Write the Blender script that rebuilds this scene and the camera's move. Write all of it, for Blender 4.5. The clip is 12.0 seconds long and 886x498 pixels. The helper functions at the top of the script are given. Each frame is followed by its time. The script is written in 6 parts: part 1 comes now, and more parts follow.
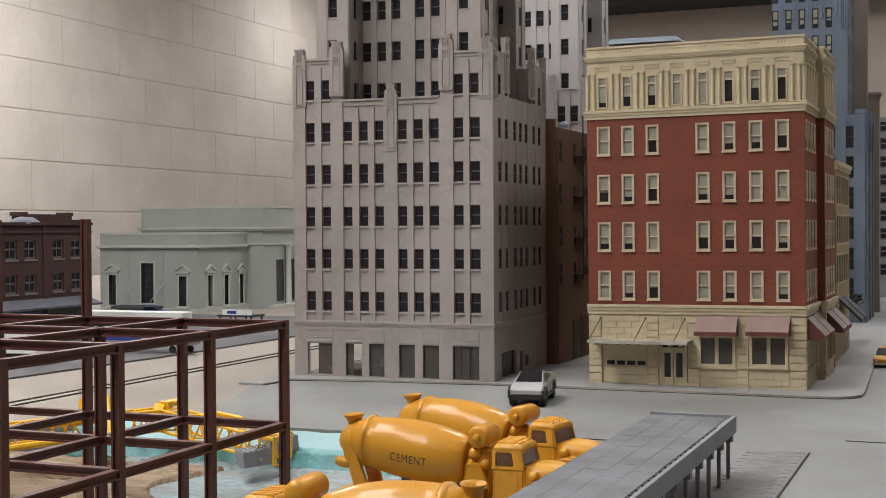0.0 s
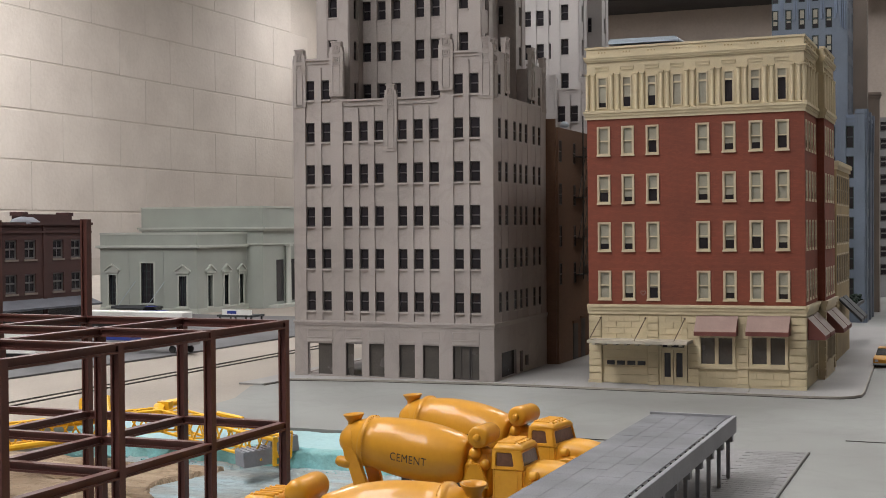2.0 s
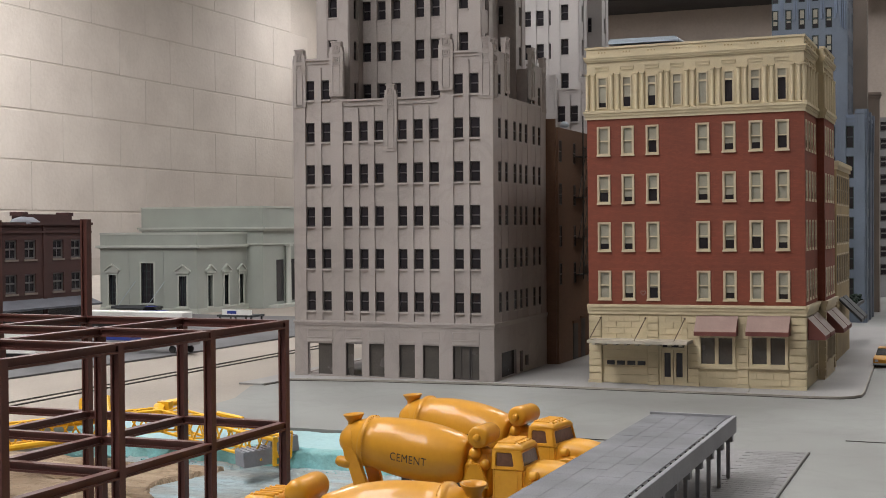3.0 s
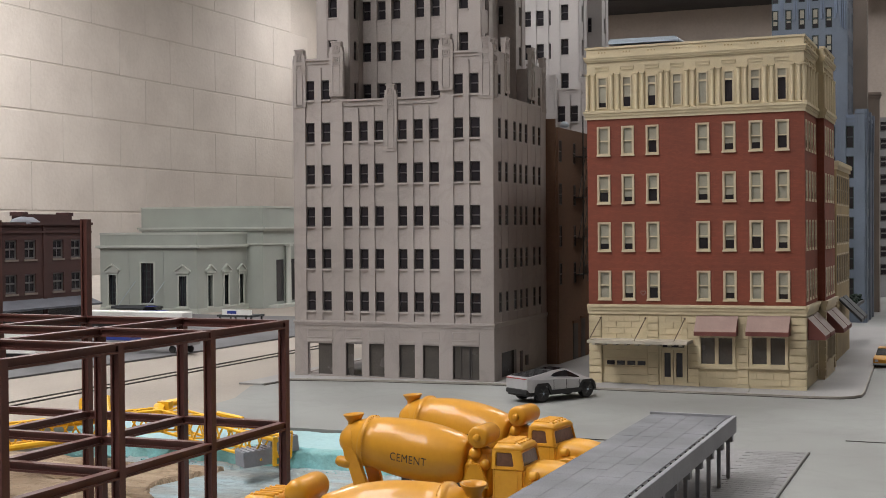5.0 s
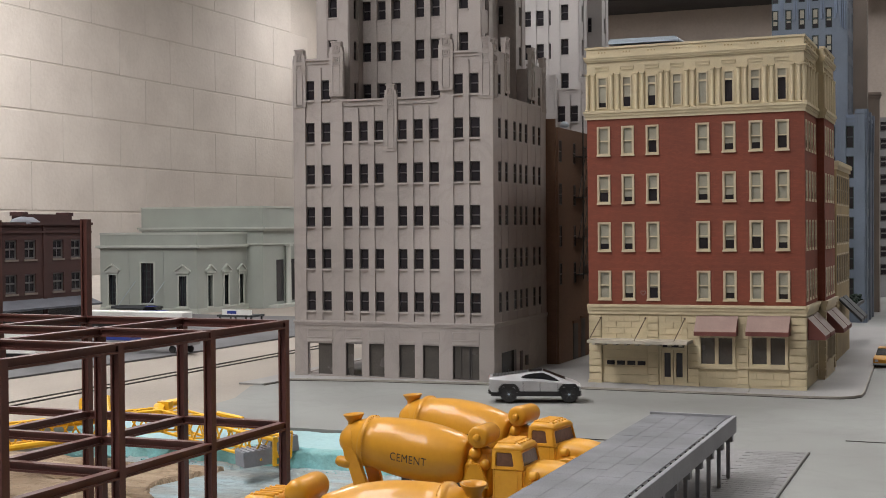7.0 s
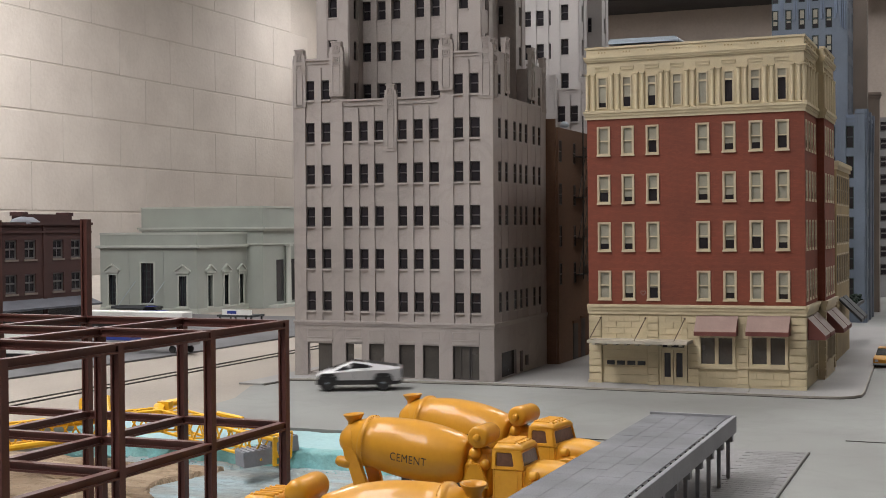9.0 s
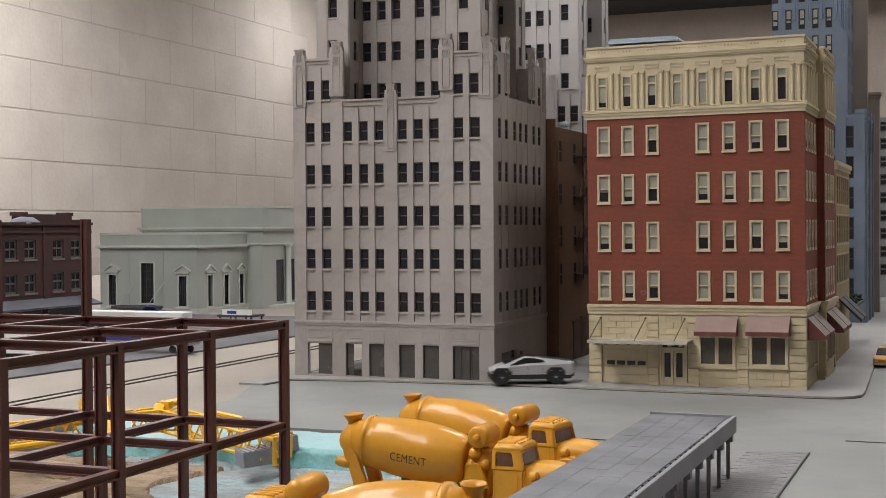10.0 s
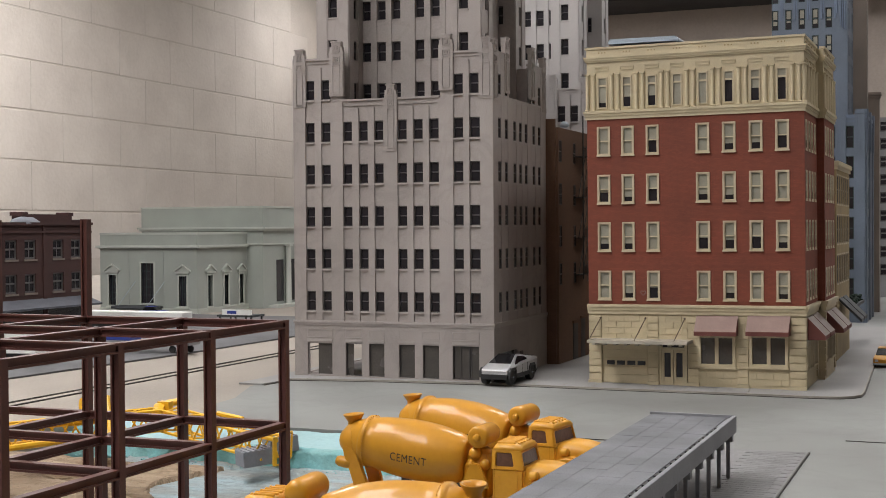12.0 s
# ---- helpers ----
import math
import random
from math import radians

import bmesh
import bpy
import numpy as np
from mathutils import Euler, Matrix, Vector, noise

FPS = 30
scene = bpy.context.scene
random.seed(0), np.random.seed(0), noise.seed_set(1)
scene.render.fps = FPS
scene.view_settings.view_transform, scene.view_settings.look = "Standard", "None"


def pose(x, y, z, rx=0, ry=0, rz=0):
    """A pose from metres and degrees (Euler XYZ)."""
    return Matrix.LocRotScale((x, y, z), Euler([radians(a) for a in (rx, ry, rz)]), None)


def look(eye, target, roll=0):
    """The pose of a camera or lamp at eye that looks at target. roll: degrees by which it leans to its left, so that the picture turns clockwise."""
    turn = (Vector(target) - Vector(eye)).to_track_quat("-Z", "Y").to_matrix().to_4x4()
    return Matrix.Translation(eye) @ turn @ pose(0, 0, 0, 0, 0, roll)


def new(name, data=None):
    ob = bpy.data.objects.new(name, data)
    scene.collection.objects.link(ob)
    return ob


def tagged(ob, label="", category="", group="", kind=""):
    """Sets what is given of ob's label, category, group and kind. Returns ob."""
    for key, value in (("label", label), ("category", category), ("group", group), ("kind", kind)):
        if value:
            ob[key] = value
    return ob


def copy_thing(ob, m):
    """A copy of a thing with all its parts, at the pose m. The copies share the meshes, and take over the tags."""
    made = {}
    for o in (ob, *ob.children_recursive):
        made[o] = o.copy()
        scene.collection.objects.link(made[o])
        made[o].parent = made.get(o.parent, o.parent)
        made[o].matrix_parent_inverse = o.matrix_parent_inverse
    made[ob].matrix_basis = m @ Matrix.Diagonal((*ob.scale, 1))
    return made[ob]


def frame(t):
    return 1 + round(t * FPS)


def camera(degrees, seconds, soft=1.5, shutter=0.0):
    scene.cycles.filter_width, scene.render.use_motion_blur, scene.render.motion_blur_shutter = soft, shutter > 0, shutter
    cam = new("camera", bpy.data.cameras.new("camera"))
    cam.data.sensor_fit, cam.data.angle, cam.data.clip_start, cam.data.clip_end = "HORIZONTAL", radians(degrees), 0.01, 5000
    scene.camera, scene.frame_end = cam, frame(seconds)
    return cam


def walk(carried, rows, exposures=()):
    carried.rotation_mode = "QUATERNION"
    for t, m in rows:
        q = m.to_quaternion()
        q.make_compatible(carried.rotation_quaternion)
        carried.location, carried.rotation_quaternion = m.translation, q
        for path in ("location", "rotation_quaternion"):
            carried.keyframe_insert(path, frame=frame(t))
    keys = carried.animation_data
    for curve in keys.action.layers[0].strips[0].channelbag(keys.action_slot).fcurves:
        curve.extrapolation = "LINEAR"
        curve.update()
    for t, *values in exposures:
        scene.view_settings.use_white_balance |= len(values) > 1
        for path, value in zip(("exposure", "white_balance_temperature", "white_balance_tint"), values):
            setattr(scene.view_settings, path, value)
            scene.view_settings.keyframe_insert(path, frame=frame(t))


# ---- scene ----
EYE = (0.0, 0.0, 0.163)
TURN, TILT = 0.385, -0.01552
cam = camera(37.36, 12.0, soft=0.9, shutter=0.4)
AIM = Vector((-math.sin(TURN) * math.cos(TILT), math.cos(TURN) * math.cos(TILT), math.sin(TILT)))
CAM_POSE = look(EYE, Vector(EYE) + AIM, -0.366)
walk(cam, [(0.0, CAM_POSE), (12.0, CAM_POSE)])
scene.view_settings.exposure = 0.0

# ---- world and lamps: a closed basement room under ceiling fixtures ----
world = bpy.data.worlds.new("room_air")
scene.world = world
world.use_nodes = True
world.node_tree.nodes["Background"].inputs[0].default_value = (0.6, 0.62, 0.65, 1)
world.node_tree.nodes["Background"].inputs[1].default_value = 0.05

FLOOR_Z, CEIL_Z = -1.0, 1.64
LIGHTS = [  # x, y, length along x, length along y, watts
    (-1.30, 0.60, 0.60, 1.20, 17.5),
    (-0.75, -0.35, 0.60, 1.20, 13.5),
    (-2.75, 3.45, 0.30, 1.20, 30.0),
    (-2.95, 6.45, 0.30, 0.60, 13.5),
    (0.45, 1.60, 0.30, 1.20, 3.5),
    # unseen fixture, set strong to brighten the back wall
    (0.25, 4.90, 0.30, 1.20, 42.0),
    # unseen fixture added overhead to lighten the alley and second tower
    (-0.42, 2.45, 0.30, 1.20, 7.0),
]


# ---- materials ----
def mat(name, color, rough=0.6, var=0.12, scale=30.0, fine=400.0, bump=0.1, metal=0.0, streak=0.0, tint=None, coat=0.0, piece=0.0, spec=0.5, stretch=None, wide=False, veins=0.0):
    m = bpy.data.materials.new(name)
    m.use_nodes = True
    nt = m.node_tree
    N, L = nt.nodes, nt.links
    b = N["Principled BSDF"]
    b.inputs["Roughness"].default_value = rough
    b.inputs["Metallic"].default_value = metal
    b.inputs["Specular IOR Level"].default_value = spec
    b.inputs["Coat Weight"].default_value = coat
    b.inputs["Coat Roughness"].default_value = 0.05
    co = N.new("ShaderNodeTexCoord")
    n1 = N.new("ShaderNodeTexNoise")
    n1.inputs["Scale"].default_value = scale
    n1.inputs["Detail"].default_value = 6
    n2 = N.new("ShaderNodeTexNoise")
    n2.inputs["Scale"].default_value = fine
    n2.inputs["Detail"].default_value = 3
    where = N.new("ShaderNodeNewGeometry").outputs["Position"] if wide else co.outputs["Object"]
    L.new(where, n2.inputs["Vector"])
    if streak or stretch:
        mp = N.new("ShaderNodeMapping")
        mp.inputs["Scale"].default_value = stretch or (1, 1, 1 - streak)
        L.new(where, mp.inputs["Vector"])
        L.new(mp.outputs["Vector"], n1.inputs["Vector"])
        if stretch:
            L.new(mp.outputs["Vector"], n2.inputs["Vector"])
    else:
        L.new(where, n1.inputs["Vector"])
    r1 = N.new("ShaderNodeValToRGB")
    c = Vector(color[:3])
    other = Vector(tint) if tint else c
    lo, hi = other * (1 - var), c * (1 + var)
    r1.color_ramp.elements[0].position, r1.color_ramp.elements[1].position = 0.33, 0.68
    r1.color_ramp.elements[0].color = (*[min(max(v, 0), 1) for v in lo], 1)
    r1.color_ramp.elements[1].color = (*[min(max(v, 0), 1) for v in hi], 1)
    L.new(n1.outputs["Fac"], r1.inputs["Fac"])
    mx = N.new("ShaderNodeMix")
    mx.data_type, mx.blend_type = "RGBA", "OVERLAY"
    mx.inputs[0].default_value = min(1.0, var * 1.6)
    L.new(r1.outputs["Color"], mx.inputs[6])
    L.new(n2.outputs["Fac"], mx.inputs[7])
    out = mx.outputs[2]
    if veins:
        nv = N.new("ShaderNodeTexNoise")
        nv.inputs["Scale"].default_value = scale * 1.6
        nv.inputs["Detail"].default_value = 8
        nv.inputs["Distortion"].default_value = 1.4
        L.new(where, nv.inputs["Vector"])
        rv = N.new("ShaderNodeValToRGB")
        rv.color_ramp.elements[0].position, rv.color_ramp.elements[0].color = 0.455, (1, 1, 1, 1)
        rv.color_ramp.elements[1].position, rv.color_ramp.elements[1].color = 0.545, (1, 1, 1, 1)
        mid = rv.color_ramp.elements.new(0.5)
        mid.color = (1 - veins, 1 - veins, 1 - veins, 1)
        L.new(nv.outputs["Fac"], rv.inputs["Fac"])
        mv = N.new("ShaderNodeMix")
        mv.data_type, mv.blend_type = "RGBA", "MULTIPLY"
        mv.inputs[0].default_value = 1.0
        L.new(out, mv.inputs[6])
        L.new(rv.outputs["Color"], mv.inputs[7])
        out = mv.outputs[2]
    if piece:
        oi = N.new("ShaderNodeObjectInfo")
        mr = N.new("ShaderNodeMapRange")
        mr.inputs["To Min"].default_value, mr.inputs["To Max"].default_value = 1 - piece, 1 + piece
        L.new(oi.outputs["Random"], mr.inputs["Value"])
        hs = N.new("ShaderNodeHueSaturation")
        L.new(mr.outputs["Result"], hs.inputs["Value"])
        L.new(out, hs.inputs["Color"])
        out = hs.outputs["Color"]
    L.new(out, b.inputs["Base Color"])
    mr2 = N.new("ShaderNodeMapRange")
    mr2.inputs["To Min"].default_value, mr2.inputs["To Max"].default_value = max(0.02, rough - 0.12), min(1, rough + 0.12)
    L.new(n1.outputs["Fac"], mr2.inputs["Value"])
    L.new(mr2.outputs["Result"], b.inputs["Roughness"])
    if bump:
        bp = N.new("ShaderNodeBump")
        bp.inputs["Strength"].default_value = bump
        bp.inputs["Distance"].default_value = 0.6 / fine
        L.new(n2.outputs["Fac"], bp.inputs["Height"])
        L.new(bp.outputs["Normal"], b.inputs["Normal"])
    return m


def brick_mat(name, color, mortar, width, height, rough=0.75, var=0.15):
    """Printed-fine brick relief for walls whose bricks are far too small to tell apart."""
    m = mat(name, color, rough, var, 18, 900, 0.05)
    N, L = m.node_tree.nodes, m.node_tree.links
    br = N.new("ShaderNodeTexBrick")
    br.inputs["Scale"].default_value = 1.0
    br.inputs["Brick Width"].default_value, br.inputs["Row Height"].default_value = width, height
    br.inputs["Mortar Size"].default_value = height * 0.13
    br.inputs["Color1"].default_value = (1, 1, 1, 1)
    br.inputs["Color2"].default_value = (0.8, 0.8, 0.8, 1)
    br.inputs["Mortar"].default_value = (*mortar, 1)
    co = N.new("ShaderNodeTexCoord")
    sep, com, add = N.new("ShaderNodeSeparateXYZ"), N.new("ShaderNodeCombineXYZ"), N.new("ShaderNodeMath")
    L.new(co.outputs["Object"], sep.inputs[0])
    L.new(sep.outputs["X"], add.inputs[0])
    L.new(sep.outputs["Y"], add.inputs[1])
    L.new(add.outputs[0], com.inputs["X"])
    L.new(sep.outputs["Z"], com.inputs["Y"])
    L.new(com.outputs[0], br.inputs["Vector"])
    mul = N.new("ShaderNodeMix")
    mul.data_type, mul.blend_type = "RGBA", "MULTIPLY"
    mul.inputs[0].default_value = 1.0
    base = N["Principled BSDF"].inputs["Base Color"].links[0].from_socket
    L.new(base, mul.inputs[6])
    L.new(br.outputs["Color"], mul.inputs[7])
    L.new(mul.outputs[2], N["Principled BSDF"].inputs["Base Color"])
    return m


def glow(name, color, strength):
    m = bpy.data.materials.new(name)
    m.use_nodes = True
    b = m.node_tree.nodes["Principled BSDF"]
    b.inputs["Base Color"].default_value = (0.8, 0.8, 0.8, 1)
    b.inputs["Emission Color"].default_value = (*color, 1)
    b.inputs["Emission Strength"].default_value = strength
    return m


STONE = mat("grey_stone_plastic", (0.325, 0.291, 0.277), 0.6, 0.15, 10, 900, 0.08, streak=0.75, veins=0.09)
STONE_TRIM = mat("light_stone_plastic", (0.365, 0.33, 0.315), 0.6, 0.11, 25, 900, 0.15, veins=0.04)
DARK_SASH = mat("dark_window_sash", (0.045, 0.04, 0.04), 0.5, 0.1, 60, 900, 0.05)
SASH_RAIL = mat("grey_meeting_rail", (0.11, 0.105, 0.105), 0.5, 0.1, 60, 900, 0.05)
DARK_RAIL = mat("dark_meeting_rail", (0.06, 0.055, 0.062), 0.45, 0.1, 60, 900, 0.05)
DARK_PANE = mat("dark_window_glass", (0.019, 0.017, 0.022), 0.22, 0.1, 50, 600, 0.02)
SHOP_PANE = mat("grey_shop_glass", (0.075, 0.068, 0.062), 0.25, 0.15, 30, 600, 0.02)
RED = brick_mat("red_brick_plastic", (0.225, 0.055, 0.030), (0.72, 0.74, 0.74), 0.0035, 0.0012)
CREAM = mat("cream_painted_stone", (0.53, 0.452, 0.30), 0.6, 0.11, 40, 900, 0.15, piece=0.05, wide=True)
CREAM_TRIM = mat("cream_trim", (0.55, 0.472, 0.32), 0.55, 0.09, 40, 900, 0.08)
CREAM_FRAME = mat("cream_window_frame", (0.53, 0.455, 0.32), 0.55, 0.06, 60, 900, 0.05)
SHADE = mat("grey_green_roller_shade", (0.30, 0.287, 0.235), 0.8, 0.1, 70, 900, 0.08)
AWNING = mat("dusty_red_awning", (0.275, 0.188, 0.165), 0.75, 0.1, 60, 900, 0.1)
AWNING_SIDE = mat("dark_red_awning_edge", (0.135, 0.038, 0.03), 0.7, 0.1, 60, 900, 0.1)
AWNING_TOP = mat("grey_awning_cloth", (0.30, 0.25, 0.23), 0.75, 0.1, 60, 900, 0.1)
BLACK_AWNING = mat("dark_grey_awning_cloth", (0.05, 0.055, 0.06), 0.75, 0.2, 60, 900, 0.1)
CANOPY = mat("weathered_white_canopy", (0.44, 0.40, 0.335), 0.6, 0.15, 60, 900, 0.1)
ROD = mat("rusty_thin_rod", (0.12, 0.09, 0.07), 0.5, 0.2, 200, 900, 0.1, metal=0.3)
BROWNBRICK = brick_mat("brown_brick_plastic", (0.165, 0.09, 0.056), (0.8, 0.8, 0.8), 0.0035, 0.0012)
MAROON = brick_mat("maroon_brick_plastic", (0.060, 0.023, 0.020), (0.8, 0.8, 0.8), 0.0035, 0.0012)
SLATE = mat("slate_grey_awning_card", (0.085, 0.088, 0.105), 0.8, 0.2, 40, 700, 0.2)
MINT = mat("pale_grey_green_plastic", (0.31, 0.335, 0.305), 0.55, 0.07, 14, 800, 0.08)
MINT_TRIM = mat("pale_green_trim", (0.43, 0.45, 0.415), 0.55, 0.06, 20, 800, 0.08)
BLUE = mat("slate_blue_plastic", (0.125, 0.155, 0.205), 0.6, 0.14, 16, 800, 0.1)
BLUE_TRIM = mat("slate_blue_trim", (0.135, 0.175, 0.25), 0.6, 0.12, 22, 800, 0.1)
GREENISH = mat("dark_green_sash", (0.02, 0.045, 0.045), 0.5, 0.1, 60, 800, 0.05)
OCHRE = mat("ochre_plastic", (0.33, 0.25, 0.13), 0.65, 0.16, 30, 800, 0.1)
GREYBLD = mat("grey_concrete_plastic", (0.20, 0.20, 0.21), 0.7, 0.12, 20, 800, 0.1)
TAUPE = mat("taupe_plastic", (0.20, 0.165, 0.14), 0.7, 0.1, 20, 800, 0.1)
STREET = mat("grey_painted_street_board", (0.250, 0.257, 0.249), 0.78, 0.10, 6.0, 1100, 0.15, tint=(0.228, 0.23, 0.222), veins=0.05)
SIDEWALK = mat("grey_sidewalk_card", (0.28, 0.275, 0.27), 0.75, 0.08, 16, 500, 0.15)
KERB = mat("kerb_edge", (0.30, 0.28, 0.25), 0.75, 0.15, 30, 500, 0.15)
CREAMBOARD = mat("cream_plaster_street", (0.312, 0.275, 0.238), 0.8, 0.09, 5.0, 300, 0.25)
ASPHALT = mat("dark_asphalt_card", (0.115, 0.115, 0.12), 0.85, 0.22, 12, 500, 0.2)
RAIL = mat("dark_rail", (0.05, 0.045, 0.04), 0.5, 0.2, 60, 500, 0.1, metal=0.4)
FOAM = mat("turquoise_insulation_foam", (0.16, 0.39, 0.41), 0.8, 0.12, 30, 350, 0.5, tint=(0.24, 0.45, 0.45))
FOAM_TOP = mat("pale_turquoise_foam_skin", (0.29, 0.455, 0.475), 0.7, 0.08, 18, 300, 0.2)
SAND = mat("tan_scored_foam", (0.36, 0.275, 0.195), 0.9, 0.2, 16, 140, 0.9, tint=(0.31, 0.225, 0.145), stretch=(0.6, 5.0, 1.0))
PALEBLUE = mat("pale_blue_painted_foam", (0.29, 0.39, 0.43), 0.8, 0.16, 20, 160, 0.8, tint=(0.37, 0.385, 0.37), stretch=(0.7, 4.0, 1.0))
OXIDE = mat("oxide_brown_plastic", (0.098, 0.034, 0.028), 0.5, 0.14, 40, 800, 0.1)
YELLOW = mat("glossy_yellow_orange_plastic", (0.60, 0.275, 0.018), 0.5, 0.06, 30, 300, 0.03, coat=0.35, spec=0.3)
CABYELLOW = mat("yellow_painted_cab", (0.64, 0.31, 0.025), 0.42, 0.07, 40, 500, 0.05)
CRANE = mat("yellow_crane_plastic", (0.78, 0.44, 0.02), 0.4, 0.08, 60, 500, 0.05)
BLACKPRINT = mat("black_print", (0.03, 0.022, 0.012), 0.5, 0.1, 60, 500, 0.0)
SMOKE = mat("brown_smoked_glass", (0.13, 0.07, 0.05), 0.18, 0.2, 60, 500, 0.0)
WEIGHT = mat("grey_counterweight_plastic", (0.24, 0.255, 0.29), 0.55, 0.08, 60, 500, 0.08)
DOCK = mat("grey_weathered_dock", (0.185, 0.19, 0.205), 0.7, 0.26, 13, 1100, 0.05, tint=(0.115, 0.12, 0.136), piece=0.05, wide=True)
DOCKEDGE = mat("grey_dock_concrete", (0.25, 0.255, 0.275), 0.7, 0.1, 40, 500, 0.15)
PAVER = mat("grey_brick_sheet", (0.20, 0.198, 0.202), 0.75, 0.14, 30, 500, 0.15, piece=0.1, wide=True)
STEEL = mat("brushed_silver_paint", (0.46, 0.46, 0.475), 0.40, 0.06, 60, 900, 0.03, metal=0.4)
CARBLACK = mat("black_car_plastic", (0.014, 0.014, 0.015), 0.5, 0.15, 80, 900, 0.05)
CARGLASS = mat("black_car_glass", (0.008, 0.008, 0.010), 0.10, 0.1, 80, 900, 0.0)
RUBBER = mat("black_rubber", (0.018, 0.018, 0.019), 0.7, 0.15, 80, 900, 0.1)
RIM = mat("dark_wheel_cover", (0.05, 0.05, 0.052), 0.4, 0.1, 80, 900, 0.05, metal=0.5)
REDLIGHT = mat("red_tail_strip", (0.35, 0.03, 0.02), 0.3, 0.1, 80, 900, 0.0)
WHITELIGHT = mat("pale_light_strip", (0.7, 0.7, 0.7), 0.3, 0.05, 80, 900, 0.0)
WHITE = mat("white_painted_plastic", (0.72, 0.72, 0.70), 0.5, 0.05, 30, 500, 0.05)
BLUEPAINT = mat("deep_blue_paint", (0.03, 0.05, 0.24), 0.4, 0.1, 30, 500, 0.05)
PALEMETAL = mat("pale_blue_grey_plastic", (0.36, 0.43, 0.50), 0.4, 0.12, 50, 500, 0.1)
BLOCK = mat("cream_painted_concrete_block", (0.63, 0.58, 0.52), 0.75, 0.05, 4, 60, 0.12, tint=(0.61, 0.555, 0.495), piece=0.008, wide=True, veins=0.03)
JOINT = mat("cream_painted_joint", (0.57, 0.515, 0.455), 0.8, 0.06, 6, 90, 0.3)
BACKWALL = mat("tan_painted_wall", (0.42, 0.365, 0.318), 0.85, 0.07, 3, 90, 0.2)
CEILING = mat("pale_ceiling_panel", (0.60, 0.60, 0.58), 0.85, 0.06, 3, 90, 0.2)
DUCT = mat("black_painted_beam", (0.022, 0.022, 0.024), 0.6, 0.15, 6, 90, 0.1)
FLOOR = mat("grey_concrete_floor", (0.22, 0.21, 0.20), 0.7, 0.15, 2, 60, 0.2)
BENCH = mat("plywood_benchwork", (0.34, 0.25, 0.16), 0.7, 0.15, 6, 120, 0.1)
HEDGE = mat("dark_green_roof_scrub", (0.012, 0.028, 0.018), 0.9, 0.3, 200, 900, 0.3)
LAMP = glow("lit_diffuser", (1.0, 0.97, 0.92), 6.0)


# ---- mesh helpers ----
def box(bm, x0, y0, z0, x1, y1, z1):
    v = [bm.verts.new(p) for p in ((x0, y0, z0), (x1, y0, z0), (x1, y1, z0), (x0, y1, z0), (x0, y0, z1), (x1, y0, z1), (x1, y1, z1), (x0, y1, z1))]
    for a in ((0, 3, 2, 1), (4, 5, 6, 7), (0, 1, 5, 4), (1, 2, 6, 5), (2, 3, 7, 6), (3, 0, 4, 7)):
        bm.faces.new([v[i] for i in a])
    return v


def mesh_of(name, bm, material):
    me = bpy.data.meshes.new(name)
    bm.normal_update()
    bm.to_mesh(me)
    bm.free()
    for m in material if isinstance(material, (list, tuple)) else (material,):
        me.materials.append(m)
    return me


def part(name, bm, material, parent=None, label="", at=None, smooth=False):
    me = bm if isinstance(bm, bpy.types.Mesh) else mesh_of(name, bm, material)
    if smooth:
        for p in me.polygons:
            p.use_smooth = True
    ob = new(name, me)
    if parent:
        ob.parent = parent
    if at is not None:
        ob.matrix_basis = at
    if label:
        ob["label"] = label
    return ob


def boxed(*bs, bevel=0.0, seg=1):
    bm = bmesh.new()
    for b in bs:
        box(bm, *b)
    if bevel:
        bmesh.ops.bevel(bm, geom=bm.edges[:], offset=bevel, segments=seg, affect="EDGES", profile=0.5)
    return bm


def thing(name, m, label, category, group="", kind=""):
    ob = new(name)
    ob.empty_display_size = 0.01
    ob.matrix_basis = m
    return tagged(ob, label, category, group, kind)


def tube(bm, a, b, r, seg=8, r2=None):
    a, b = Vector(a), Vector(b)
    d = b - a
    m = Matrix.Translation((a + b) / 2) @ d.to_track_quat("Z", "Y").to_matrix().to_4x4()
    bmesh.ops.create_cone(bm, cap_ends=True, segments=seg, radius1=r, radius2=r if r2 is None else r2, depth=d.length, matrix=m)


def lathe(bm, profile, seg=28, m=None, cap=True):
    """Turn (x, r) pairs round the X axis."""
    rings = []
    for x, r in profile:
        rings.append([bm.verts.new((x, r * math.cos(2 * math.pi * i / seg), r * math.sin(2 * math.pi * i / seg))) for i in range(seg)])
    for a, b in zip(rings, rings[1:]):
        for i in range(seg):
            bm.faces.new((a[i], a[(i + 1) % seg], b[(i + 1) % seg], b[i]))
    if cap:
        bm.faces.new(rings[0][::-1])
        bm.faces.new(rings[-1])
    if m is not None:
        bmesh.ops.transform(bm, matrix=m, verts=[v for r in rings for v in r])


def prism(bm, poly, y0, y1):
    """Extrude an (x, z) outline from y0 to y1."""
    a = [bm.verts.new((x, y0, z)) for x, z in poly]
    b = [bm.verts.new((x, y1, z)) for x, z in poly]
    n = len(poly)
    bm.faces.new(a[::-1])
    bm.faces.new(b)
    for i in range(n):
        bm.faces.new((a[i], a[(i + 1) % n], b[(i + 1) % n], b[i]))


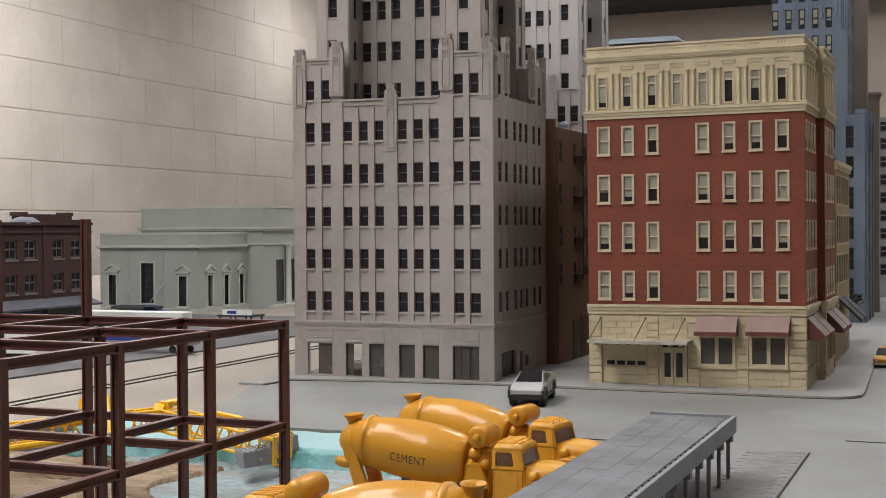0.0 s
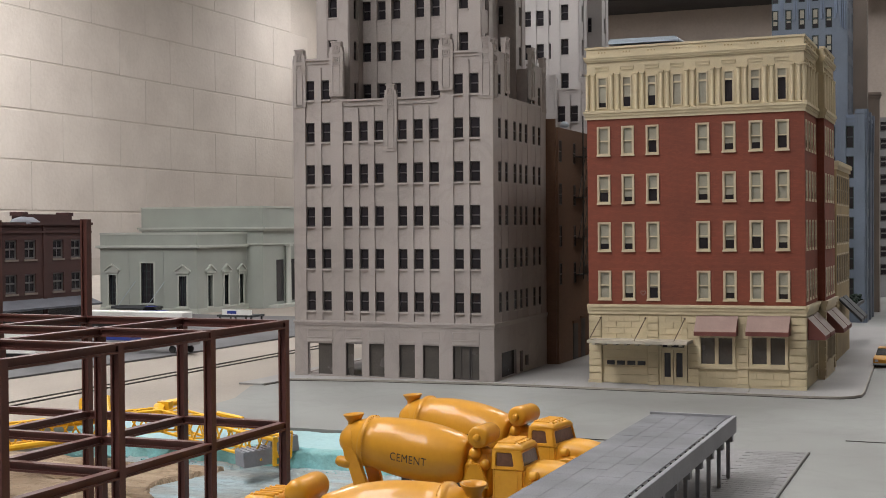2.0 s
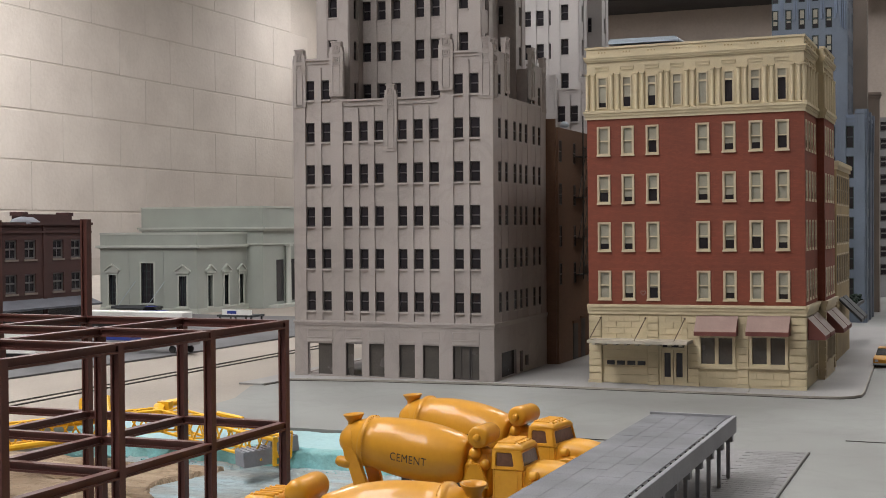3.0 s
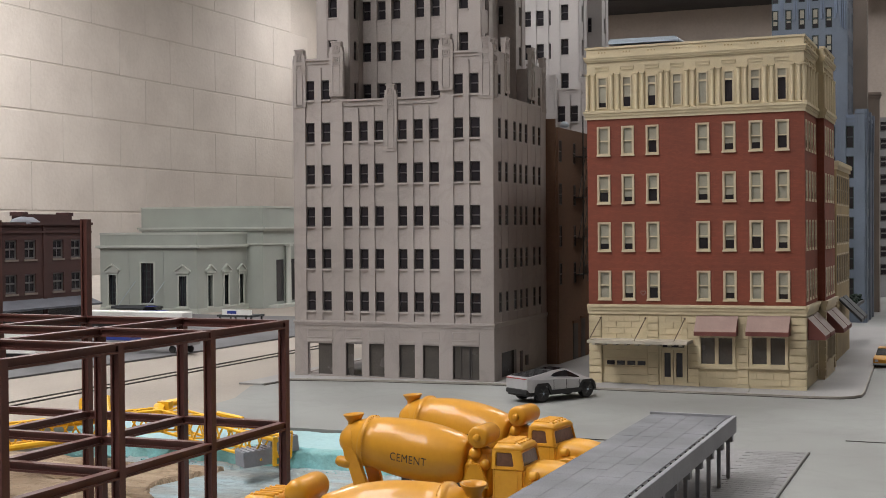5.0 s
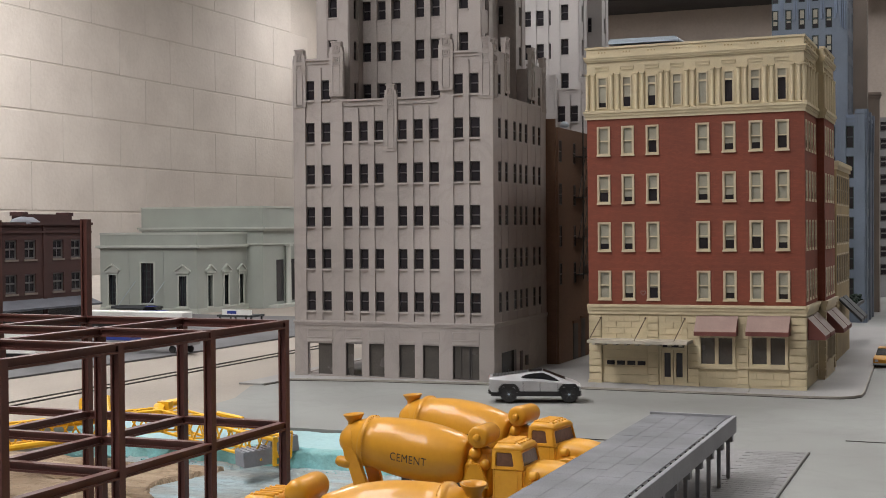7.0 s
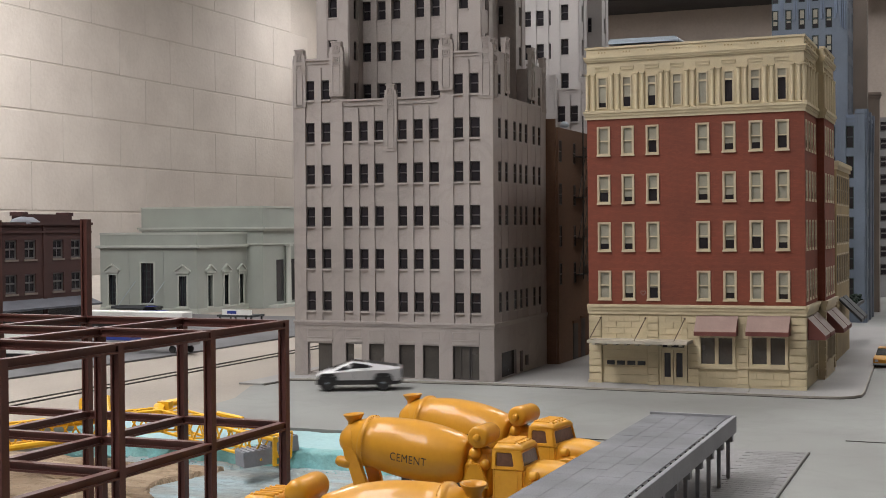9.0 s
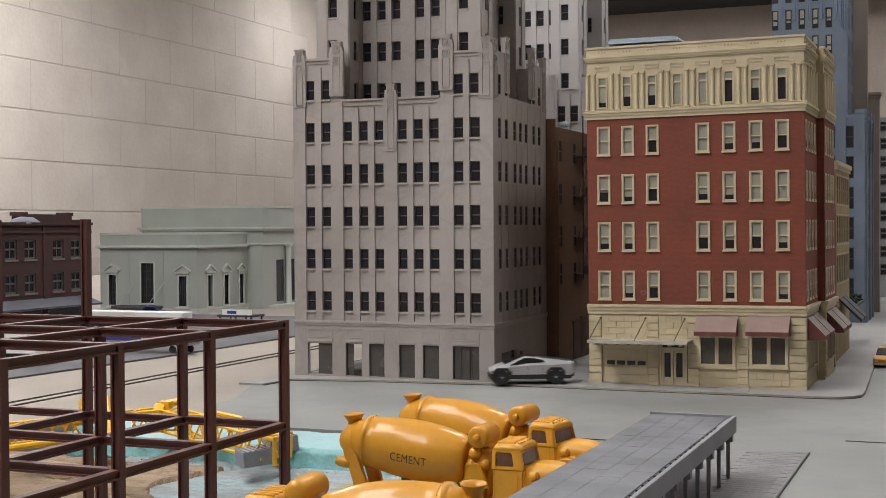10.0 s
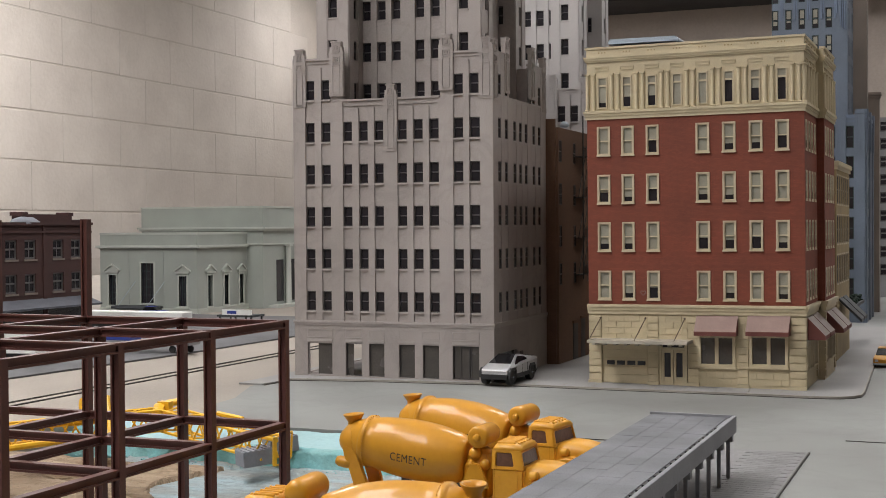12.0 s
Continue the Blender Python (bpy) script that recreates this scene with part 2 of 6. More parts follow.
def slab(bm, poly, z0, z1):
    """Extrude an (x, y) outline from z0 to z1."""
    a = [bm.verts.new((x, y, z0)) for x, y in poly]
    b = [bm.verts.new((x, y, z1)) for x, y in poly]
    n = len(poly)
    bm.faces.new(a[::-1])
    bm.faces.new(b)
    for i in range(n):
        bm.faces.new((a[i], a[(i + 1) % n], b[(i + 1) % n], b[i]))


def facade(bm, s0, s1, z0, z1, holes, to, face=0.0, deep=0.004):
    """A wall panel with real openings. holes: (s0, s1, z0, z1); to(s, d, z) maps width, depth and height to the thing's space."""
    ss = sorted({s0, s1, *[h[0] for h in holes], *[h[1] for h in holes]})
    zs = sorted({z0, z1, *[h[2] for h in holes], *[h[3] for h in holes]})
    vs = {}

    def v(s, d, z):
        k = (round(s, 6), round(d, 6), round(z, 6))
        if k not in vs:
            vs[k] = bm.verts.new(to(s, d, z))
        return vs[k]

    for a, b in zip(ss, ss[1:]):
        for c, d in zip(zs, zs[1:]):
            ms, mz = (a + b) / 2, (c + d) / 2
            if any(h[0] < ms < h[1] and h[2] < mz < h[3] for h in holes):
                continue
            bm.faces.new((v(a, face, c), v(b, face, c), v(b, face, d), v(a, face, d)))
            bm.faces.new((v(a, face + deep, d), v(b, face + deep, d), v(b, face + deep, c), v(a, face + deep, c)))
    for a, b, c, d in holes:
        p = [(a, c), (b, c), (b, d), (a, d)]
        for (sa, za), (sb, zb) in zip(p, p[1:] + p[:1]):
            q = [bm.verts.new(to(*k)) for k in ((sa, face, za), (sb, face, zb), (sb, face + deep, zb), (sa, face + deep, za))]
            bm.faces.new(q)


def tobox(bm, to, s0, s1, d0, d1, z0, z1):
    a, b = to(s0, d0, z0), to(s1, d1, z1)
    lo, hi = [min(p) for p in zip(a, b)], [max(p) for p in zip(a, b)]
    box(bm, *lo, *hi)


def ring(bm, to, s0, s1, z0, z1, t, d0, d1):
    """A square moulding of bar width t, in one piece."""
    vs = []
    for d in (d0, d1):
        for k in (0.0, t):
            vs.append([bm.verts.new(to(s, d, z)) for s, z in ((s0 + k, z0 + k), (s1 - k, z0 + k), (s1 - k, z1 - k), (s0 + k, z1 - k))])
    of, inf, ob, inb = vs
    for i in range(4):
        j = (i + 1) % 4
        bm.faces.new((of[i], of[j], inf[j], inf[i]))
        bm.faces.new((ob[j], ob[i], inb[i], inb[j]))
        bm.faces.new((of[j], of[i], ob[i], ob[j]))
        bm.faces.new((inf[i], inf[j], inb[j], inb[i]))


def front(s, d, z):
    return (s, d, z)


def right_side(width):
    return lambda s, d, z: (width - d, s, z)


def place_on(to):
    """The pose that carries a window modelled on a front wall to another wall."""
    o, x, y = Vector(to(0, 0, 0)), Vector(to(1, 0, 0)), Vector(to(0, 1, 0))
    x, y = x - o, y - o
    return Matrix.Translation(o) @ Matrix((x, y, (0, 0, 1))).transposed().to_4x4()


def on(to, s, d, z):
    return place_on(to) @ Matrix.Translation((s, d, z))


_sash = {}


def sash_window(parent, to, s0, s1, z0, z1, d, frame_mat, rail_mat, pane_mat, muntin=True, open_low=False, flat=False):
    """A double-hung window: frame, meeting rail and two panes."""
    w, h = round(s1 - s0, 4), round(z1 - z0, 4)
    key = (w, h, frame_mat.name, pane_mat.name, muntin, open_low, flat)
    if key not in _sash:
        k = 0.25 if flat else 1.0
        t = max(0.0009, w * 0.1)
        f = bmesh.new()
        ring(f, front, 0, w, 0, h, t, 0, 0.0022)
        r = bmesh.new()
        zm = h * 0.48
        box(r, t, 0.0004 * k, zm, w - t, 0.0014 * k, zm + t * 1.1)
        if muntin:
            box(r, w / 2 - t * 0.35, 0.0006 * k, zm + t * 1.1, w / 2 + t * 0.35, 0.0014 * k, h - t)
            if not open_low:
                box(r, w / 2 - t * 0.35, 0.0008 * k, t, w / 2 + t * 0.35, 0.0015 * k, zm)
        p = bmesh.new()
        box(p, t, 0.0016 * k, t, w - t, 0.002 * k, h - t)
        _sash[key] = (mesh_of("frame", f, frame_mat), mesh_of("sash", r, rail_mat), mesh_of("pane", p, pane_mat))
    fm, rm, pm = _sash[key]
    win = part("window", fm, None, parent, at=on(to, s0, d, z0))
    part("sash", rm, None, win)
    part("pane", pm, None, win)
    return win


# ---- the room ----
WALL_X, BACK_Y = -3.53, 6.85
floor = tagged(part("floor", boxed((-4.0, -2.6, FLOOR_Z - 0.1, 2.6, 7.2, FLOOR_Z)), FLOOR), "grey concrete basement floor", "floor", kind="structure")
ceiling = tagged(part("ceiling", boxed((-4.0, -2.6, CEIL_Z, 2.6, 7.2, CEIL_Z + 0.1)), CEILING), "pale ceiling of the basement room", "ceiling", kind="structure")
back_wall = tagged(part("wall_north", boxed((-3.6, BACK_Y, FLOOR_Z, 2.4, BACK_Y + 0.15, CEIL_Z)), BACKWALL), "dim tan painted wall behind the model city", "wall", kind="structure")
tagged(part("wall_south", boxed((-3.6, -2.35, FLOOR_Z, 2.4, -2.2, CEIL_Z)), BACKWALL), "tan painted wall", "wall", kind="structure")
tagged(part("wall_east", boxed((2.2, -2.2, FLOOR_Z, 2.35, BACK_Y, CEIL_Z)), BACKWALL), "tan painted wall", "wall", kind="structure")
wall_west = tagged(part("wall_west", boxed((WALL_X - 0.15, -2.2, FLOOR_Z, WALL_X - 0.004, BACK_Y, CEIL_Z)), JOINT), "cream painted concrete block wall with worn joints", "wall", kind="structure")
tagged(part("ceiling_beam", boxed((-3.0, BACK_Y - 0.45, 1.295, 2.2, BACK_Y - 0.004, 1.635), bevel=0.01), DUCT), "black painted beam under the ceiling", "beam", kind="structure")


tagged(part("trim", boxed((WALL_X - 0.002, 3.0, 1.436, WALL_X + 0.02, BACK_Y - 0.46, 1.448), bevel=0.002), TAUPE), "thin brown trim high on the block wall", "trim", kind="structure")


def ceiling_lights():
    for x, y, lx, ly, watts in LIGHTS:
        t = thing("ceiling_light", pose(x, y, CEIL_Z - 0.004), "long white ceiling light fixture, lit", "ceiling light", "ceiling lights")
        bm = bmesh.new()
        ring(bm, lambda s, d, z: (s, z, -d), -lx / 2, lx / 2, -ly / 2, ly / 2, 0.02, 0.0, 0.05)
        part("frame", bm, WHITE, t)
        part("diffuser", boxed((-lx / 2 + 0.02, -ly / 2 + 0.02, -0.035, lx / 2 - 0.02, ly / 2 - 0.02, -0.03)), LAMP, t)
        d = bpy.data.lights.new("tube_light", "AREA")
        d.shape, d.size, d.size_y, d.energy = "RECTANGLE", lx - 0.05, ly - 0.05, watts
        d.color = (1.0, 0.972, 0.99)
        lamp = new("tube_light", d)
        lamp.matrix_basis = pose(x, y, CEIL_Z - 0.06)


ceiling_lights()

# ---- the layout's ground ----
PIT_Z = -0.025
bench = thing("benchwork", pose(0, 0, 0), "plywood table that carries the model city", "table")
part("table_top", boxed((-3.0, 0.28, -0.07, 0.9, 4.6, -0.034)), BENCH, bench)
for x in (-2.8, -1.0, 0.7):
    for y in (0.5, 2.4, 4.4):
        part("leg", boxed((x - 0.045, y - 0.045, FLOOR_Z, x + 0.045, y + 0.045, -0.07), bevel=0.004), BENCH, bench)


def ground():
    bm = bmesh.new()
    slab(bm, [(-0.665, 1.1), (-0.66, 1.05), (-0.60, 0.951), (-0.21, 0.951), (-0.21, 0.285), (0.9, 0.285), (0.9, 4.6), (-0.70, 4.6), (-0.70, 1.19)], -0.033, 0.0)
    g = tagged(part("ground", bm, STREET), "smooth grey painted street board of the model city", "street", kind="structure")
    bm = bmesh.new()
    slab(bm, [(-3.0, 0.84), (-0.72, 0.84), (-0.70, 0.9525), (-0.585, 0.9525), (-0.645, 1.05), (-0.650, 1.1), (-0.685, 1.19), (-0.685, 4.595), (-3.0, 4.595)], -0.0325, -0.0003)
    tagged(part("road", bm, CREAMBOARD), "cream plaster street with buried rails", "street", kind="structure")
    bm = bmesh.new()
    slab(bm, [(-1.7, 0.95), (-0.99, 0.95), (-0.985, 1.15), (-0.962, 1.43), (-0.955, 1.72), (-0.95, 2.15), (-1.75, 2.15)], 0.0, 0.002)
    tagged(part("asphalt", bm, ASPHALT), "dark grey card road strip", "road", kind="structure")
    for k, x in enumerate((-0.832, -0.850)):
        bm = bmesh.new()
        box(bm, x - 0.0006, 0.86, -0.001, x + 0.0006, 3.0, 0.0010)
        box(bm, x + 0.0009, 0.86, -0.001, x + 0.0014, 3.0, 0.0005)
        part("rail", bm, RAIL, g)
    # hairline board seams
    for a in ((-0.30, 0.9735, -0.243, 0.9752), (-0.09, 1.031, 0.05, 1.0322)):
        part("seam", boxed((a[0], a[1], 0.0001, a[2], a[3], 0.0007)), RAIL, g)
    # pavement round the two corner blocks
    kerb = [(-0.69, 1.199), (-0.6843, 1.2475), (-0.64, 1.2575), (-0.5755, 1.2668), (-0.462, 1.278), (-0.3588, 1.277), (-0.2146, 1.278), (-0.1419, 1.277), (-0.118, 1.281), (-0.1060, 1.289), (-0.0995, 1.303), (-0.0985, 1.33),
            (-0.1068, 1.587), (-0.115, 2.2), (-0.30, 2.2), (-0.30, 1.9), (-0.702, 1.9), (-0.72, 1.2)]
    bm = bmesh.new()
    slab(bm, kerb, 0.0, 0.0018)
    pv = tagged(part("pavement", bm, SIDEWALK), "thin grey card pavement round the city block", "pavement", kind="structure")
    bm = bmesh.new()
    for a, b in zip(kerb[1:12], kerb[2:13]):
        d = (Vector(b) - Vector(a)).normalized()
        n = Vector((d.y, -d.x))
        p = [Vector(a) + n * 0.0004, Vector(b) + n * 0.0004, Vector(b) - n * 0.0012, Vector(a) - n * 0.0012]
        slab(bm, [tuple(v) for v in p], 0.0, 0.0024)
    part("kerb", bm, KERB, pv)
    # thin dark strip along the outer foot of the kerb
    bm = bmesh.new()
    for a, b in zip(kerb[0:12], kerb[1:13]):
        d = (Vector(b) - Vector(a)).normalized()
        n = Vector((d.y, -d.x))
        p = [Vector(a) + n * 0.0013, Vector(b) + n * 0.0013, Vector(b) + n * 0.0005, Vector(a) + n * 0.0005]
        slab(bm, [tuple(v) for v in p], 0.0, 0.0006)
    part("kerb_gap", bm, RAIL, pv, "thin dark line along the kerb")
    for x in [-0.67 + 0.031 * i for i in range(18)]:
        y0 = 1.279 if x > -0.46 else 1.278 + (x + 0.46) * 0.1
        part("joint_line", boxed((x, y0 + 0.002, 0.0016, x + 0.0007, y0 + 0.03, 0.0021)), KERB, pv)


ground()


def rough_sheet(bm, x0, y0, x1, y1, z, amp, step, seed, edge=None):
    nx, ny = max(2, round((x1 - x0) / step)), max(2, round((y1 - y0) / step))
    g = []
    for i in range(nx + 1):
        row = []
        for j in range(ny + 1):
            x, y = x0 + (x1 - x0) * i / nx, y0 + (y1 - y0) * j / ny
            dz = amp * noise.noise(Vector((x * 38 + seed, y * 60, seed)))
            dz += amp * 0.7 * noise.noise(Vector((x * 110, y * 260, seed + 4)))
            lift = min(1.0, max(0.0, (y - 0.76) / 0.09))
            row.append(bm.verts.new((x, y, z + dz + 0.010 * lift * lift * (3 - 2 * lift))))
        g.append(row)
    for i in range(nx):
        for j in range(ny):
            bm.faces.new((g[i][j], g[i + 1][j], g[i + 1][j + 1], g[i][j + 1]))
    return g


def pit():
    bm = bmesh.new()
    box(bm, -1.5, 0.285, -0.033, -0.212, 0.875, PIT_Z - 0.003)
    rough_sheet(bm, -0.62, 0.4, -0.22, 0.87, PIT_Z, 0.0016, 0.006, 3.0)
    tagged(part("pit_floor", bm, PALEBLUE, smooth=True), "pale blue and white painted foam floor of the building pit", "foam board", kind="structure")
    bm = bmesh.new()
    # a tan layer whose scored grooves run along the board
    g = rough_sheet(bm, -1.4, 0.40, -0.47, 0.835, PIT_Z + 0.0035, 0.0011, 0.0028, 9.0)
    for i, row in enumerate(g):
        for j, v in enumerate(row):
            cut = noise.noise(Vector((v.co.x * 9, v.co.y * 150 + v.co.x * 25, 2.0)))
            v.co.z -= max(0.0, cut - 0.05) * 0.011
            lim = -0.530 + 0.035 * noise.noise(Vector((v.co.y * 22, 1.0, 5.0))) + (0.80 - v.co.y) * -0.2
            if v.co.x > lim:
                v.co.z = PIT_Z - 0.004
    tagged(part("sand_board", bm, SAND, smooth=True), "tan scored foam board on the pit floor", "foam board", kind="structure")
    # the thick turquoise sheet with a torn edge
    bm = bmesh.new()
    n, layers = 150, 7
    rows = []
    for i in range(n + 1):
        x = -0.74 + 0.50 * i / n
        line = []
        edge = 0.868 + 0.006 * noise.noise(Vector((x * 30, 0, 7))) + 0.0035 * noise.noise(Vector((x * 120, 3, 7)))
        if x < -0.62:
            edge += min(0.045, (-0.62 - x) * 0.6)
        line.append(bm.verts.new((x, 0.9495, -0.0022 + 0.0006 * noise.noise(Vector((x * 50, 1, 1))))))
        line.append(bm.verts.new((x, edge + 0.012, -0.0026 + 0.0008 * noise.noise(Vector((x * 60, 5, 1))))))
        for k in range(layers):
            f = k / (layers - 1)
            y = edge - 0.006 * f ** 1.6 + 0.0036 * noise.noise(Vector((x * 170, f * 6, 3)))
            z = -0.0035 - f * 0.0155 + 0.0020 * noise.noise(Vector((x * 120, f * 9, 8)))
            line.append(bm.verts.new((x, y, z)))
        rows.append(line)
    for a, b in zip(rows, rows[1:]):
        for k in range(len(a) - 1):
            f = bm.faces.new((a[k], a[k + 1], b[k + 1], b[k]))
            f.material_index = 1 if k == 0 else 0
    box(bm, -0.74, 0.884, -0.03, -0.24, 0.9495, -0.006)
    tagged(part("foam_board", bm, [FOAM, FOAM_TOP], smooth=True), "thick turquoise insulation foam sheet with a torn edge", "foam board", kind="structure")
    # foam crumbs along the foot of the torn edge
    bm = bmesh.new()
    rng = random.Random(4)
    for _ in range(110):
        x, y, r = rng.uniform(-0.70, -0.37), 0.861 - abs(rng.gauss(0, 0.005)), rng.uniform(0.0003, 0.0011)
        bmesh.ops.create_icosphere(bm, subdivisions=1, radius=r, matrix=Matrix.Translation((x, y, PIT_Z + 0.0095 + r * 0.5)) @ Matrix.Diagonal((1, 1, 0.7, 1)))
    tagged(part("foam_crumbs", bm, FOAM), "loose turquoise foam crumbs", "crumbs", kind="stuff")


pit()


# ---- buildings ----
GW, GD = 0.2332, 0.197
COLS = [(0.0150, 0.0260), (0.0345, 0.0453), (0.0605, 0.0711), (0.0794, 0.0899), (0.0977, 0.1083), (0.1248, 0.1355), (0.1430, 0.1540), (0.1613, 0.1722), (0.1888, 0.1998), (0.2068, 0.2185)]
SIDE_COLS = [(0.0170, 0.0275), (0.0400, 0.0505), (0.0700, 0.0805), (0.0910, 0.1015), (0.1120, 0.1225), (0.1420, 0.1525), (0.1640, 0.1745)]
TOPS = [0.0951 + 0.0463 * k for k in range(5)]
WH = 0.0215
PITCH = 0.0463


def pinnacle(bm, to, s0, s1, z0, z1, d=-0.0007):
    """A stepped deco pier head with square mouldings."""
    w = s1 - s0
    tobox(bm, to, s0, s1, d, 0.004, z0, z1 - 0.006)
    tobox(bm, to, s0 + w * 0.14, s1 - w * 0.14, d, 0.006, z1 - 0.006, z1)
    tobox(bm, to, s0 + w * 0.08, s1 - w * 0.08, d - 0.0007, 0.0, z1 - 0.0012, z1 + 0.0005)
    tobox(bm, to, s0 - 0.0008, s0 + 0.002, d + 0.0003, 0.003, z0, z1 - 0.011)
    tobox(bm, to, s1 - 0.002, s1 + 0.0008, d + 0.0003, 0.003, z0, z1 - 0.011)
    t = 0.0010
    ring(bm, to, s0 + w * 0.22, s1 - w * 0.22, z1 - 0.0125, z1 - 0.0035, t, d - 0.0008, d)
    ring(bm, to, s0 + w * 0.34, s1 - w * 0.34, z1 - 0.0105, z1 - 0.0055, t * 0.7, d - 0.0008, d)
    ring(bm, to, s0 + w * 0.22, s1 - w * 0.22, z1 - 0.0240, z1 - 0.0160, t, d - 0.0008, d)
    ring(bm, to, s0 + w * 0.36, s1 - w * 0.36, z1 - 0.0220, z1 - 0.0180, t * 0.7, d - 0.0008, d)
    ring(bm, to, s0 + w * 0.20, s1 - w * 0.20, z0 + 0.002, z1 - 0.0255, t, d - 0.0008, d)
    tobox(bm, to, s0, s1, d - 0.0002, 0.002, z0 - 0.0008, z0)


def deco_wall(tower, to, width, cols, bays, base_holes, low_top, name, sunk=0.0016):
    """One side of the deco tower's lower block, with piers, spandrels, sills and pier heads."""
    bay_l, bay_r = bays
    hi = 0.3505
    holes = [(a, b, t - WH, t) for t in TOPS for a, b in cols]
    hi_cols = [c for c in cols if c[1] < bay_l or c[0] > bay_r]
    bm = bmesh.new()
    facade(bm, 0, width, 0.0605, low_top, holes, to, sunk, 0.004)
    for a, b in ((0, bay_l), (bay_r, width)):
        hh = [(c[0], c[1], TOPS[4] + PITCH - WH, TOPS[4] + PITCH) for c in hi_cols if a <= c[0] <= b]
        facade(bm, a, b, low_top, hi, hh, to, sunk, 0.004)
        tobox(bm, to, a, b, 0.0, 0.006, hi - 0.0022, hi)
        tobox(bm, to, a, b, 0.0006, 0.006, hi - 0.006, hi - 0.0045)
    tobox(bm, to, bay_l, bay_r, 0.0, 0.006, low_top - 0.0022, low_top)
    tobox(bm, to, bay_l, bay_r, 0.0006, 0.004, low_top - 0.0075, low_top - 0.006)
    # ground floor with its openings and string course
    facade(bm, 0, width, 0.0, 0.0605, base_holes, to, 0.0, 0.005)
    wall = part("wall", bm, STONE, tower)
    edges = [0.0] + [e for c in cols for e in c] + [width]
    bm = bmesh.new()
    for k, (a, b) in enumerate(zip(edges[0::2], edges[1::2])):
        wide = b - a > 0.0095
        outer = a < bay_l - 0.02 or b > bay_r + 0.02
        top = hi if outer else low_top
        if not wide:
            top -= 0.0070
            tobox(bm, to, a + 0.0001, b - 0.0001, -0.0002, 0.002, top - 0.0042, top - 0.0030)
        tobox(bm, to, a + 0.0002, b - 0.0002, 0.0, sunk + 0.0002, 0.0625, top - 0.003)
    part("pier", bm, STONE, tower)
    bm = bmesh.new()
    tobox(bm, to, -0.001, width + 0.001, -0.0016, 0.003, 0.0605, 0.0630)
    tobox(bm, to, -0.0005, width + 0.0005, -0.0008, 0.003, 0.0580, 0.0605)
    part("string_course", bm, STONE_TRIM, tower)
    bm = bmesh.new()
    for t in TOPS + [TOPS[4] + PITCH]:
        for a, b in (cols if t < 0.3 else hi_cols):
            tobox(bm, to, a - 0.0004, b + 0.0004, -0.0006 if sunk > 0.001 else 0.0, 0.0018, t - WH - 0.0017, t - WH)
    part("window_sills", bm, STONE_TRIM, tower)
    heads = [(0.0008, 0.0150, 0.2984, 0.3610), (bay_l - 0.0155, bay_l, 0.3090, 0.3680), (bay_r, bay_r + 0.0150, 0.3105, 0.3690), (width - 0.0148, width - 0.0006, 0.3000, 0.3630)]
    for h in heads:
        bm = bmesh.new()
        pinnacle(bm, to, *h)
        part("pier_head", bm, STONE, tower)
    if name == "front":
        bm = bmesh.new()
        mid = (bay_l + bay_r) / 2
        pinnacle(bm, to, mid - 0.0066, mid + 0.0066, 0.2480, 0.3185)
        part("pier_head", bm, STONE, tower)
    rng = random.Random(name)
    for a, b, c, d in holes:
        sash_window(tower, to, a, b, c, d, sunk * 1.3 + 0.0003, DARK_SASH, DARK_RAIL, DARK_PANE, False, rng.random() < 0.16, sunk < 0.001)
    for a, b in hi_cols:
        sash_window(tower, to, a, b, TOPS[4] + PITCH - WH, TOPS[4] + PITCH, sunk * 1.3 + 0.0003, DARK_SASH, DARK_RAIL, DARK_PANE, False, False, sunk < 0.001)
    return wall


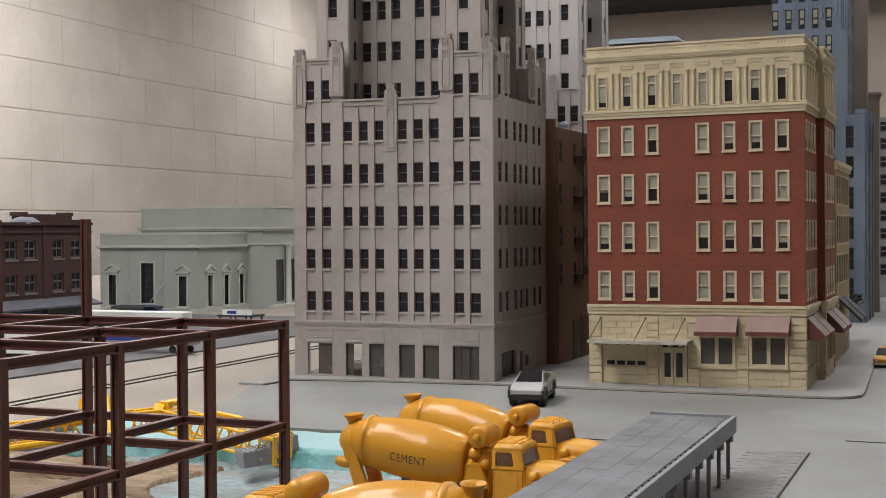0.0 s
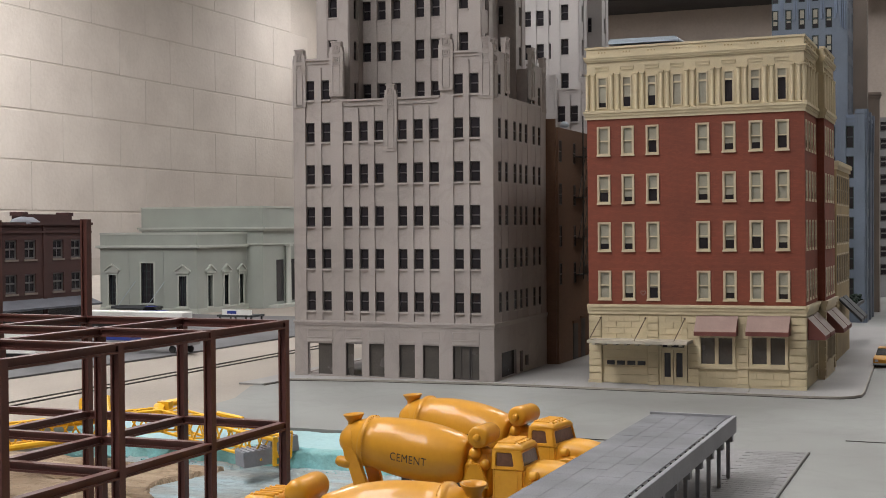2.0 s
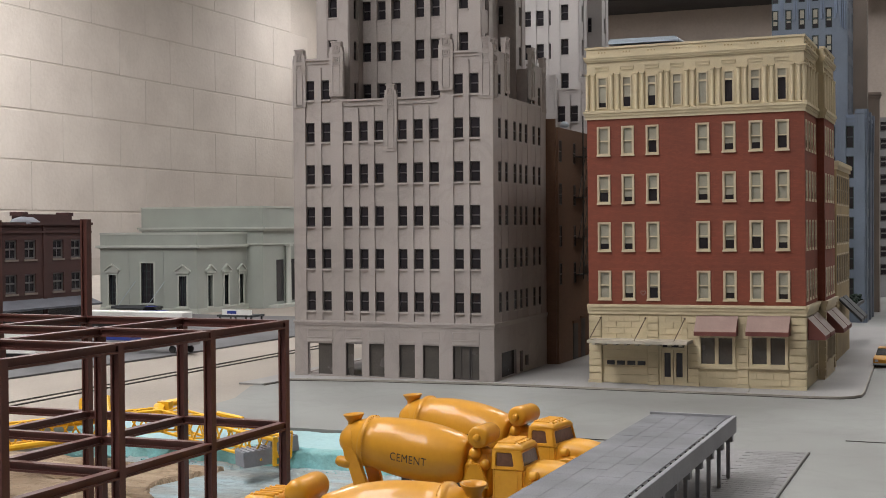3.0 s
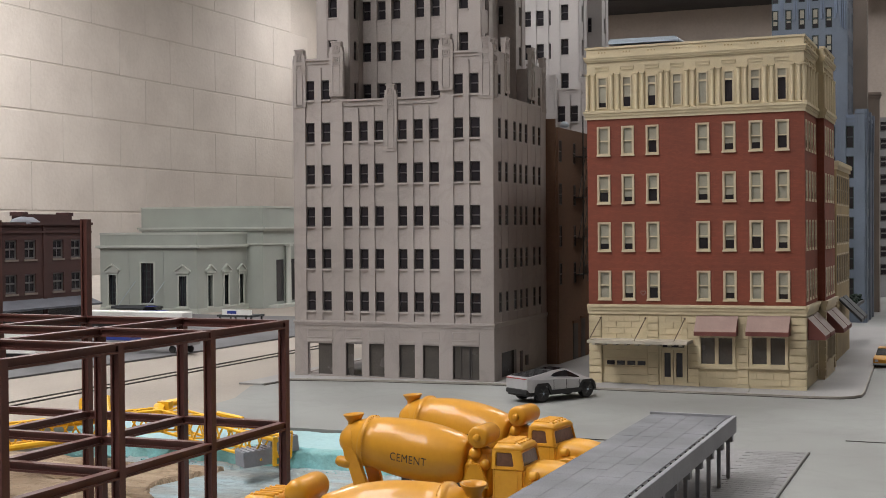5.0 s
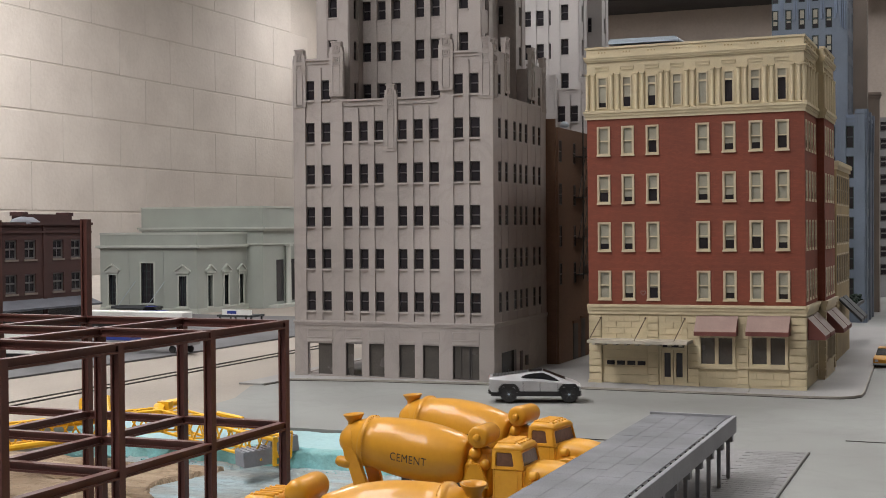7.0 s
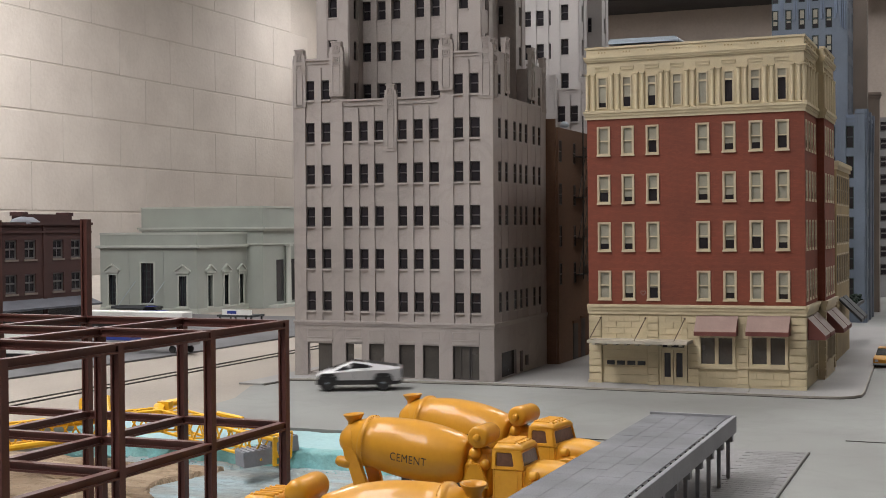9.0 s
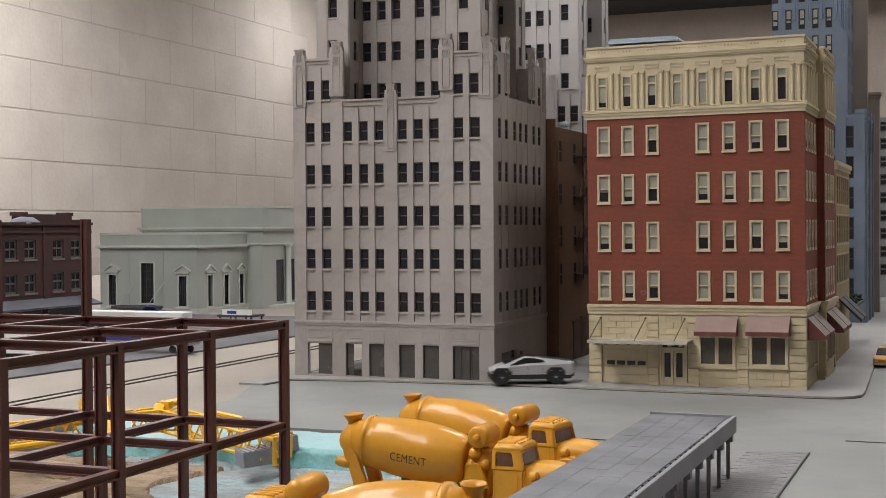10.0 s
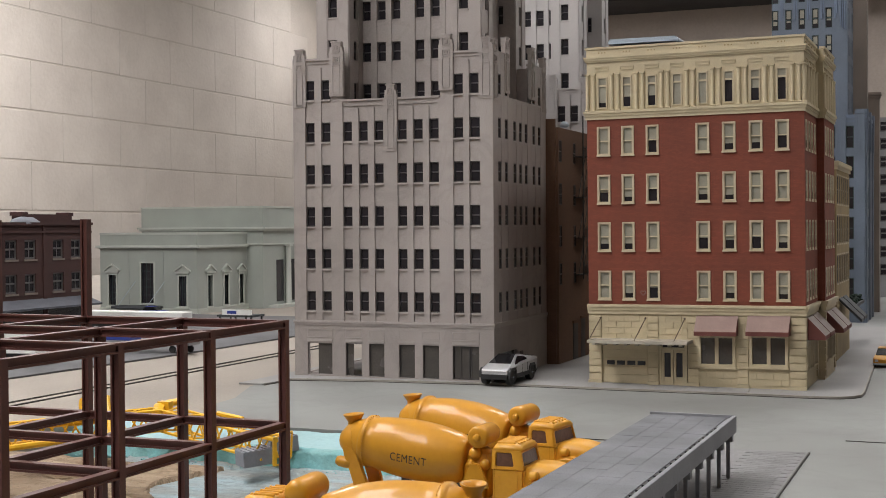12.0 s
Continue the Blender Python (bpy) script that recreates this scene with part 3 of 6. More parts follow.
def deco_tower(m, label):
    tower = thing("deco_tower", m, label, "model building", "deco tower models")
    shops = [(0.0161, 0.0458), (0.0621, 0.0811), (0.0898, 0.1079), (0.1250, 0.1434), (0.1525, 0.1713), (0.1866, 0.2165)]
    holes = [(a, b, 0.003, 0.0385) for a, b in shops]
    fl = (0.0608, 0.1735)
    deco_wall(tower, front, GW, COLS, fl, holes, 0.3045, "front")
    sb = (0.0560, 0.1370)
    side_shops = [(0.0247, 0.0764, 0.003, 0.0300), (0.0888, 0.1000, 0.003, 0.0265), (0.1099, 0.1220, 0.008, 0.0200)]
    deco_wall(tower, right_side(GW), GD, SIDE_COLS, sb, side_shops, 0.3045, "side", 0.0003)
    # hidden sides: plain shell, the ground floor of one open as a shop front
    bm = bmesh.new()
    left = lambda s, d, z: (d, s, z)
    facade(bm, 0.0045, GD, 0.0, 0.3045, [(0.010, 0.070, 0.003, 0.0385), (0.110, 0.185, 0.003, 0.0385)], left, 0.0, 0.004)
    box(bm, 0.0045, GD - 0.004, 0.0, GW - 0.006, GD, 0.3045)
    part("shell", bm, STONE, tower)
    part("roof", boxed((0.004, 0.0062, 0.2965, GW - 0.0062, GD - 0.004, 0.3005)), STONE, tower)
    bm = bmesh.new()
    box(bm, 0.004, 0.0055, 0.0, GW - 0.0055, GD - 0.005, 0.0022)
    part("floor_plate", bm, STONE, tower)
    # shop panes and their frames
    for k, (a, b) in enumerate(shops):
        bm = bmesh.new()
        ring(bm, front, a, b, 0.003, 0.0385, 0.0009, 0.0022, 0.0042)
        if k == 5:
            for s in (a + 0.008, a + 0.0175, a + 0.0195):
                box(bm, s, 0.0024, 0.004, s + 0.0012, 0.0044, 0.0385)
        fr = part("shop_window", bm, DARK_SASH if k else STONE, tower)
        x0 = {0: a + 0.0105, 1: a}.get(k, a)
        x1 = {1: a + 0.009}.get(k, b)
        part("pane", boxed((x0 + 0.0009, 0.0034, 0.0039, x1 - 0.0009, 0.004, 0.0376)), SHOP_PANE, fr)
        bm = bmesh.new()
        tobox(bm, front, a - 0.0003, b + 0.0003, -0.0007, 0.001, 0.0400, 0.0428)
        ring(bm, front, a - 0.0003, b + 0.0003, 0.0445, 0.0535, 0.0006, -0.0005, 0.0)
        part("fascia_panel", bm, STONE_TRIM, tower)
    rs = right_side(GW)
    for a, b, c, d in side_shops:
        w = part("shop_window", boxed((0, 0, 0, b - a, 0.0012, d - c)), DARK_PANE, tower, at=on(rs, a, 0.003, c))
    # corner turrets' inner faces, upper shaft and its blocks
    bm = bmesh.new()
    for x0, x1 in ((0.0, 0.0608), (0.1735, GW)):
        for y0, y1 in ((0.0, 0.056), (0.137, GD)):
            box(bm, x0 + 0.006, y0 + 0.006, 0.29, x1 - 0.006, y1 - 0.006, 0.346)
    part("turrets", bm, STONE, tower)
    top = 0.56
    rows = [TOPS[4] + PITCH * k for k in range(1, 6)]
    inx0, inx1, iny0, iny1 = 0.040, 0.193, 0.055, 0.145
    bm = bmesh.new()
    core_cols = [(0.0600, 0.0706), (0.0783, 0.0889), (0.0962, 0.1068), (0.1245, 0.1352), (0.1430, 0.1537), (0.1610, 0.1716)]
    core = [(a, b, t - WH, t) for t in rows for a, b in core_cols if a > inx0]
    facade(bm, inx0, inx1, 0.30, top, core, lambda s, d, z: (s, iny0 + d, z), 0.0, 0.004)
    box(bm, inx0, iny0 + 0.006, 0.30, inx1 - 0.006, iny1, top)
    rs2 = lambda s, d, z: (inx1 - d, s, z)
    core_s = [(a, b, t - WH, t) for t in rows for a, b in SIDE_COLS[2:5]]
    facade(bm, iny0, iny1, 0.30, top, core_s, rs2, 0.0, 0.004)
    shaft = part("shaft", bm, STONE, tower)
    for a, b, c, d in core:
        sash_window(tower, lambda s, e, z: (s, iny0 + e, z), a, b, c, d, 0.0022, DARK_SASH, DARK_RAIL, DARK_PANE, False)
    for a, b, c, d in core_s:
        sash_window(tower, rs2, a, b, c, d, 0.0022, DARK_SASH, DARK_RAIL, DARK_PANE, False)
    bm = bmesh.new()
    cf = lambda s, d, z: (s, iny0 + d, z)
    for a, b in zip([c[1] for c in core_cols], [c[0] for c in core_cols[1:]]):
        tobox(bm, cf, a + 0.0002, b - 0.0002, -0.0012, 0.001, 0.30, top - 0.004)
    for t in rows:
        for a, b in core_cols:
            tobox(bm, cf, a, b, -0.0008, 0.001, t - WH - 0.0016, t - WH)
    part("pier", bm, STONE, tower)
    for bx in (0.0203, 0.1746):
        for by in (0.020, 0.140):
            bm = bmesh.new()
            x1, y1 = bx + 0.0388, by + 0.037
            f = lambda s, d, z: (bx + s, by + d, z)
            fh = [(0.0140, 0.0246, t - WH, t) for t in rows]
            facade(bm, 0, 0.0388, 0.30, top, fh, f, 0.0, 0.004)
            r = lambda s, d, z: (x1 - d, by + s, z)
            rh = [(0.0130, 0.0236, t - WH, t) for t in rows]
            facade(bm, 0, 0.037, 0.30, top, rh, r, 0.0, 0.004)
            box(bm, bx, by + 0.006, 0.30, x1 - 0.006, y1, top)
            tobox(bm, f, 0.0, 0.0125, -0.0010, 0.001, 0.30, top)
            tobox(bm, f, 0.0262, 0.0388, -0.0010, 0.001, 0.30, top)
            tobox(bm, r, 0.0, 0.0118, -0.0010, 0.001, 0.30, top)
            tobox(bm, r, 0.0248, 0.0370, -0.0010, 0.001, 0.30, top)
            for t in rows:
                tobox(bm, f, 0.0135, 0.0251, -0.0008, 0.001, t - WH - 0.0016, t - WH)
            part("corner_block", bm, STONE, tower)
            for h in fh:
                sash_window(tower, f, *h, 0.0022, DARK_SASH, DARK_RAIL, DARK_PANE, False)
            for h in rh:
                sash_window(tower, r, *h, 0.0022, DARK_SASH, DARK_RAIL, DARK_PANE, False)
    return tower


grey = deco_tower(pose(-0.6984, 1.2842, 0.0, 0, 0, 1.28), "tall warm grey stone-look deco tower model with dark sash windows")
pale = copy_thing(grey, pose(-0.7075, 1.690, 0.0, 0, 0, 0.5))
tagged(pale, "second grey deco tower model behind a brown brick block, coloured lighter for stronger light")
# lighter, cooler copy of the grey stone: stronger light put into the colour
LIT_STONE = mat("strongly_lit_grey_stone", (0.47, 0.45, 0.445), 0.6, 0.07, 14, 700, 0.12, streak=0.75)
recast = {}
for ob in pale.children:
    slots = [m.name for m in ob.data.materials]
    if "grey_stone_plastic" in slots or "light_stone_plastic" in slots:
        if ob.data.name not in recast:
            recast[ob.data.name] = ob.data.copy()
            recast[ob.data.name].materials[0] = LIT_STONE
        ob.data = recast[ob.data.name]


# ---- red brick corner building ----
RW, RD = 0.2201, 0.198
STEP_Y, STEP_X = 0.100, 0.0075
RCOLS = [(0.0106, 0.0245), (0.0365, 0.0497), (0.0622, 0.0756), (0.1134, 0.1272), (0.1400, 0.1533), (0.1664, 0.1797), (0.1922, 0.2055)]
RTOPS = [0.2675, 0.2177, 0.1684, 0.1182]
RH = 0.0302
BLINDS = [[1, 1, 0.5, 1, 0.74, 0.74, 0.5], [0.62, 0.8, 0.5, 0.76, 0.8, 1, 1], [0.76, 0.76, 1, 0.58, 0.66, 0.56, 0.76], [1, 0.8, 0.58, 1, 0.76, 1, 0.8]]


def red_window(parent, to, s0, s1, z1, h, blind, d=0.0):
    w = s1 - s0
    k = 1.0 if to is front else 0.22
    t = 0.0016
    bm = bmesh.new()
    ring(bm, front, 0, w, 0, h, t, -0.0011 * k, 0.003)
    win = part("window", bm, CREAM_FRAME, parent, at=on(to, s0, d, z1 - h))
    bm = bmesh.new()
    ring(bm, front, t, w - t, t, h - t, 0.0007, -0.0004 * k, 0.003)
    zm = h * 0.5
    box(bm, t, -0.0006 * k, zm - 0.0006, w - t, 0.002, zm + 0.0007)
    part("sash", bm, CREAM_FRAME, win)
    part("sill", boxed((-0.0005, -0.0020 * k, -0.0007, w + 0.0005, 0.001, 0.0006)), CREAM_FRAME, win)
    part("pane", boxed((t, 0.0022 * k, t, w - t, 0.0028 * k, h - t)), DARK_PANE, win)
    if blind > 0.05:
        z0 = max(t, h - t - (h - 2 * t) * blind)
        part("blind", boxed((t + 0.0006, 0.0014 * k, z0, w - t - 0.0006, 0.0018 * k, h - t)), SHADE, win)
    return win


def red_building():
    b = thing("brick_corner_building", pose(-0.3724, 1.325, 0.0, 0, -0.32, -0.47), "red brick corner building model with cream base and cornice", "model building")
    sd = right_side(RW)
    far = right_side(RW + STEP_X)
    wings = [(sd, 0.0, STEP_Y), (far, STEP_Y, RD)]
    holes = [(a + 0.001, c - 0.001, t - RH + 0.001, t - 0.001) for t in RTOPS for a, c in RCOLS]
    bm = bmesh.new()
    facade(bm, 0, RW, 0.0825, 0.2750, holes, front, 0.0, 0.003)
    side_cols = []
    for to, w0, w1 in wings:
        n = 4
        p = (w1 - w0) / (n + 0.3)
        side_cols.append([(w0 + p * (i + 0.35), w0 + p * (i + 0.35) + 0.0135) for i in range(n)])
    for (to, w0, w1), sc in zip(wings, side_cols):
        facade(bm, w0, w1, 0.0825, 0.2750, [(a + 0.001, c - 0.001, t - RH + 0.001, t - 0.001) for t in RTOPS for a, c in sc], to, 0.0, 0.003)
    box(bm, 0.0, 0.0035, 0.0825, 0.004, RD, 0.2750)
    box(bm, 0.004, RD - 0.004, 0.0825, RW - 0.004, RD, 0.2750)
    box(bm, RW - 0.0028, STEP_Y + 0.0001, 0.0825, RW + STEP_X - 0.0001, STEP_Y + 0.0035, 0.2750)
    part("brick_wall", bm, RED, b)
    for r, t in enumerate(RTOPS):
        for k, (a, c) in enumerate(RCOLS):
            red_window(b, front, a, c, t, RH, BLINDS[r][k])
        for (to, _, _), sc in zip(wings, side_cols):
            for a, c in sc:
                red_window(b, to, a, c, t, RH, 0.7)
    # cream ground floor with coursed blocks
    shop = [(0.0136, 0.0623, 0.001, 0.0460), (0.0735, 0.1031, 0.0, 0.0460), (0.1163, 0.1490, 0.0235, 0.0525), (0.1675, 0.2005, 0.0245, 0.0535)]
    bm = bmesh.new()
    facade(bm, 0, RW, 0.0, 0.0735, shop, front, 0.0008, 0.004)
    for to, w0, w1 in wings:
        bays = [(w0 + 0.012 + 0.044 * i, w0 + 0.044 + 0.044 * i, 0.018, 0.050) for i in range(2)]
        facade(bm, w0, w1, 0.0, 0.0735, bays, to, 0.0008, 0.004)
    box(bm, 0.0, 0.0055, 0.0, 0.004, RD, 0.0735)
    box(bm, 0.004, RD - 0.004, 0.0, RW - 0.006, RD, 0.0735)
    box(bm, RW - 0.0005, STEP_Y + 0.0004, 0.0, RW + STEP_X - 0.0009, STEP_Y + 0.0035, 0.0735)
    base = part("base_wall", bm, CREAM, b)
    # rusticated piers: separate courses
    for s0, s1 in ((0.0, 0.0132), (0.0627, 0.0731), (0.1035, 0.1145), (0.1540, 0.1640), (0.2045, RW)):
        me = mesh_of("pier_course", boxed((0, 0, 0, s1 - s0, 0.0016, 0.0066)), CREAM)
        for i in range(9):
            part("pier_course", me, None, base, at=pose(s0, -0.0007, 0.0048 + i * 0.00755))
        part("plinth", boxed((s0 - 0.0007, -0.0022, 0.0, s1 + 0.0007, 0.001, 0.0045)), CREAM_TRIM, base)
    blk = mesh_of("stone_block", boxed((0, 0, 0, 0.0155, 0.0010, 0.0058)), CREAM)
    for s0, s1, z0, z1 in ((0.0136, 0.0623, 0.047, 0.0735), (0.0735, 0.1031, 0.047, 0.0735), (0.1150, 0.1535, 0.004, 0.021), (0.1645, 0.2040, 0.004, 0.021)):
        i = 0
        z = z0
        while z + 0.0058 < z1 + 0.0005:
            s = s0 - (0.008 if i % 2 else 0.0)
            while s < s1 - 0.002:
                a, c = max(s, s0), min(s + 0.0155, s1)
                if c - a > 0.003:
                    ob = part("stone_block", blk, None, base, at=pose(a, 0.0, z) @ Matrix.Diagonal(((c - a) / 0.0155, 1, 1, 1)))
                s += 0.0162
            z += 0.0064
            i += 1
    for to, w0, w1 in wings:
        for s in (w0, w1 - 0.010):
            me = mesh_of("pier_course", boxed((0, 0, 0, 0.010, 0.0016, 0.0066)), CREAM)
            for i in range(9):
                part("pier_course", me, None, base, at=on(to, s, -0.0007, 0.0048 + i * 0.00755))
        for i in range(2):
            s = w0 + 0.012 + 0.044 * i
            bm = bmesh.new()
            ring(bm, front, 0, 0.032, 0, 0.032, 0.0018, -0.001, 0.003)
            for k in (1, 2):
                box(bm, 0.0107 * k - 0.0007, 0.0, 0.0, 0.0107 * k + 0.0007, 0.002, 0.032)
            w = part("shop_window", bm, CREAM_FRAME, b, at=on(to, s, 0.0, 0.018))
            part("pane", boxed((0.001, 0.0022, 0.001, 0.031, 0.0028, 0.031)), DARK_PANE, w)
    # garage door, entrance and shop windows
    door = part("garage_door", boxed((0.0140, 0.0030, 0.001, 0.0619, 0.0042, 0.0456)), CREAM, b)
    for i in range(5):
        part("door_panel", boxed((0.0144, 0.0022, 0.0025 + i * 0.0086, 0.0615, 0.0031, 0.0104 + i * 0.0086)), CREAM, door)
    for i in range(4):
        x = 0.0185 + i * 0.0108
        w = part("door_light", boxed((x, 0.0016, 0.0206, x + 0.0082, 0.0024, 0.0250)), DARK_PANE, door)
    bm = bmesh.new()
    ring(bm, front, 0.0740, 0.1026, 0.0, 0.0455, 0.0022, 0.0005, 0.004)
    box(bm, 0.0762, 0.001, 0.0370, 0.1004, 0.0035, 0.0395)
    ent = part("entrance", bm, CREAM_TRIM, b)
    part("transom_light", boxed((0.0772, 0.0022, 0.0398, 0.0994, 0.0030, 0.0432)), DARK_PANE, ent)
    for x in (0.0763, 0.0885):
        leaf = bmesh.new()
        ring(leaf, front, x, x + 0.0118, 0.001, 0.0368, 0.0026, 0.0014, 0.0032)
        lf = part("door_leaf", leaf, CREAM_TRIM, ent)
        part("pane", boxed((x + 0.0022, 0.0026, 0.0095, x + 0.0096, 0.0030, 0.0345)), DARK_PANE, lf)
        part("kick_panel", boxed((x + 0.002, 0.0018, 0.002, x + 0.0098, 0.0030, 0.0092)), CREAM_TRIM, lf)
    for a, c, z0, z1 in shop[2:]:
        bm = bmesh.new()
        ring(bm, front, a - 0.0025, c + 0.0025, z0 - 0.0025, z1 + 0.001, 0.0030, -0.0012, 0.003)
        box(bm, (a + c) / 2 - 0.0018, -0.0006, z0, (a + c) / 2 + 0.0018, 0.003, z1)
        box(bm, a - 0.0035, -0.0024, z0 - 0.0040, c + 0.0035, 0.001, z0 - 0.0022)
        w = part("shop_window", bm, CREAM_TRIM, b)
        for x0, x1 in ((a, (a + c) / 2 - 0.0018), ((a + c) / 2 + 0.0018, c)):
            part("pane", boxed((x0, 0.0024, z0, x1, 0.0030, z1)), SHOP_PANE, w)
    # string course, cornices and parapet
    for to, s0, s1 in ((front, -0.001, RW + 0.001), (sd, -0.001, STEP_Y), (far, STEP_Y - 0.0034, RD)):
        bm = bmesh.new()
        tobox(bm, to, s0, s1, -0.0012, 0.004, 0.0735, 0.0775)
        tobox(bm, to, s0, s1, -0.0024, 0.004, 0.0775, 0.0808)
        tobox(bm, to, s0, s1, -0.0036, 0.004, 0.0808, 0.0835)
        part("string_course", bm, CREAM_TRIM, b)
    for to, s0, s1 in ((front, 0.0, RW), (sd, 0.0, STEP_Y), (far, STEP_Y, RD)):
        def course(name, *steps):
            bm = bmesh.new()
            for out, z0, z1 in steps:
                e = min(out, 0.0)
                tobox(bm, to, s0 + (0.0002 if to is sd else e), s1 - (e if to is front else 0.0), out, 0.004, z0, z1)
            part(name, bm, CREAM_TRIM, b)

        course("string_course", (-0.0014, 0.2750, 0.2785), (-0.0024, 0.2785, 0.2812), (-0.0034, 0.2812, 0.2838))
        course("frieze", (0.0004, 0.3235, 0.3345))
        course("cornice", (-0.0012, 0.3345, 0.3362), (-0.0022, 0.3362, 0.3383), (-0.0030, 0.3383, 0.3400))
        course("parapet", (-0.0002, 0.3400, 0.3478))
        course("coping", (-0.0014, 0.3478, 0.3500))
    # the camera-side return of the stepped flank
    for z0, z1, out in ((0.0735, 0.0835, 0.0030), (0.2750, 0.2838, 0.0028), (0.3345, 0.3400, 0.0024), (0.3478, 0.3500, 0.0012)):
        part("string_course", boxed((RW + 0.0036, STEP_Y - out, z0, RW + STEP_X - 0.0001, STEP_Y + 0.002, z1 - 0.0003)), CREAM_TRIM, b)
    part("return_wall", boxed((RW - 0.0030, STEP_Y + 0.0002, 0.2752, RW + STEP_X - 0.0006, STEP_Y + 0.003, 0.3478)), CREAM, b)
    # top storey: tall windows between paired half columns
    tops = [0.0114 + 0.02601 * i for i in range(8)]
    bm = bmesh.new()
    th = [(s, s + 0.0105, 0.2862, 0.3190) for s in tops]
    facade(bm, 0, RW, 0.2838, 0.3235, th, front, 0.0006, 0.004)
    tsh = []
    for to, w0, w1 in wings:
        h = [(w0 + 0.010 + 0.0225 * i, w0 + 0.0195 + 0.0225 * i, 0.2862, 0.3190) for i in range(4)]
        facade(bm, w0, w1, 0.2838, 0.3235, h, to, 0.0006, 0.004)
        tsh += [(to, q) for q in h]
    box(bm, 0.0, 0.006, 0.2750, 0.004, RD, 0.3470)
    box(bm, 0.004, RD - 0.004, 0.2750, RW - 0.006, RD, 0.3470)
    part("attic_wall", bm, CREAM, b)
    colm = bmesh.new()
    tube(colm, (0, 0, 0.0008), (0, 0, 0.0372), 0.0021, 12, 0.0019)
    box(colm, -0.0024, -0.0024, 0, 0.0024, 0.0024, 0.0012)
    box(colm, -0.0024, -0.0024, 0.0366, 0.0024, 0.0024, 0.0382)
    colm = mesh_of("half_column", colm, CREAM_TRIM)
    for i in range(9):
        c = -0.0083 + 0.0125 + 0.02601 * i
        for s in (c - 0.0033, c + 0.0033):
            part("half_column", colm, None, b, at=pose(s, 0.0, 0.2842))
    for to, w0, w1 in wings:
        for i in range(5):
            c = w0 + 0.0035 + 0.0225 * i
            for s in (c - 0.0022, c + 0.0030):
                part("half_column", colm, None, b, at=on(to, s, 0.0, 0.2842))
    attic_blind = [0.78, 0.55, 0.55, 1, 1, 0.0, 0.45, 0.0]
    for k, (to, (a, c, z0, z1)) in enumerate([(front, q) for q in th] + tsh):
        bl = attic_blind[k] if k < 8 else 0.8
        w, h = c - a, z1 - z0
        bm = bmesh.new()
        ring(bm, front, 0, w, 0, h, 0.0014, -0.0004, 0.003)
        box(bm, 0.001, 0.0, h * 0.70, w - 0.001, 0.002, h * 0.70 + 0.0018)
        win = part("window", bm, CREAM_FRAME, b, at=on(to, a, 0.0, z0))
        part("pane", boxed((0.001, 0.0022, 0.001, w - 0.001, 0.0028, h - 0.001)), DARK_PANE, win)
        part("blind", boxed((0.0014, 0.0014, h * 0.72, w - 0.0014, 0.0018, h - 0.001)), SHADE, win)
        if bl > 0.05:
            part("blind", boxed((0.0014, 0.0014, h * 0.70 * (1 - bl) + 0.0012, w - 0.0014, 0.0018, h * 0.70)), SHADE, win)
        pan = bmesh.new()
        ring(pan, front, -0.002, w + 0.002, 0.0395, 0.0432, 0.0006, -0.0004, 0.001)
        part("frieze_panel", pan, CREAM_TRIM, win)
        # no real recess: ochre dots stand for the shadow in the parapet holes
        for q in range(3):
            part("parapet_hole", boxed((0.0015 + q * 0.0032, -0.0006, 0.0573, 0.0027 + q * 0.0032, 0.0002, 0.0586)), OCHRE, win)
    part("roof", boxed((0.004, 0.0062, 0.333, RW - 0.006, RD - 0.004, 0.336)), GREYBLD, b)
    # a chalked heart between two windows
    bm = bmesh.new()
    pts = []
    for k in range(18):
        q = 2 * math.pi * k / 18
        pts.append((0.0580 + 0.00017 * 16 * math.sin(q) ** 3, -0.0004, 0.0955 + 0.00017 * (13 * math.cos(q) - 5 * math.cos(2 * q) - 2 * math.cos(3 * q) - math.cos(4 * q))))
    for p, q in zip(pts, pts[1:] + pts[:1]):
        tube(bm, p, q, 0.0003, 4)
    part("chalk_heart", bm, AWNING, b, "small chalk heart outline")
    # canopy over the garage and entrance, hung on rods
    bm = bmesh.new()
    box(bm, 0.0070, -0.0290, 0.0452, 0.1080, 0.0005, 0.0474)
    ring(bm, lambda s, d, z: (s, z, d), 0.0062, 0.1090, -0.0300, 0.0005, 0.0016, 0.0450, 0.0482)
    for i in range(9):
        box(bm, 0.0105 + 0.0112 * i, -0.0275, 0.0432, 0.0137 + 0.0112 * i, 0.0, 0.0452)
    can = part("canopy", bm, CANOPY, b)
    for s in (0.0125, 0.0600, 0.1005):
        bm = bmesh.new()
        tube(bm, (s, 0.0, 0.0690), (s - 0.006, -0.0240, 0.0480), 0.00045, 6)
        bmesh.ops.create_icosphere(bm, subdivisions=1, radius=0.0013, matrix=Matrix.Translation((s, -0.0004, 0.0692)))
        part("rod", bm, ROD, can)

    def awning(to, s0, s1, z1, drop, out, top, sidem):
        bm = bmesh.new()
        w = s1 - s0
        v = [bm.verts.new(p) for p in ((0, 0, 0), (w, 0, 0), (w, -out, -drop), (0, -out, -drop), (w, -out, -drop - 0.0042), (0, -out, -drop - 0.0042), (0, 0, -0.0012), (w, 0, -0.0012), (w, -out + 0.001, -drop - 0.0012), (0, -out + 0.001, -drop - 0.0012), (0, 0, -drop - 0.0042), (w, 0, -drop - 0.0042))]
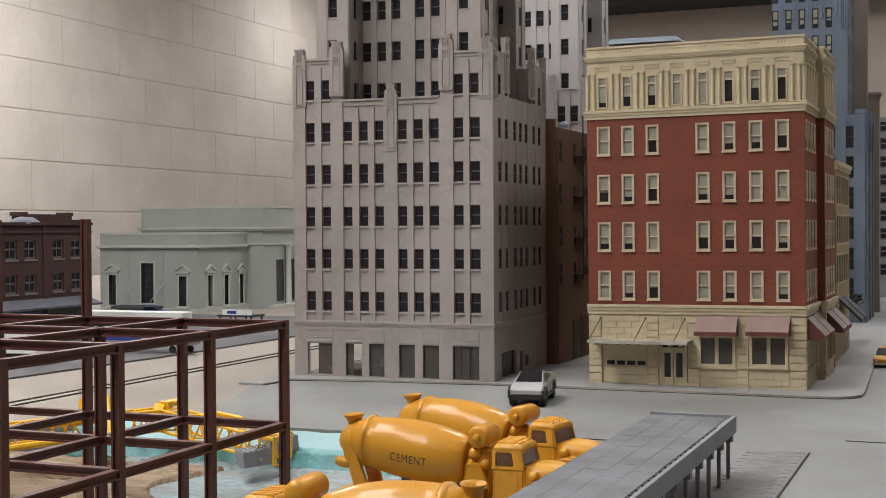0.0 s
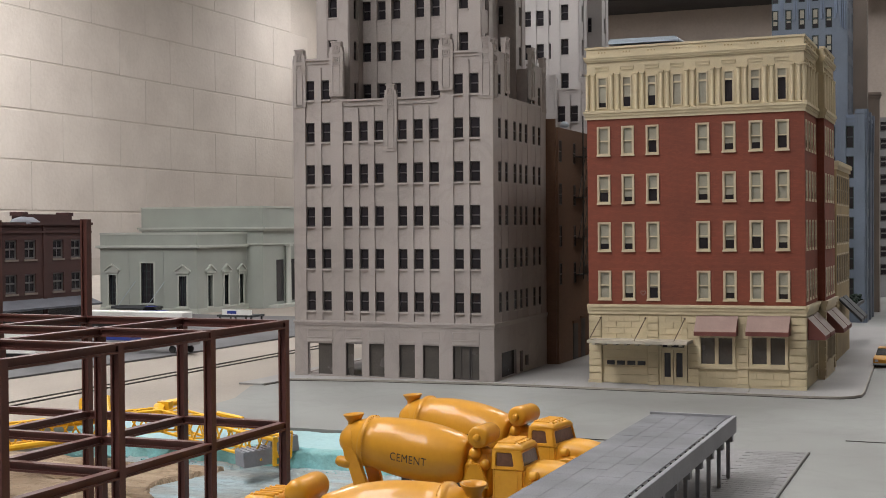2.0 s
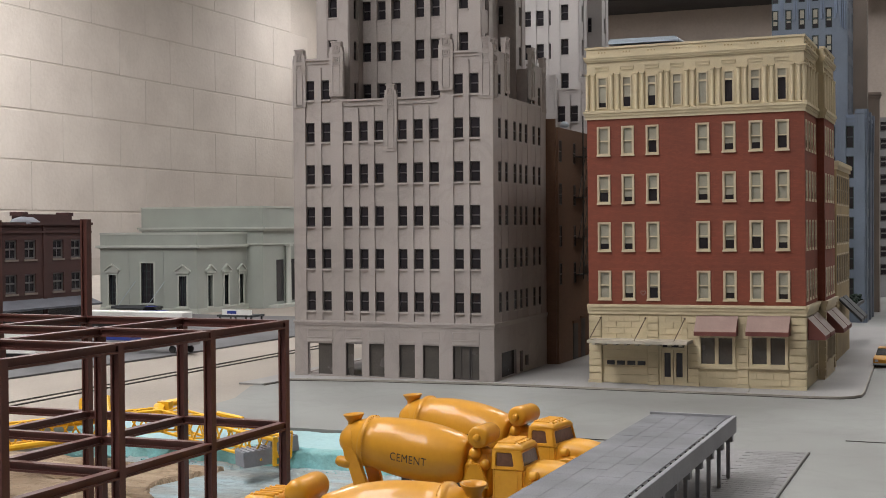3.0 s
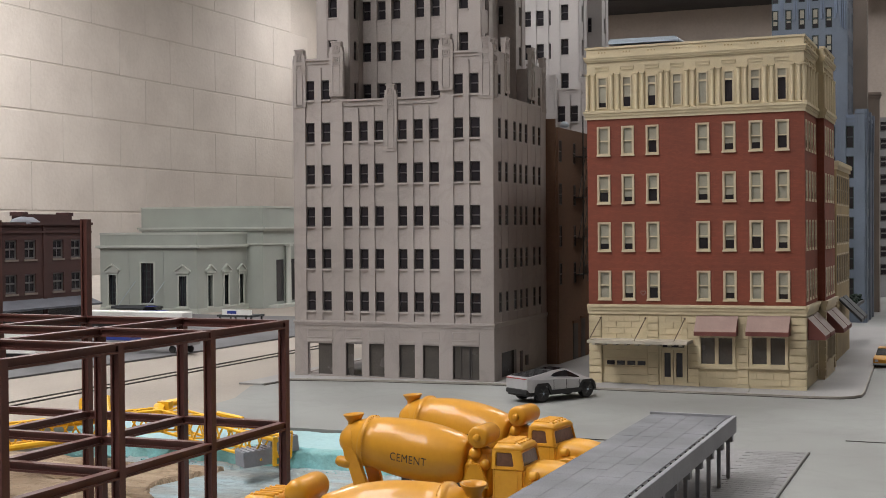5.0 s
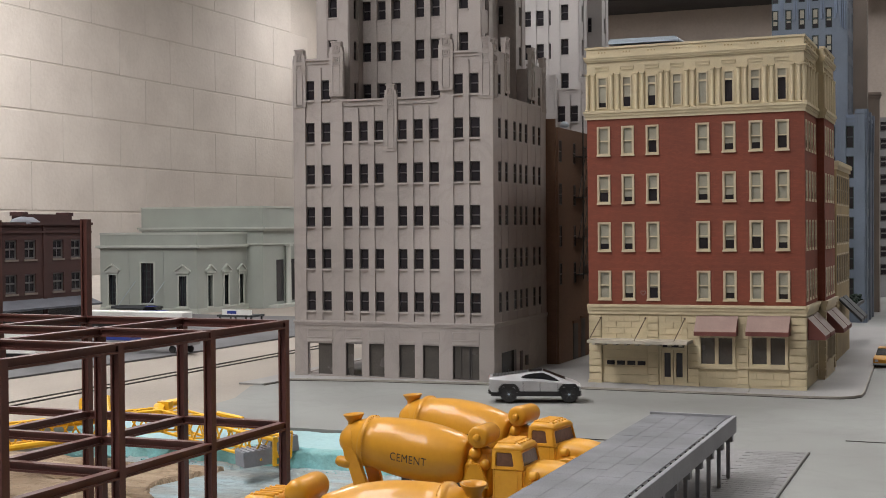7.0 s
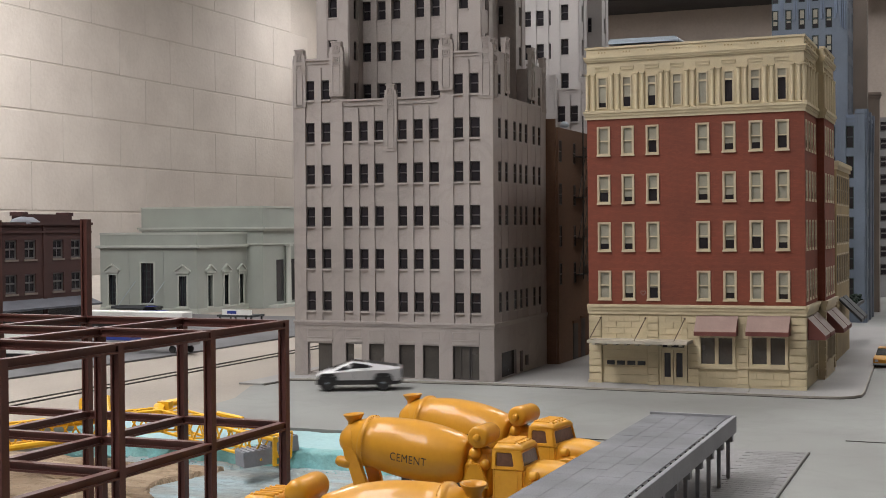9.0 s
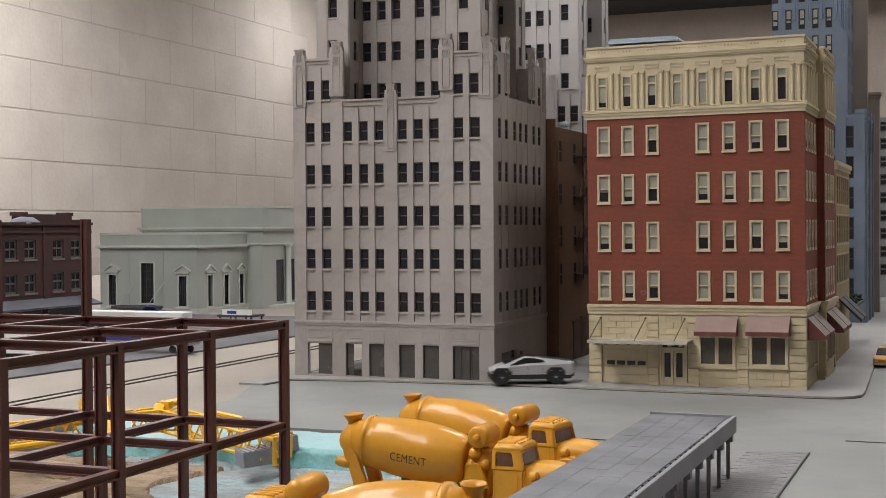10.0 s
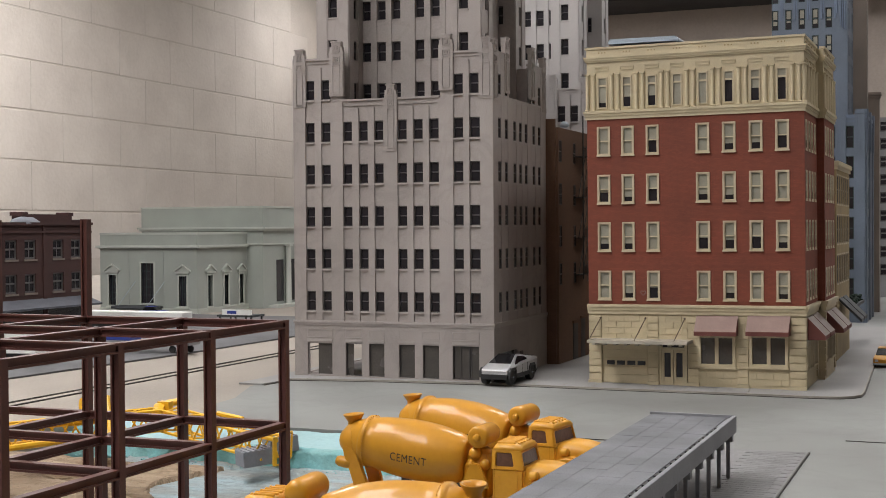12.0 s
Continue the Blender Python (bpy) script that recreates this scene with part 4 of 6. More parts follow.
        for f, mi in (((0, 3, 2, 1), 0), ((3, 5, 4, 2), 1), ((6, 7, 8, 9), 1), ((0, 10, 5, 3), 1), ((1, 2, 4, 11), 1)):
            fc = bm.faces.new([v[i] for i in f])
            fc.material_index = mi
        return part("awning", bm, [top, sidem], b, at=on(to, s0, -0.0008, z1))

    awning(front, 0.1128, 0.1545, 0.0728, 0.0150, 0.0150, AWNING, AWNING_SIDE)
    awning(front, 0.1640, 0.2055, 0.0735, 0.0150, 0.0150, AWNING, AWNING_SIDE)
    for to, w0, _ in wings:
        for i in range(2):
            s = w0 + 0.006 + 0.046 * i
            awning(to, s, s + 0.042, 0.0720, 0.0180, 0.0170, AWNING_TOP, AWNING_SIDE)
    return b


red_building()


# ---- plainer blocks behind ----
def block_building(name, m, size, material, trim, label, fcols, scols, zs, wh, frame_mat=None, cornice=True, roof=None, group=""):
    """A box-shaped model building with real openings in its front and right sides."""
    w, d, h = size
    frame_mat = frame_mat or DARK_SASH
    b = thing(name, m, label, "model building", group)
    sd = right_side(w)
    bm = bmesh.new()
    fh = [(a, c, z, z + wh) for z in zs for a, c in fcols]
    sh = [(a, c, z, z + wh) for z in zs for a, c in scols]
    facade(bm, 0, w, 0, h, fh, front, 0.0, 0.004)
    facade(bm, 0.0, d, 0, h, sh, sd, 0.0, 0.004)
    box(bm, 0, 0.0045, 0, 0.004, d, h)
    box(bm, 0.004, d - 0.004, 0, w - 0.0045, d, h)
    part("wall", bm, material, b)
    part("roof", boxed((0.004, 0.0045, h - 0.012, w - 0.0045, d - 0.004, h - 0.008)), roof or GREYBLD, b)
    if cornice:
        bm = bmesh.new()
        for to, s1 in ((front, w), (sd, d)):
            tobox(bm, to, -0.003, s1 + 0.001, -0.0032, 0.003, h - 0.004, h + 0.001)
            tobox(bm, to, -0.0015, s1, -0.0016, 0.003, h - 0.009, h - 0.004)
        part("cornice", bm, trim, b)
    bm = bmesh.new()
    for to, hs in ((front, fh), (sd, sh)):
        for a, c, z0, z1 in hs:
            tobox(bm, to, a - 0.001, c + 0.001, -0.0012 if to is front else -0.0003, 0.002, z0 - 0.002, z0)
            tobox(bm, to, a - 0.0008, c + 0.0008, -0.0008 if to is front else -0.0002, 0.002, z1, z1 + 0.0018)
    if fh or sh:
        part("window_sills", bm, trim, b)
    for to, hs in ((front, fh), (sd, sh)):
        for hh in hs:
            sash_window(b, to, *hh, 0.002 if to is front else 0.0003, frame_mat, SASH_RAIL, DARK_PANE, True, False, to is not front)
    return b


def cols(start, n, pitch, w):
    return [(start + pitch * i, start + pitch * i + w) for i in range(n)]


alley = block_building("brick_block", pose(-0.60, 1.487, 0), (0.145, 0.185, 0.282), BROWNBRICK, BROWNBRICK, "dark brown brick block in the shaded alley", cols(0.02, 3, 0.04, 0.010),
                       cols(0.004, 4, 0.0365 + 0.022, 0.011)[:3], [0.095, 0.140, 0.190, 0.241], 0.026, cornice=False)
part("chimney", boxed((0.130, -0.002, 0.0, 0.142, 0.0, 0.292)), BROWNBRICK, alley)
for y0, y1, z1 in ((0.058, 0.078, 0.046), (0.092, 0.110, 0.050)):
    door = part("alley_door", boxed((0.1440, y0, 0.002, 0.1458, y1, z1)), DARK_SASH, alley)
    part("lintel", boxed((0.1440, y0 - 0.002, z1, 0.1466, y1 + 0.002, z1 + 0.003)), BROWNBRICK, door)


def fire_escape():
    f = thing("fire_escape", pose(-0.455, 1.552, 0), "thin black iron fire escape on the brown brick wall", "fire escape")
    for z in (0.105, 0.150, 0.200, 0.250):
        bm = bmesh.new()
        box(bm, 0.0003, 0.0, z, 0.012, 0.040, z + 0.0008)
        for y in [0.004 * i for i in range(11)]:
            box(bm, 0.0114, y, z, 0.012, y + 0.0005, z + 0.012)
        box(bm, 0.0112, 0.0, z + 0.0115, 0.0122, 0.040, z + 0.0125)
        part("landing", bm, CARBLACK, f)
    for z in (0.105, 0.150, 0.200):
        bm = bmesh.new()
        for x in (0.004, 0.009):
            tube(bm, (x, 0.006, z), (x, 0.034, z + 0.048), 0.0005, 6)
        part("stair", bm, CARBLACK, f)
    for y in (0.002, 0.038):
        bm = bmesh.new()
        tube(bm, (0.0112, y, 0.10), (0.0112, y, 0.30), 0.0008, 6)
        part("post", bm, CARBLACK, f)


fire_escape()
dome = bmesh.new()
bmesh.ops.create_uvsphere(dome, u_segments=18, v_segments=10, radius=0.0058)
for v in dome.verts:
    if v.co.z < 0:
        v.co.z *= 0.35
tagged(part("roof_tank", dome, PALEMETAL, at=pose(-0.4600, 1.530, 0.2865), smooth=True), "small pale blue round tank on the brown roof", "roof tank")


def blue_tower():
    t = thing("blue_tower", pose(-0.345, 2.31, 0), "tall slate blue stepped tower model with dark windows", "model building")
    w, d, low = 0.1765, 0.17, 0.3500
    sd = right_side(w)
    bm = bmesh.new()
    fc = [(0.1446 - 0.0300 * i, 0.1574 - 0.0300 * i) for i in range(5)]
    zs = [0.2948 - 0.0514 * i for i in range(6)]
    fh = [(a, c, z, z + 0.0375) for z in zs for a, c in fc]
    facade(bm, 0, w, 0, low, fh, front, 0.0, 0.004)
    sc = cols(0.022, 5, 0.030, 0.012)
    sh = [(a, c, z, z + 0.0375) for z in zs for a, c in sc]
    facade(bm, 0, d, 0, low, sh, sd, 0.0, 0.004)
    box(bm, 0, 0.0045, 0, 0.004, d, low)
    box(bm, 0.004, d - 0.004, 0, w - 0.0045, d, low)
    part("lower_block", bm, BLUE, t)
    part("roof", boxed((0.004, 0.0045, 0.336, w - 0.0045, d - 0.004, 0.340)), BLUE, t)

    def pier(to, s, wide, top):
        """A shallow pier with a stepped head and three hanging flutes."""
        bm = bmesh.new()
        tobox(bm, to, s, s + wide, -0.0020, 0.003, 0.0, top - 0.008)
        tobox(bm, to, s - 0.0008, s + wide + 0.0008, -0.0032, 0.004, top - 0.012, top - 0.0085)
        tobox(bm, to, s, s + wide, -0.0040, 0.005, top - 0.008, top - 0.003)
        tobox(bm, to, s + 0.0015, s + wide - 0.0015, -0.0034, 0.005, top - 0.003, top)
        for k, drop in enumerate((0.066, 0.072, 0.036)):
            a = s + wide * (0.10 + 0.31 * k)
            tobox(bm, to, a, a + wide * 0.18, -0.0032, -0.0005, top - drop, top - 0.012)
        part("pier", bm, BLUE, t)

    for q in (0.1590, 0.1280, 0.0980, 0.0680, 0.0380, 0.0):
        pier(front, q, 0.0166, 0.3600 if q in (0.1590, 0.0) else 0.3535)
    for q in (0.002, 0.077, 0.150):
        pier(sd, q, 0.017, 0.3600)
    for to, s1 in ((front, w), (sd, d)):
        bm = bmesh.new()
        tobox(bm, to, 0.0, s1, -0.0014, 0.004, 0.3455, 0.3510)
        part("parapet", bm, BLUE_TRIM, t)
        bm = bmesh.new()
        tobox(bm, to, 0.0, s1, -0.0010, 0.003, 0.3385, 0.3410)
        part("string_course", bm, BLUE_TRIM, t)
    x0, x1, y0, y1, top = 0.020, 0.146, 0.018, 0.130, 0.62
    ft = lambda s, dd, z: (x0 + s, y0 + dd, z)
    rt = lambda s, dd, z: (x1 - dd, y0 + s, z)
    bm = bmesh.new()
    uc = [(0.0897 - 0.0224 * i, 0.1009 - 0.0224 * i) for i in range(5)]
    uz = [0.3635 + 0.0463 * i for i in range(5)]
    uh = [(a, c, z, z + 0.0345) for z in uz for a, c in uc if a > 0]
    facade(bm, 0, x1 - x0, 0.338, top, uh, ft, 0.0, 0.004)
    us = [(a, c, z, z + 0.0345) for z in uz for a, c in cols(0.012, 4, 0.026, 0.011)]
    facade(bm, 0, y1 - y0, 0.338, top, us, rt, 0.0, 0.004)
    box(bm, x0, y0 + 0.0045, 0.338, x0 + 0.004, y1, top)
    box(bm, x0 + 0.004, y1 - 0.004, 0.338, x1 - 0.0045, y1, top)
    part("shaft", bm, BLUE, t)
    for k in range(5):
        s = 0.1018 - 0.0224 * k
        bm = bmesh.new()
        tobox(bm, ft, s + 0.0022, s + 0.0052, -0.0024, 0.001, 0.5180, top)
        tobox(bm, ft, s + 0.0058, s + 0.0080, -0.0018, 0.001, 0.5260, top)
        part("flute", bm, BLUE_TRIM, t)
    for k in range(3):
        bm = bmesh.new()
        tobox(bm, ft, 0.1135 + 0.0036 * k, 0.1158 + 0.0036 * k, -0.0022, 0.001, 0.505 - 0.004 * k, top)
        part("flute", bm, BLUE_TRIM, t)
    for to, hs in ((front, fh), (sd, sh), (ft, uh), (rt, us)):
        for k, hh in enumerate(hs):
            win = sash_window(t, to, *hh, 0.0016, GREENISH, GREENISH, DARK_PANE, False)
            if to is ft:
                lowb = 0.0085 if k % 3 else 0.0125
                part("blind", boxed((0.0022, 0.0006, lowb, 0.0090, 0.0009, 0.0155)), SHADE, win)
                part("blind", boxed((0.0022, 0.0006, 0.0190, 0.0090, 0.0009, 0.0325)), SHADE, win)
    return t


blue_tower()
tagged(block_building("taupe_slab", pose(-0.2850, 2.50, 0), (0.105, 0.03, 0.62), TAUPE, TAUPE, "plain taupe slab tower model behind the blue tower", [], [], [], 0.02, cornice=False), category="model building")
block_building("taupe_block", pose(-0.2704, 2.60, 0), (0.105, 0.03, 0.414), TAUPE, TAUPE, "low taupe block model beside the slab tower", [], [], [], 0.02, cornice=True)
block_building("ochre_building", pose(-0.290, 1.625, 0, 0, 0, 0), (0.138, 0.175, 0.240), OCHRE, CREAM_TRIM, "ochre stone street building model with tall windows", cols(0.012, 4, 0.031, 0.014), cols(0.010, 6, 0.0275, 0.0150), [0.094, 0.142, 0.190], 0.034)
block_building("grey_ribbon_building", pose(-0.2078, 3.15, 0), (0.30, 0.16, 0.409), GREYBLD, GREYBLD, "grey office block model with ribbon windows", [(0.008 + 0.036 * i, 0.038 + 0.036 * i) for i in range(8)], [], [0.05 + 0.041 * i for i in range(9)], 0.026)


def street_awnings():
    for y, col, colside in ((1.66, BLACK_AWNING, BLACK_AWNING), (1.71, BLACK_AWNING, BLACK_AWNING)):
        bm = bmesh.new()
        prism(bm, [(0.0, 0.075), (0.0, 0.072), (0.026, 0.046), (0.026, 0.050)], 0.0, 0.042)
        tagged(part("street_awning", bm, col, at=pose(-0.152, y, 0)), "dark grey cloth awning over a shop front", "awning", "street awnings")
    bm = bmesh.new()
    rng = random.Random(8)
    for _ in range(420):
        r = rng.uniform(0.0012, 0.0028)
        bmesh.ops.create_icosphere(bm, subdivisions=1, radius=r, matrix=Matrix.Translation((-0.177 + rng.random() * 0.030, 1.82 + rng.random() * 0.13, 0.058 + rng.random() * 0.007)))
    h = tagged(part("roof_scrub", bm, HEDGE), "dark green scrub on a low canopy", "shrub", kind="stuff")
    c = thing("low_canopy", pose(-0.179, 1.81, 0), "low dark canopy beside the ochre building", "canopy")
    part("deck", boxed((0.0, 0.0, 0.054, 0.034, 0.15, 0.058)), BLACK_AWNING, c)
    part("wall_post", boxed((0.0, 0.0, 0.0018, 0.004, 0.15, 0.054)), DARK_SASH, c)


street_awnings()
bm = bmesh.new()
prism(bm, [(0, 0.002), (0.094, 0.002), (0.094, 0.0045), (0.090, 0.0085), (0.003, 0.0085), (0.0, 0.0045)], 0.0, 0.05)
vent = thing("roof_ventilator", pose(-0.452, 1.705, 0.405), "pale blue grey ventilator hood high behind the brick building", "ventilator")
part("hood", bm, PALEMETAL, vent)
part("curb", boxed((0.004, 0.004, -0.405, 0.090, 0.046, 0.0)), TAUPE, vent)


# ---- pale green bank ----
def bank():
    b = thing("stone_bank", pose(-1.4003, 2.1824, 0), "pale grey green classical bank model with pedimented windows", "model building")
    W, S, Hh = 0.228, 0.1885, 0.1575
    f = lambda s, d, z: (s - W, d, z)
    sd = lambda s, d, z: (-d, s, z)
    fh = [(W - 0.2068, W - 0.1895, 0.0146, 0.0744), (W - 0.1297, W - 0.1001, 0.0194, 0.0985), (W - 0.0418, W - 0.0243, 0.0146, 0.0735)]
    sh = [(0.0357, 0.0533, 0.0130, 0.0736), (0.0966, 0.1129, 0.0130, 0.0730), (0.1560, 0.1710, 0.0130, 0.0725)]
    bm = bmesh.new()
    facade(bm, 0, W, 0, Hh, fh, f, 0.0, 0.006)
    part("wall", bm, MINT, b)
    bm = bmesh.new()
    facade(bm, 0.0002, S, 0, Hh, sh, sd, 0.0, 0.006)
    part("wall", bm, MINT, b)
    part("wall", boxed((-W, 0.0065, 0, -W + 0.004, S, Hh)), MINT, b)
    for q in (0.0785, 0.1600):
        bm = bmesh.new()
        tobox(bm, f, W - q, W - q + 0.0015, -0.0012, 0.002, 0.0, 0.1268)
        part("pilaster_strip", bm, MINT, b)
    part("roof", boxed((-W + 0.004, 0.0065, 0.150, -0.0065, S, 0.154)), MINT, b)
    bm = bmesh.new()
    for to, s1 in ((f, W), (sd, S)):
        tobox(bm, to, -0.002, s1 + 0.002, -0.0020, 0.003, 0.1270, 0.1295)
        tobox(bm, to, -0.006, s1 + 0.006 * (to is f), -0.0075, 0.003, 0.1290, 0.1335)
        tobox(bm, to, 0.0, s1, -0.0012, 0.004, 0.1545, 0.1590)
        tobox(bm, to, 0.0, s1, -0.0025, 0.003, 0.0, 0.0100)
    part("cornice", bm, MINT_TRIM, b)
    for to, hs in ((f, fh), (sd, sh)):
        for k, (a, c, z0, z1) in enumerate(hs):
            bm = bmesh.new()
            w, h = c - a, z1 - z0
            ring(bm, front, -0.003, w + 0.003, -0.003, h + 0.003, 0.003, -0.002, 0.004)
            win = part("window", bm, MINT_TRIM, b, at=on(to, a, 0.0, z0))
            bm = bmesh.new()
            for i in range(1, 5):
                box(bm, 0.0, 0.0032, h * i / 5 - 0.0004, w, 0.0042, h * i / 5 + 0.0004)
            for i in range(1, 3):
                box(bm, w * i / 3 - 0.0004, 0.0030, 0, w * i / 3 + 0.0004, 0.0042, h)
            part("muntins", bm, GREENISH, win)
            part("pane", boxed((0, 0.0044, 0, w, 0.0052, h)), DARK_PANE, win)
            if not (to is f and k == 1):
                bm = bmesh.new()
                box(bm, -0.007, -0.0045, h + 0.005, w + 0.007, 0.001, h + 0.008)
                prism(bm, [(-0.009, h + 0.008), (w + 0.009, h + 0.008), (w / 2, h + 0.020)], -0.0012, 0.001)
                for a0, a1 in ((-0.010, w / 2), (w + 0.010, w / 2)):
                    prism(bm, [(a0, h + 0.0080), (a1, h + 0.0195), (a1, h + 0.0225), (a0, h + 0.0105)][:: 1 if a0 < a1 else -1], -0.0050, 0.001)
                part("pediment", bm, MINT_TRIM, win)
                part("sill", boxed((-0.006, -0.0040, -0.0060, w + 0.006, 0.001, -0.0030)), MINT_TRIM, win)
    can = part("entrance_canopy", boxed((-0.182, -0.030, 0.0090, -0.080, 0.0, 0.0150), bevel=0.001), BLACK_AWNING, b, "dark flat entrance canopy")
    for s in (-0.168, -0.100):
        bm = bmesh.new()
        tube(bm, (s + 0.024, 0.0, 0.062), (s, -0.026, 0.014), 0.0006, 6)
        part("rod", bm, PALEMETAL, can)
    # main hall behind
    hx0, hx1, hy1, hz = -0.2604, 0.0383, S + 0.34, 0.2115
    bm = bmesh.new()
    box(bm, hx0, S, 0.0, hx1, hy1, hz)
    hall = part("hall", bm, MINT, b)
    bm = bmesh.new()
    box(bm, hx0 - 0.007, S - 0.007, 0.1650, hx1 + 0.009, hy1, 0.1690)
    box(bm, hx0 - 0.004, S - 0.004, 0.1610, hx1 + 0.006, hy1, 0.1650)
    box(bm, hx0 - 0.001, S - 0.001, 0.2090, hx1 + 0.0015, hy1, 0.2125)
    box(bm, 0.001, S - 0.003, 0.1320, hx1 + 0.003, hy1, 0.1350)
    part("entablature", bm, MINT_TRIM, b)
    for y in (S + 0.055, S + 0.105, S + 0.155, S + 0.205):
        part("opening", boxed((hx1 - 0.002, y, 0.012, hx1 + 0.0006, y + 0.030, 0.100)), DARK_PANE, hall)
    for y in (S + 0.095, S + 0.145, S + 0.195):
        bm = bmesh.new()
        tube(bm, (hx1 + 0.007, y, 0.004), (hx1 + 0.007, y, 0.128), 0.0065, 16, 0.0055)
        box(bm, hx1 - 0.001, y - 0.008, 0.0, hx1 + 0.015, y + 0.008, 0.004)
        box(bm, hx1 - 0.001, y - 0.0075, 0.128, hx1 + 0.0145, y + 0.0075, 0.132)
        part("column", bm, MINT_TRIM, b)
    part("step", boxed((hx1, S + 0.02, 0.0, hx1 + 0.025, S + 0.24, 0.006)), MINT_TRIM, b)
    return b


bank()


def maroon_building():
    lb = thing("maroon_brick_building", pose(-1.2363, 1.33, 0, 0, 0, 90), "dark maroon brick warehouse model with grey awning", "model building")
    w, d, h = 0.303, 0.030, 0.1735
    sd = right_side(w)
    fc = [(x, x + 0.0240) for x in (0.0148, 0.0546, 0.1157, 0.1555, 0.2164, 0.2580)]
    fh = [(a, c, z, z + 0.0268) for z in (0.0760, 0.1238) for a, c in fc]
    bm = bmesh.new()
    facade(bm, 0, w, 0, h, fh, front, 0.0, 0.005)
    box(bm, w - 0.004, 0.0055, 0, w, d, h)
    box(bm, 0, 0.0055, 0, 0.004, d, h)
    for s in (0.002, 0.093, 0.194, 0.294):
        tobox(bm, front, s, s + 0.008, -0.0016, 0.001, 0.0, h)
    part("brick_wall", bm, MAROON, lb)
    bm = bmesh.new()
    box(bm, -0.002, -0.004, h - 0.002, w + 0.002, 0.006, h + 0.0022)
    box(bm, -0.001, -0.0025, h - 0.013, w + 0.001, 0.002, h - 0.010)
    part("cornice", bm, MAROON, lb)
    part("roof", boxed((0.004, 0.006, h - 0.010, w - 0.004, d, h - 0.006)), GREYBLD, lb)
    for a, c, z0, z1 in fh:
        win = sash_window(lb, front, a, c, z0, z1, 0.002, SASH_RAIL, SASH_RAIL, DARK_PANE)
        part("sill", boxed((-0.0015, -0.0035, -0.0030, c - a + 0.0015, 0.0, -0.0002)), TAUPE, win)
    bm = bmesh.new()
    prism_pts = [(-0.0, 0.0668), (-0.0, 0.0645), (-0.030, 0.0535), (-0.030, 0.0562)]
    a = [bm.verts.new((-0.002, y, z)) for y, z in prism_pts]
    c = [bm.verts.new((w - 0.012, y, z)) for y, z in prism_pts]
    for i in range(4):
        bm.faces.new((a[i], a[(i + 1) % 4], c[(i + 1) % 4], c[i]))
    bm.faces.new(a[::-1])
    bm.faces.new(c)
    part("awning", bm, SLATE, lb, "slate grey pent awning")
    part("shop_front", boxed((0.012, -0.0006, 0.004, w - 0.012, 0.001, 0.058)), DARK_PANE, lb)
    bm = bmesh.new()
    box(bm, 0.163, 0.0075, h - 0.006, 0.270, 0.0285, h + 0.0140)
    for x in (0.163, 0.264):
        box(bm, x - 0.003, 0.0070, h + 0.0115, x + 0.009, 0.0295, h + 0.0170)
    part("roof_house", bm, MAROON, lb)
    bm = bmesh.new()
    lathe(bm, [(-0.030, 0.001), (-0.027, 0.006), (-0.010, 0.0095), (0.012, 0.0085), (0.030, 0.0015)], 14)
    for v in bm.verts:
        v.co.z = max(v.co.z, -0.003)
    part("roof_cover", bm, WEIGHT, lb, "crumpled blue grey cover", at=pose(0.166, 0.005, h + 0.001), smooth=True)
    part("corner_post", boxed((0.2740, 0.010, h - 0.006, 0.302, 0.022, h + 0.0065)), MAROON, lb)


maroon_building()


# ---- steel frame of a building under construction ----
def steel_frame():
    f = thing("steel_frame", pose(-0.410, 0.739, PIT_Z), "oxide brown plastic girder frame of an unfinished building", "girder frame")
    bx, by, st = -0.0765, -0.0880, 0.0650
    nx, ny = 4, 4
    q = 0.0026

    def girder(bm, m, length):
        """An I-section along local X, in one piece."""
        w, f, e = q, q * 0.55, q * 0.5
        o = [(-w, -w), (w, -w), (w, -f), (e, -f), (e, f), (w, f), (w, w), (-w, w), (-w, f), (-e, f), (-e, -f), (-w, -f)]
        a = [bm.verts.new((0, y, z)) for y, z in o]
        b = [bm.verts.new((length, y, z)) for y, z in o]
        bm.faces.new(a[::-1])
        bm.faces.new(b)
        for i in range(12):
            bm.faces.new((a[i], a[(i + 1) % 12], b[(i + 1) % 12], b[i]))
        bmesh.ops.transform(bm, matrix=m, verts=a + b)

    def make(name, length, m):
        bm = bmesh.new()
        girder(bm, m, length)
        return mesh_of(name, bm, OXIDE)

    post = make("post", 2 * st + 0.0002, Matrix.Rotation(-math.pi / 2, 4, "Y"))
    beam_x = make("beam", -bx - 2 * q, Matrix.Identity(4))
    beam_y = make("beam", -by - 2 * q, Matrix.Rotation(math.pi / 2, 4, "Z"))
    tall = make("post", 3 * st + 0.001, Matrix.Rotation(-math.pi / 2, 4, "Y"))
    plate = mesh_of("base_plate", boxed((-0.006, -0.006, 0, 0.006, 0.006, 0.0015)), OXIDE)
    for i in range(nx):
        for j in range(ny):
            x, y = bx * i, by * j
            p = part("post", tall if j == 0 and i > 1 else post, None, f, at=pose(x, y, 0.0))
            part("base_plate", plate, None, p)
            for k in (1, 2):
                z = st * k - q
                if i < nx - 1:
                    part("beam", beam_x, None, f, at=pose(x + bx + q, y, z))
                if j < ny - 1:
                    part("beam", beam_y, None, f, at=pose(x, y + by + q, z))
    return f


steel_frame()


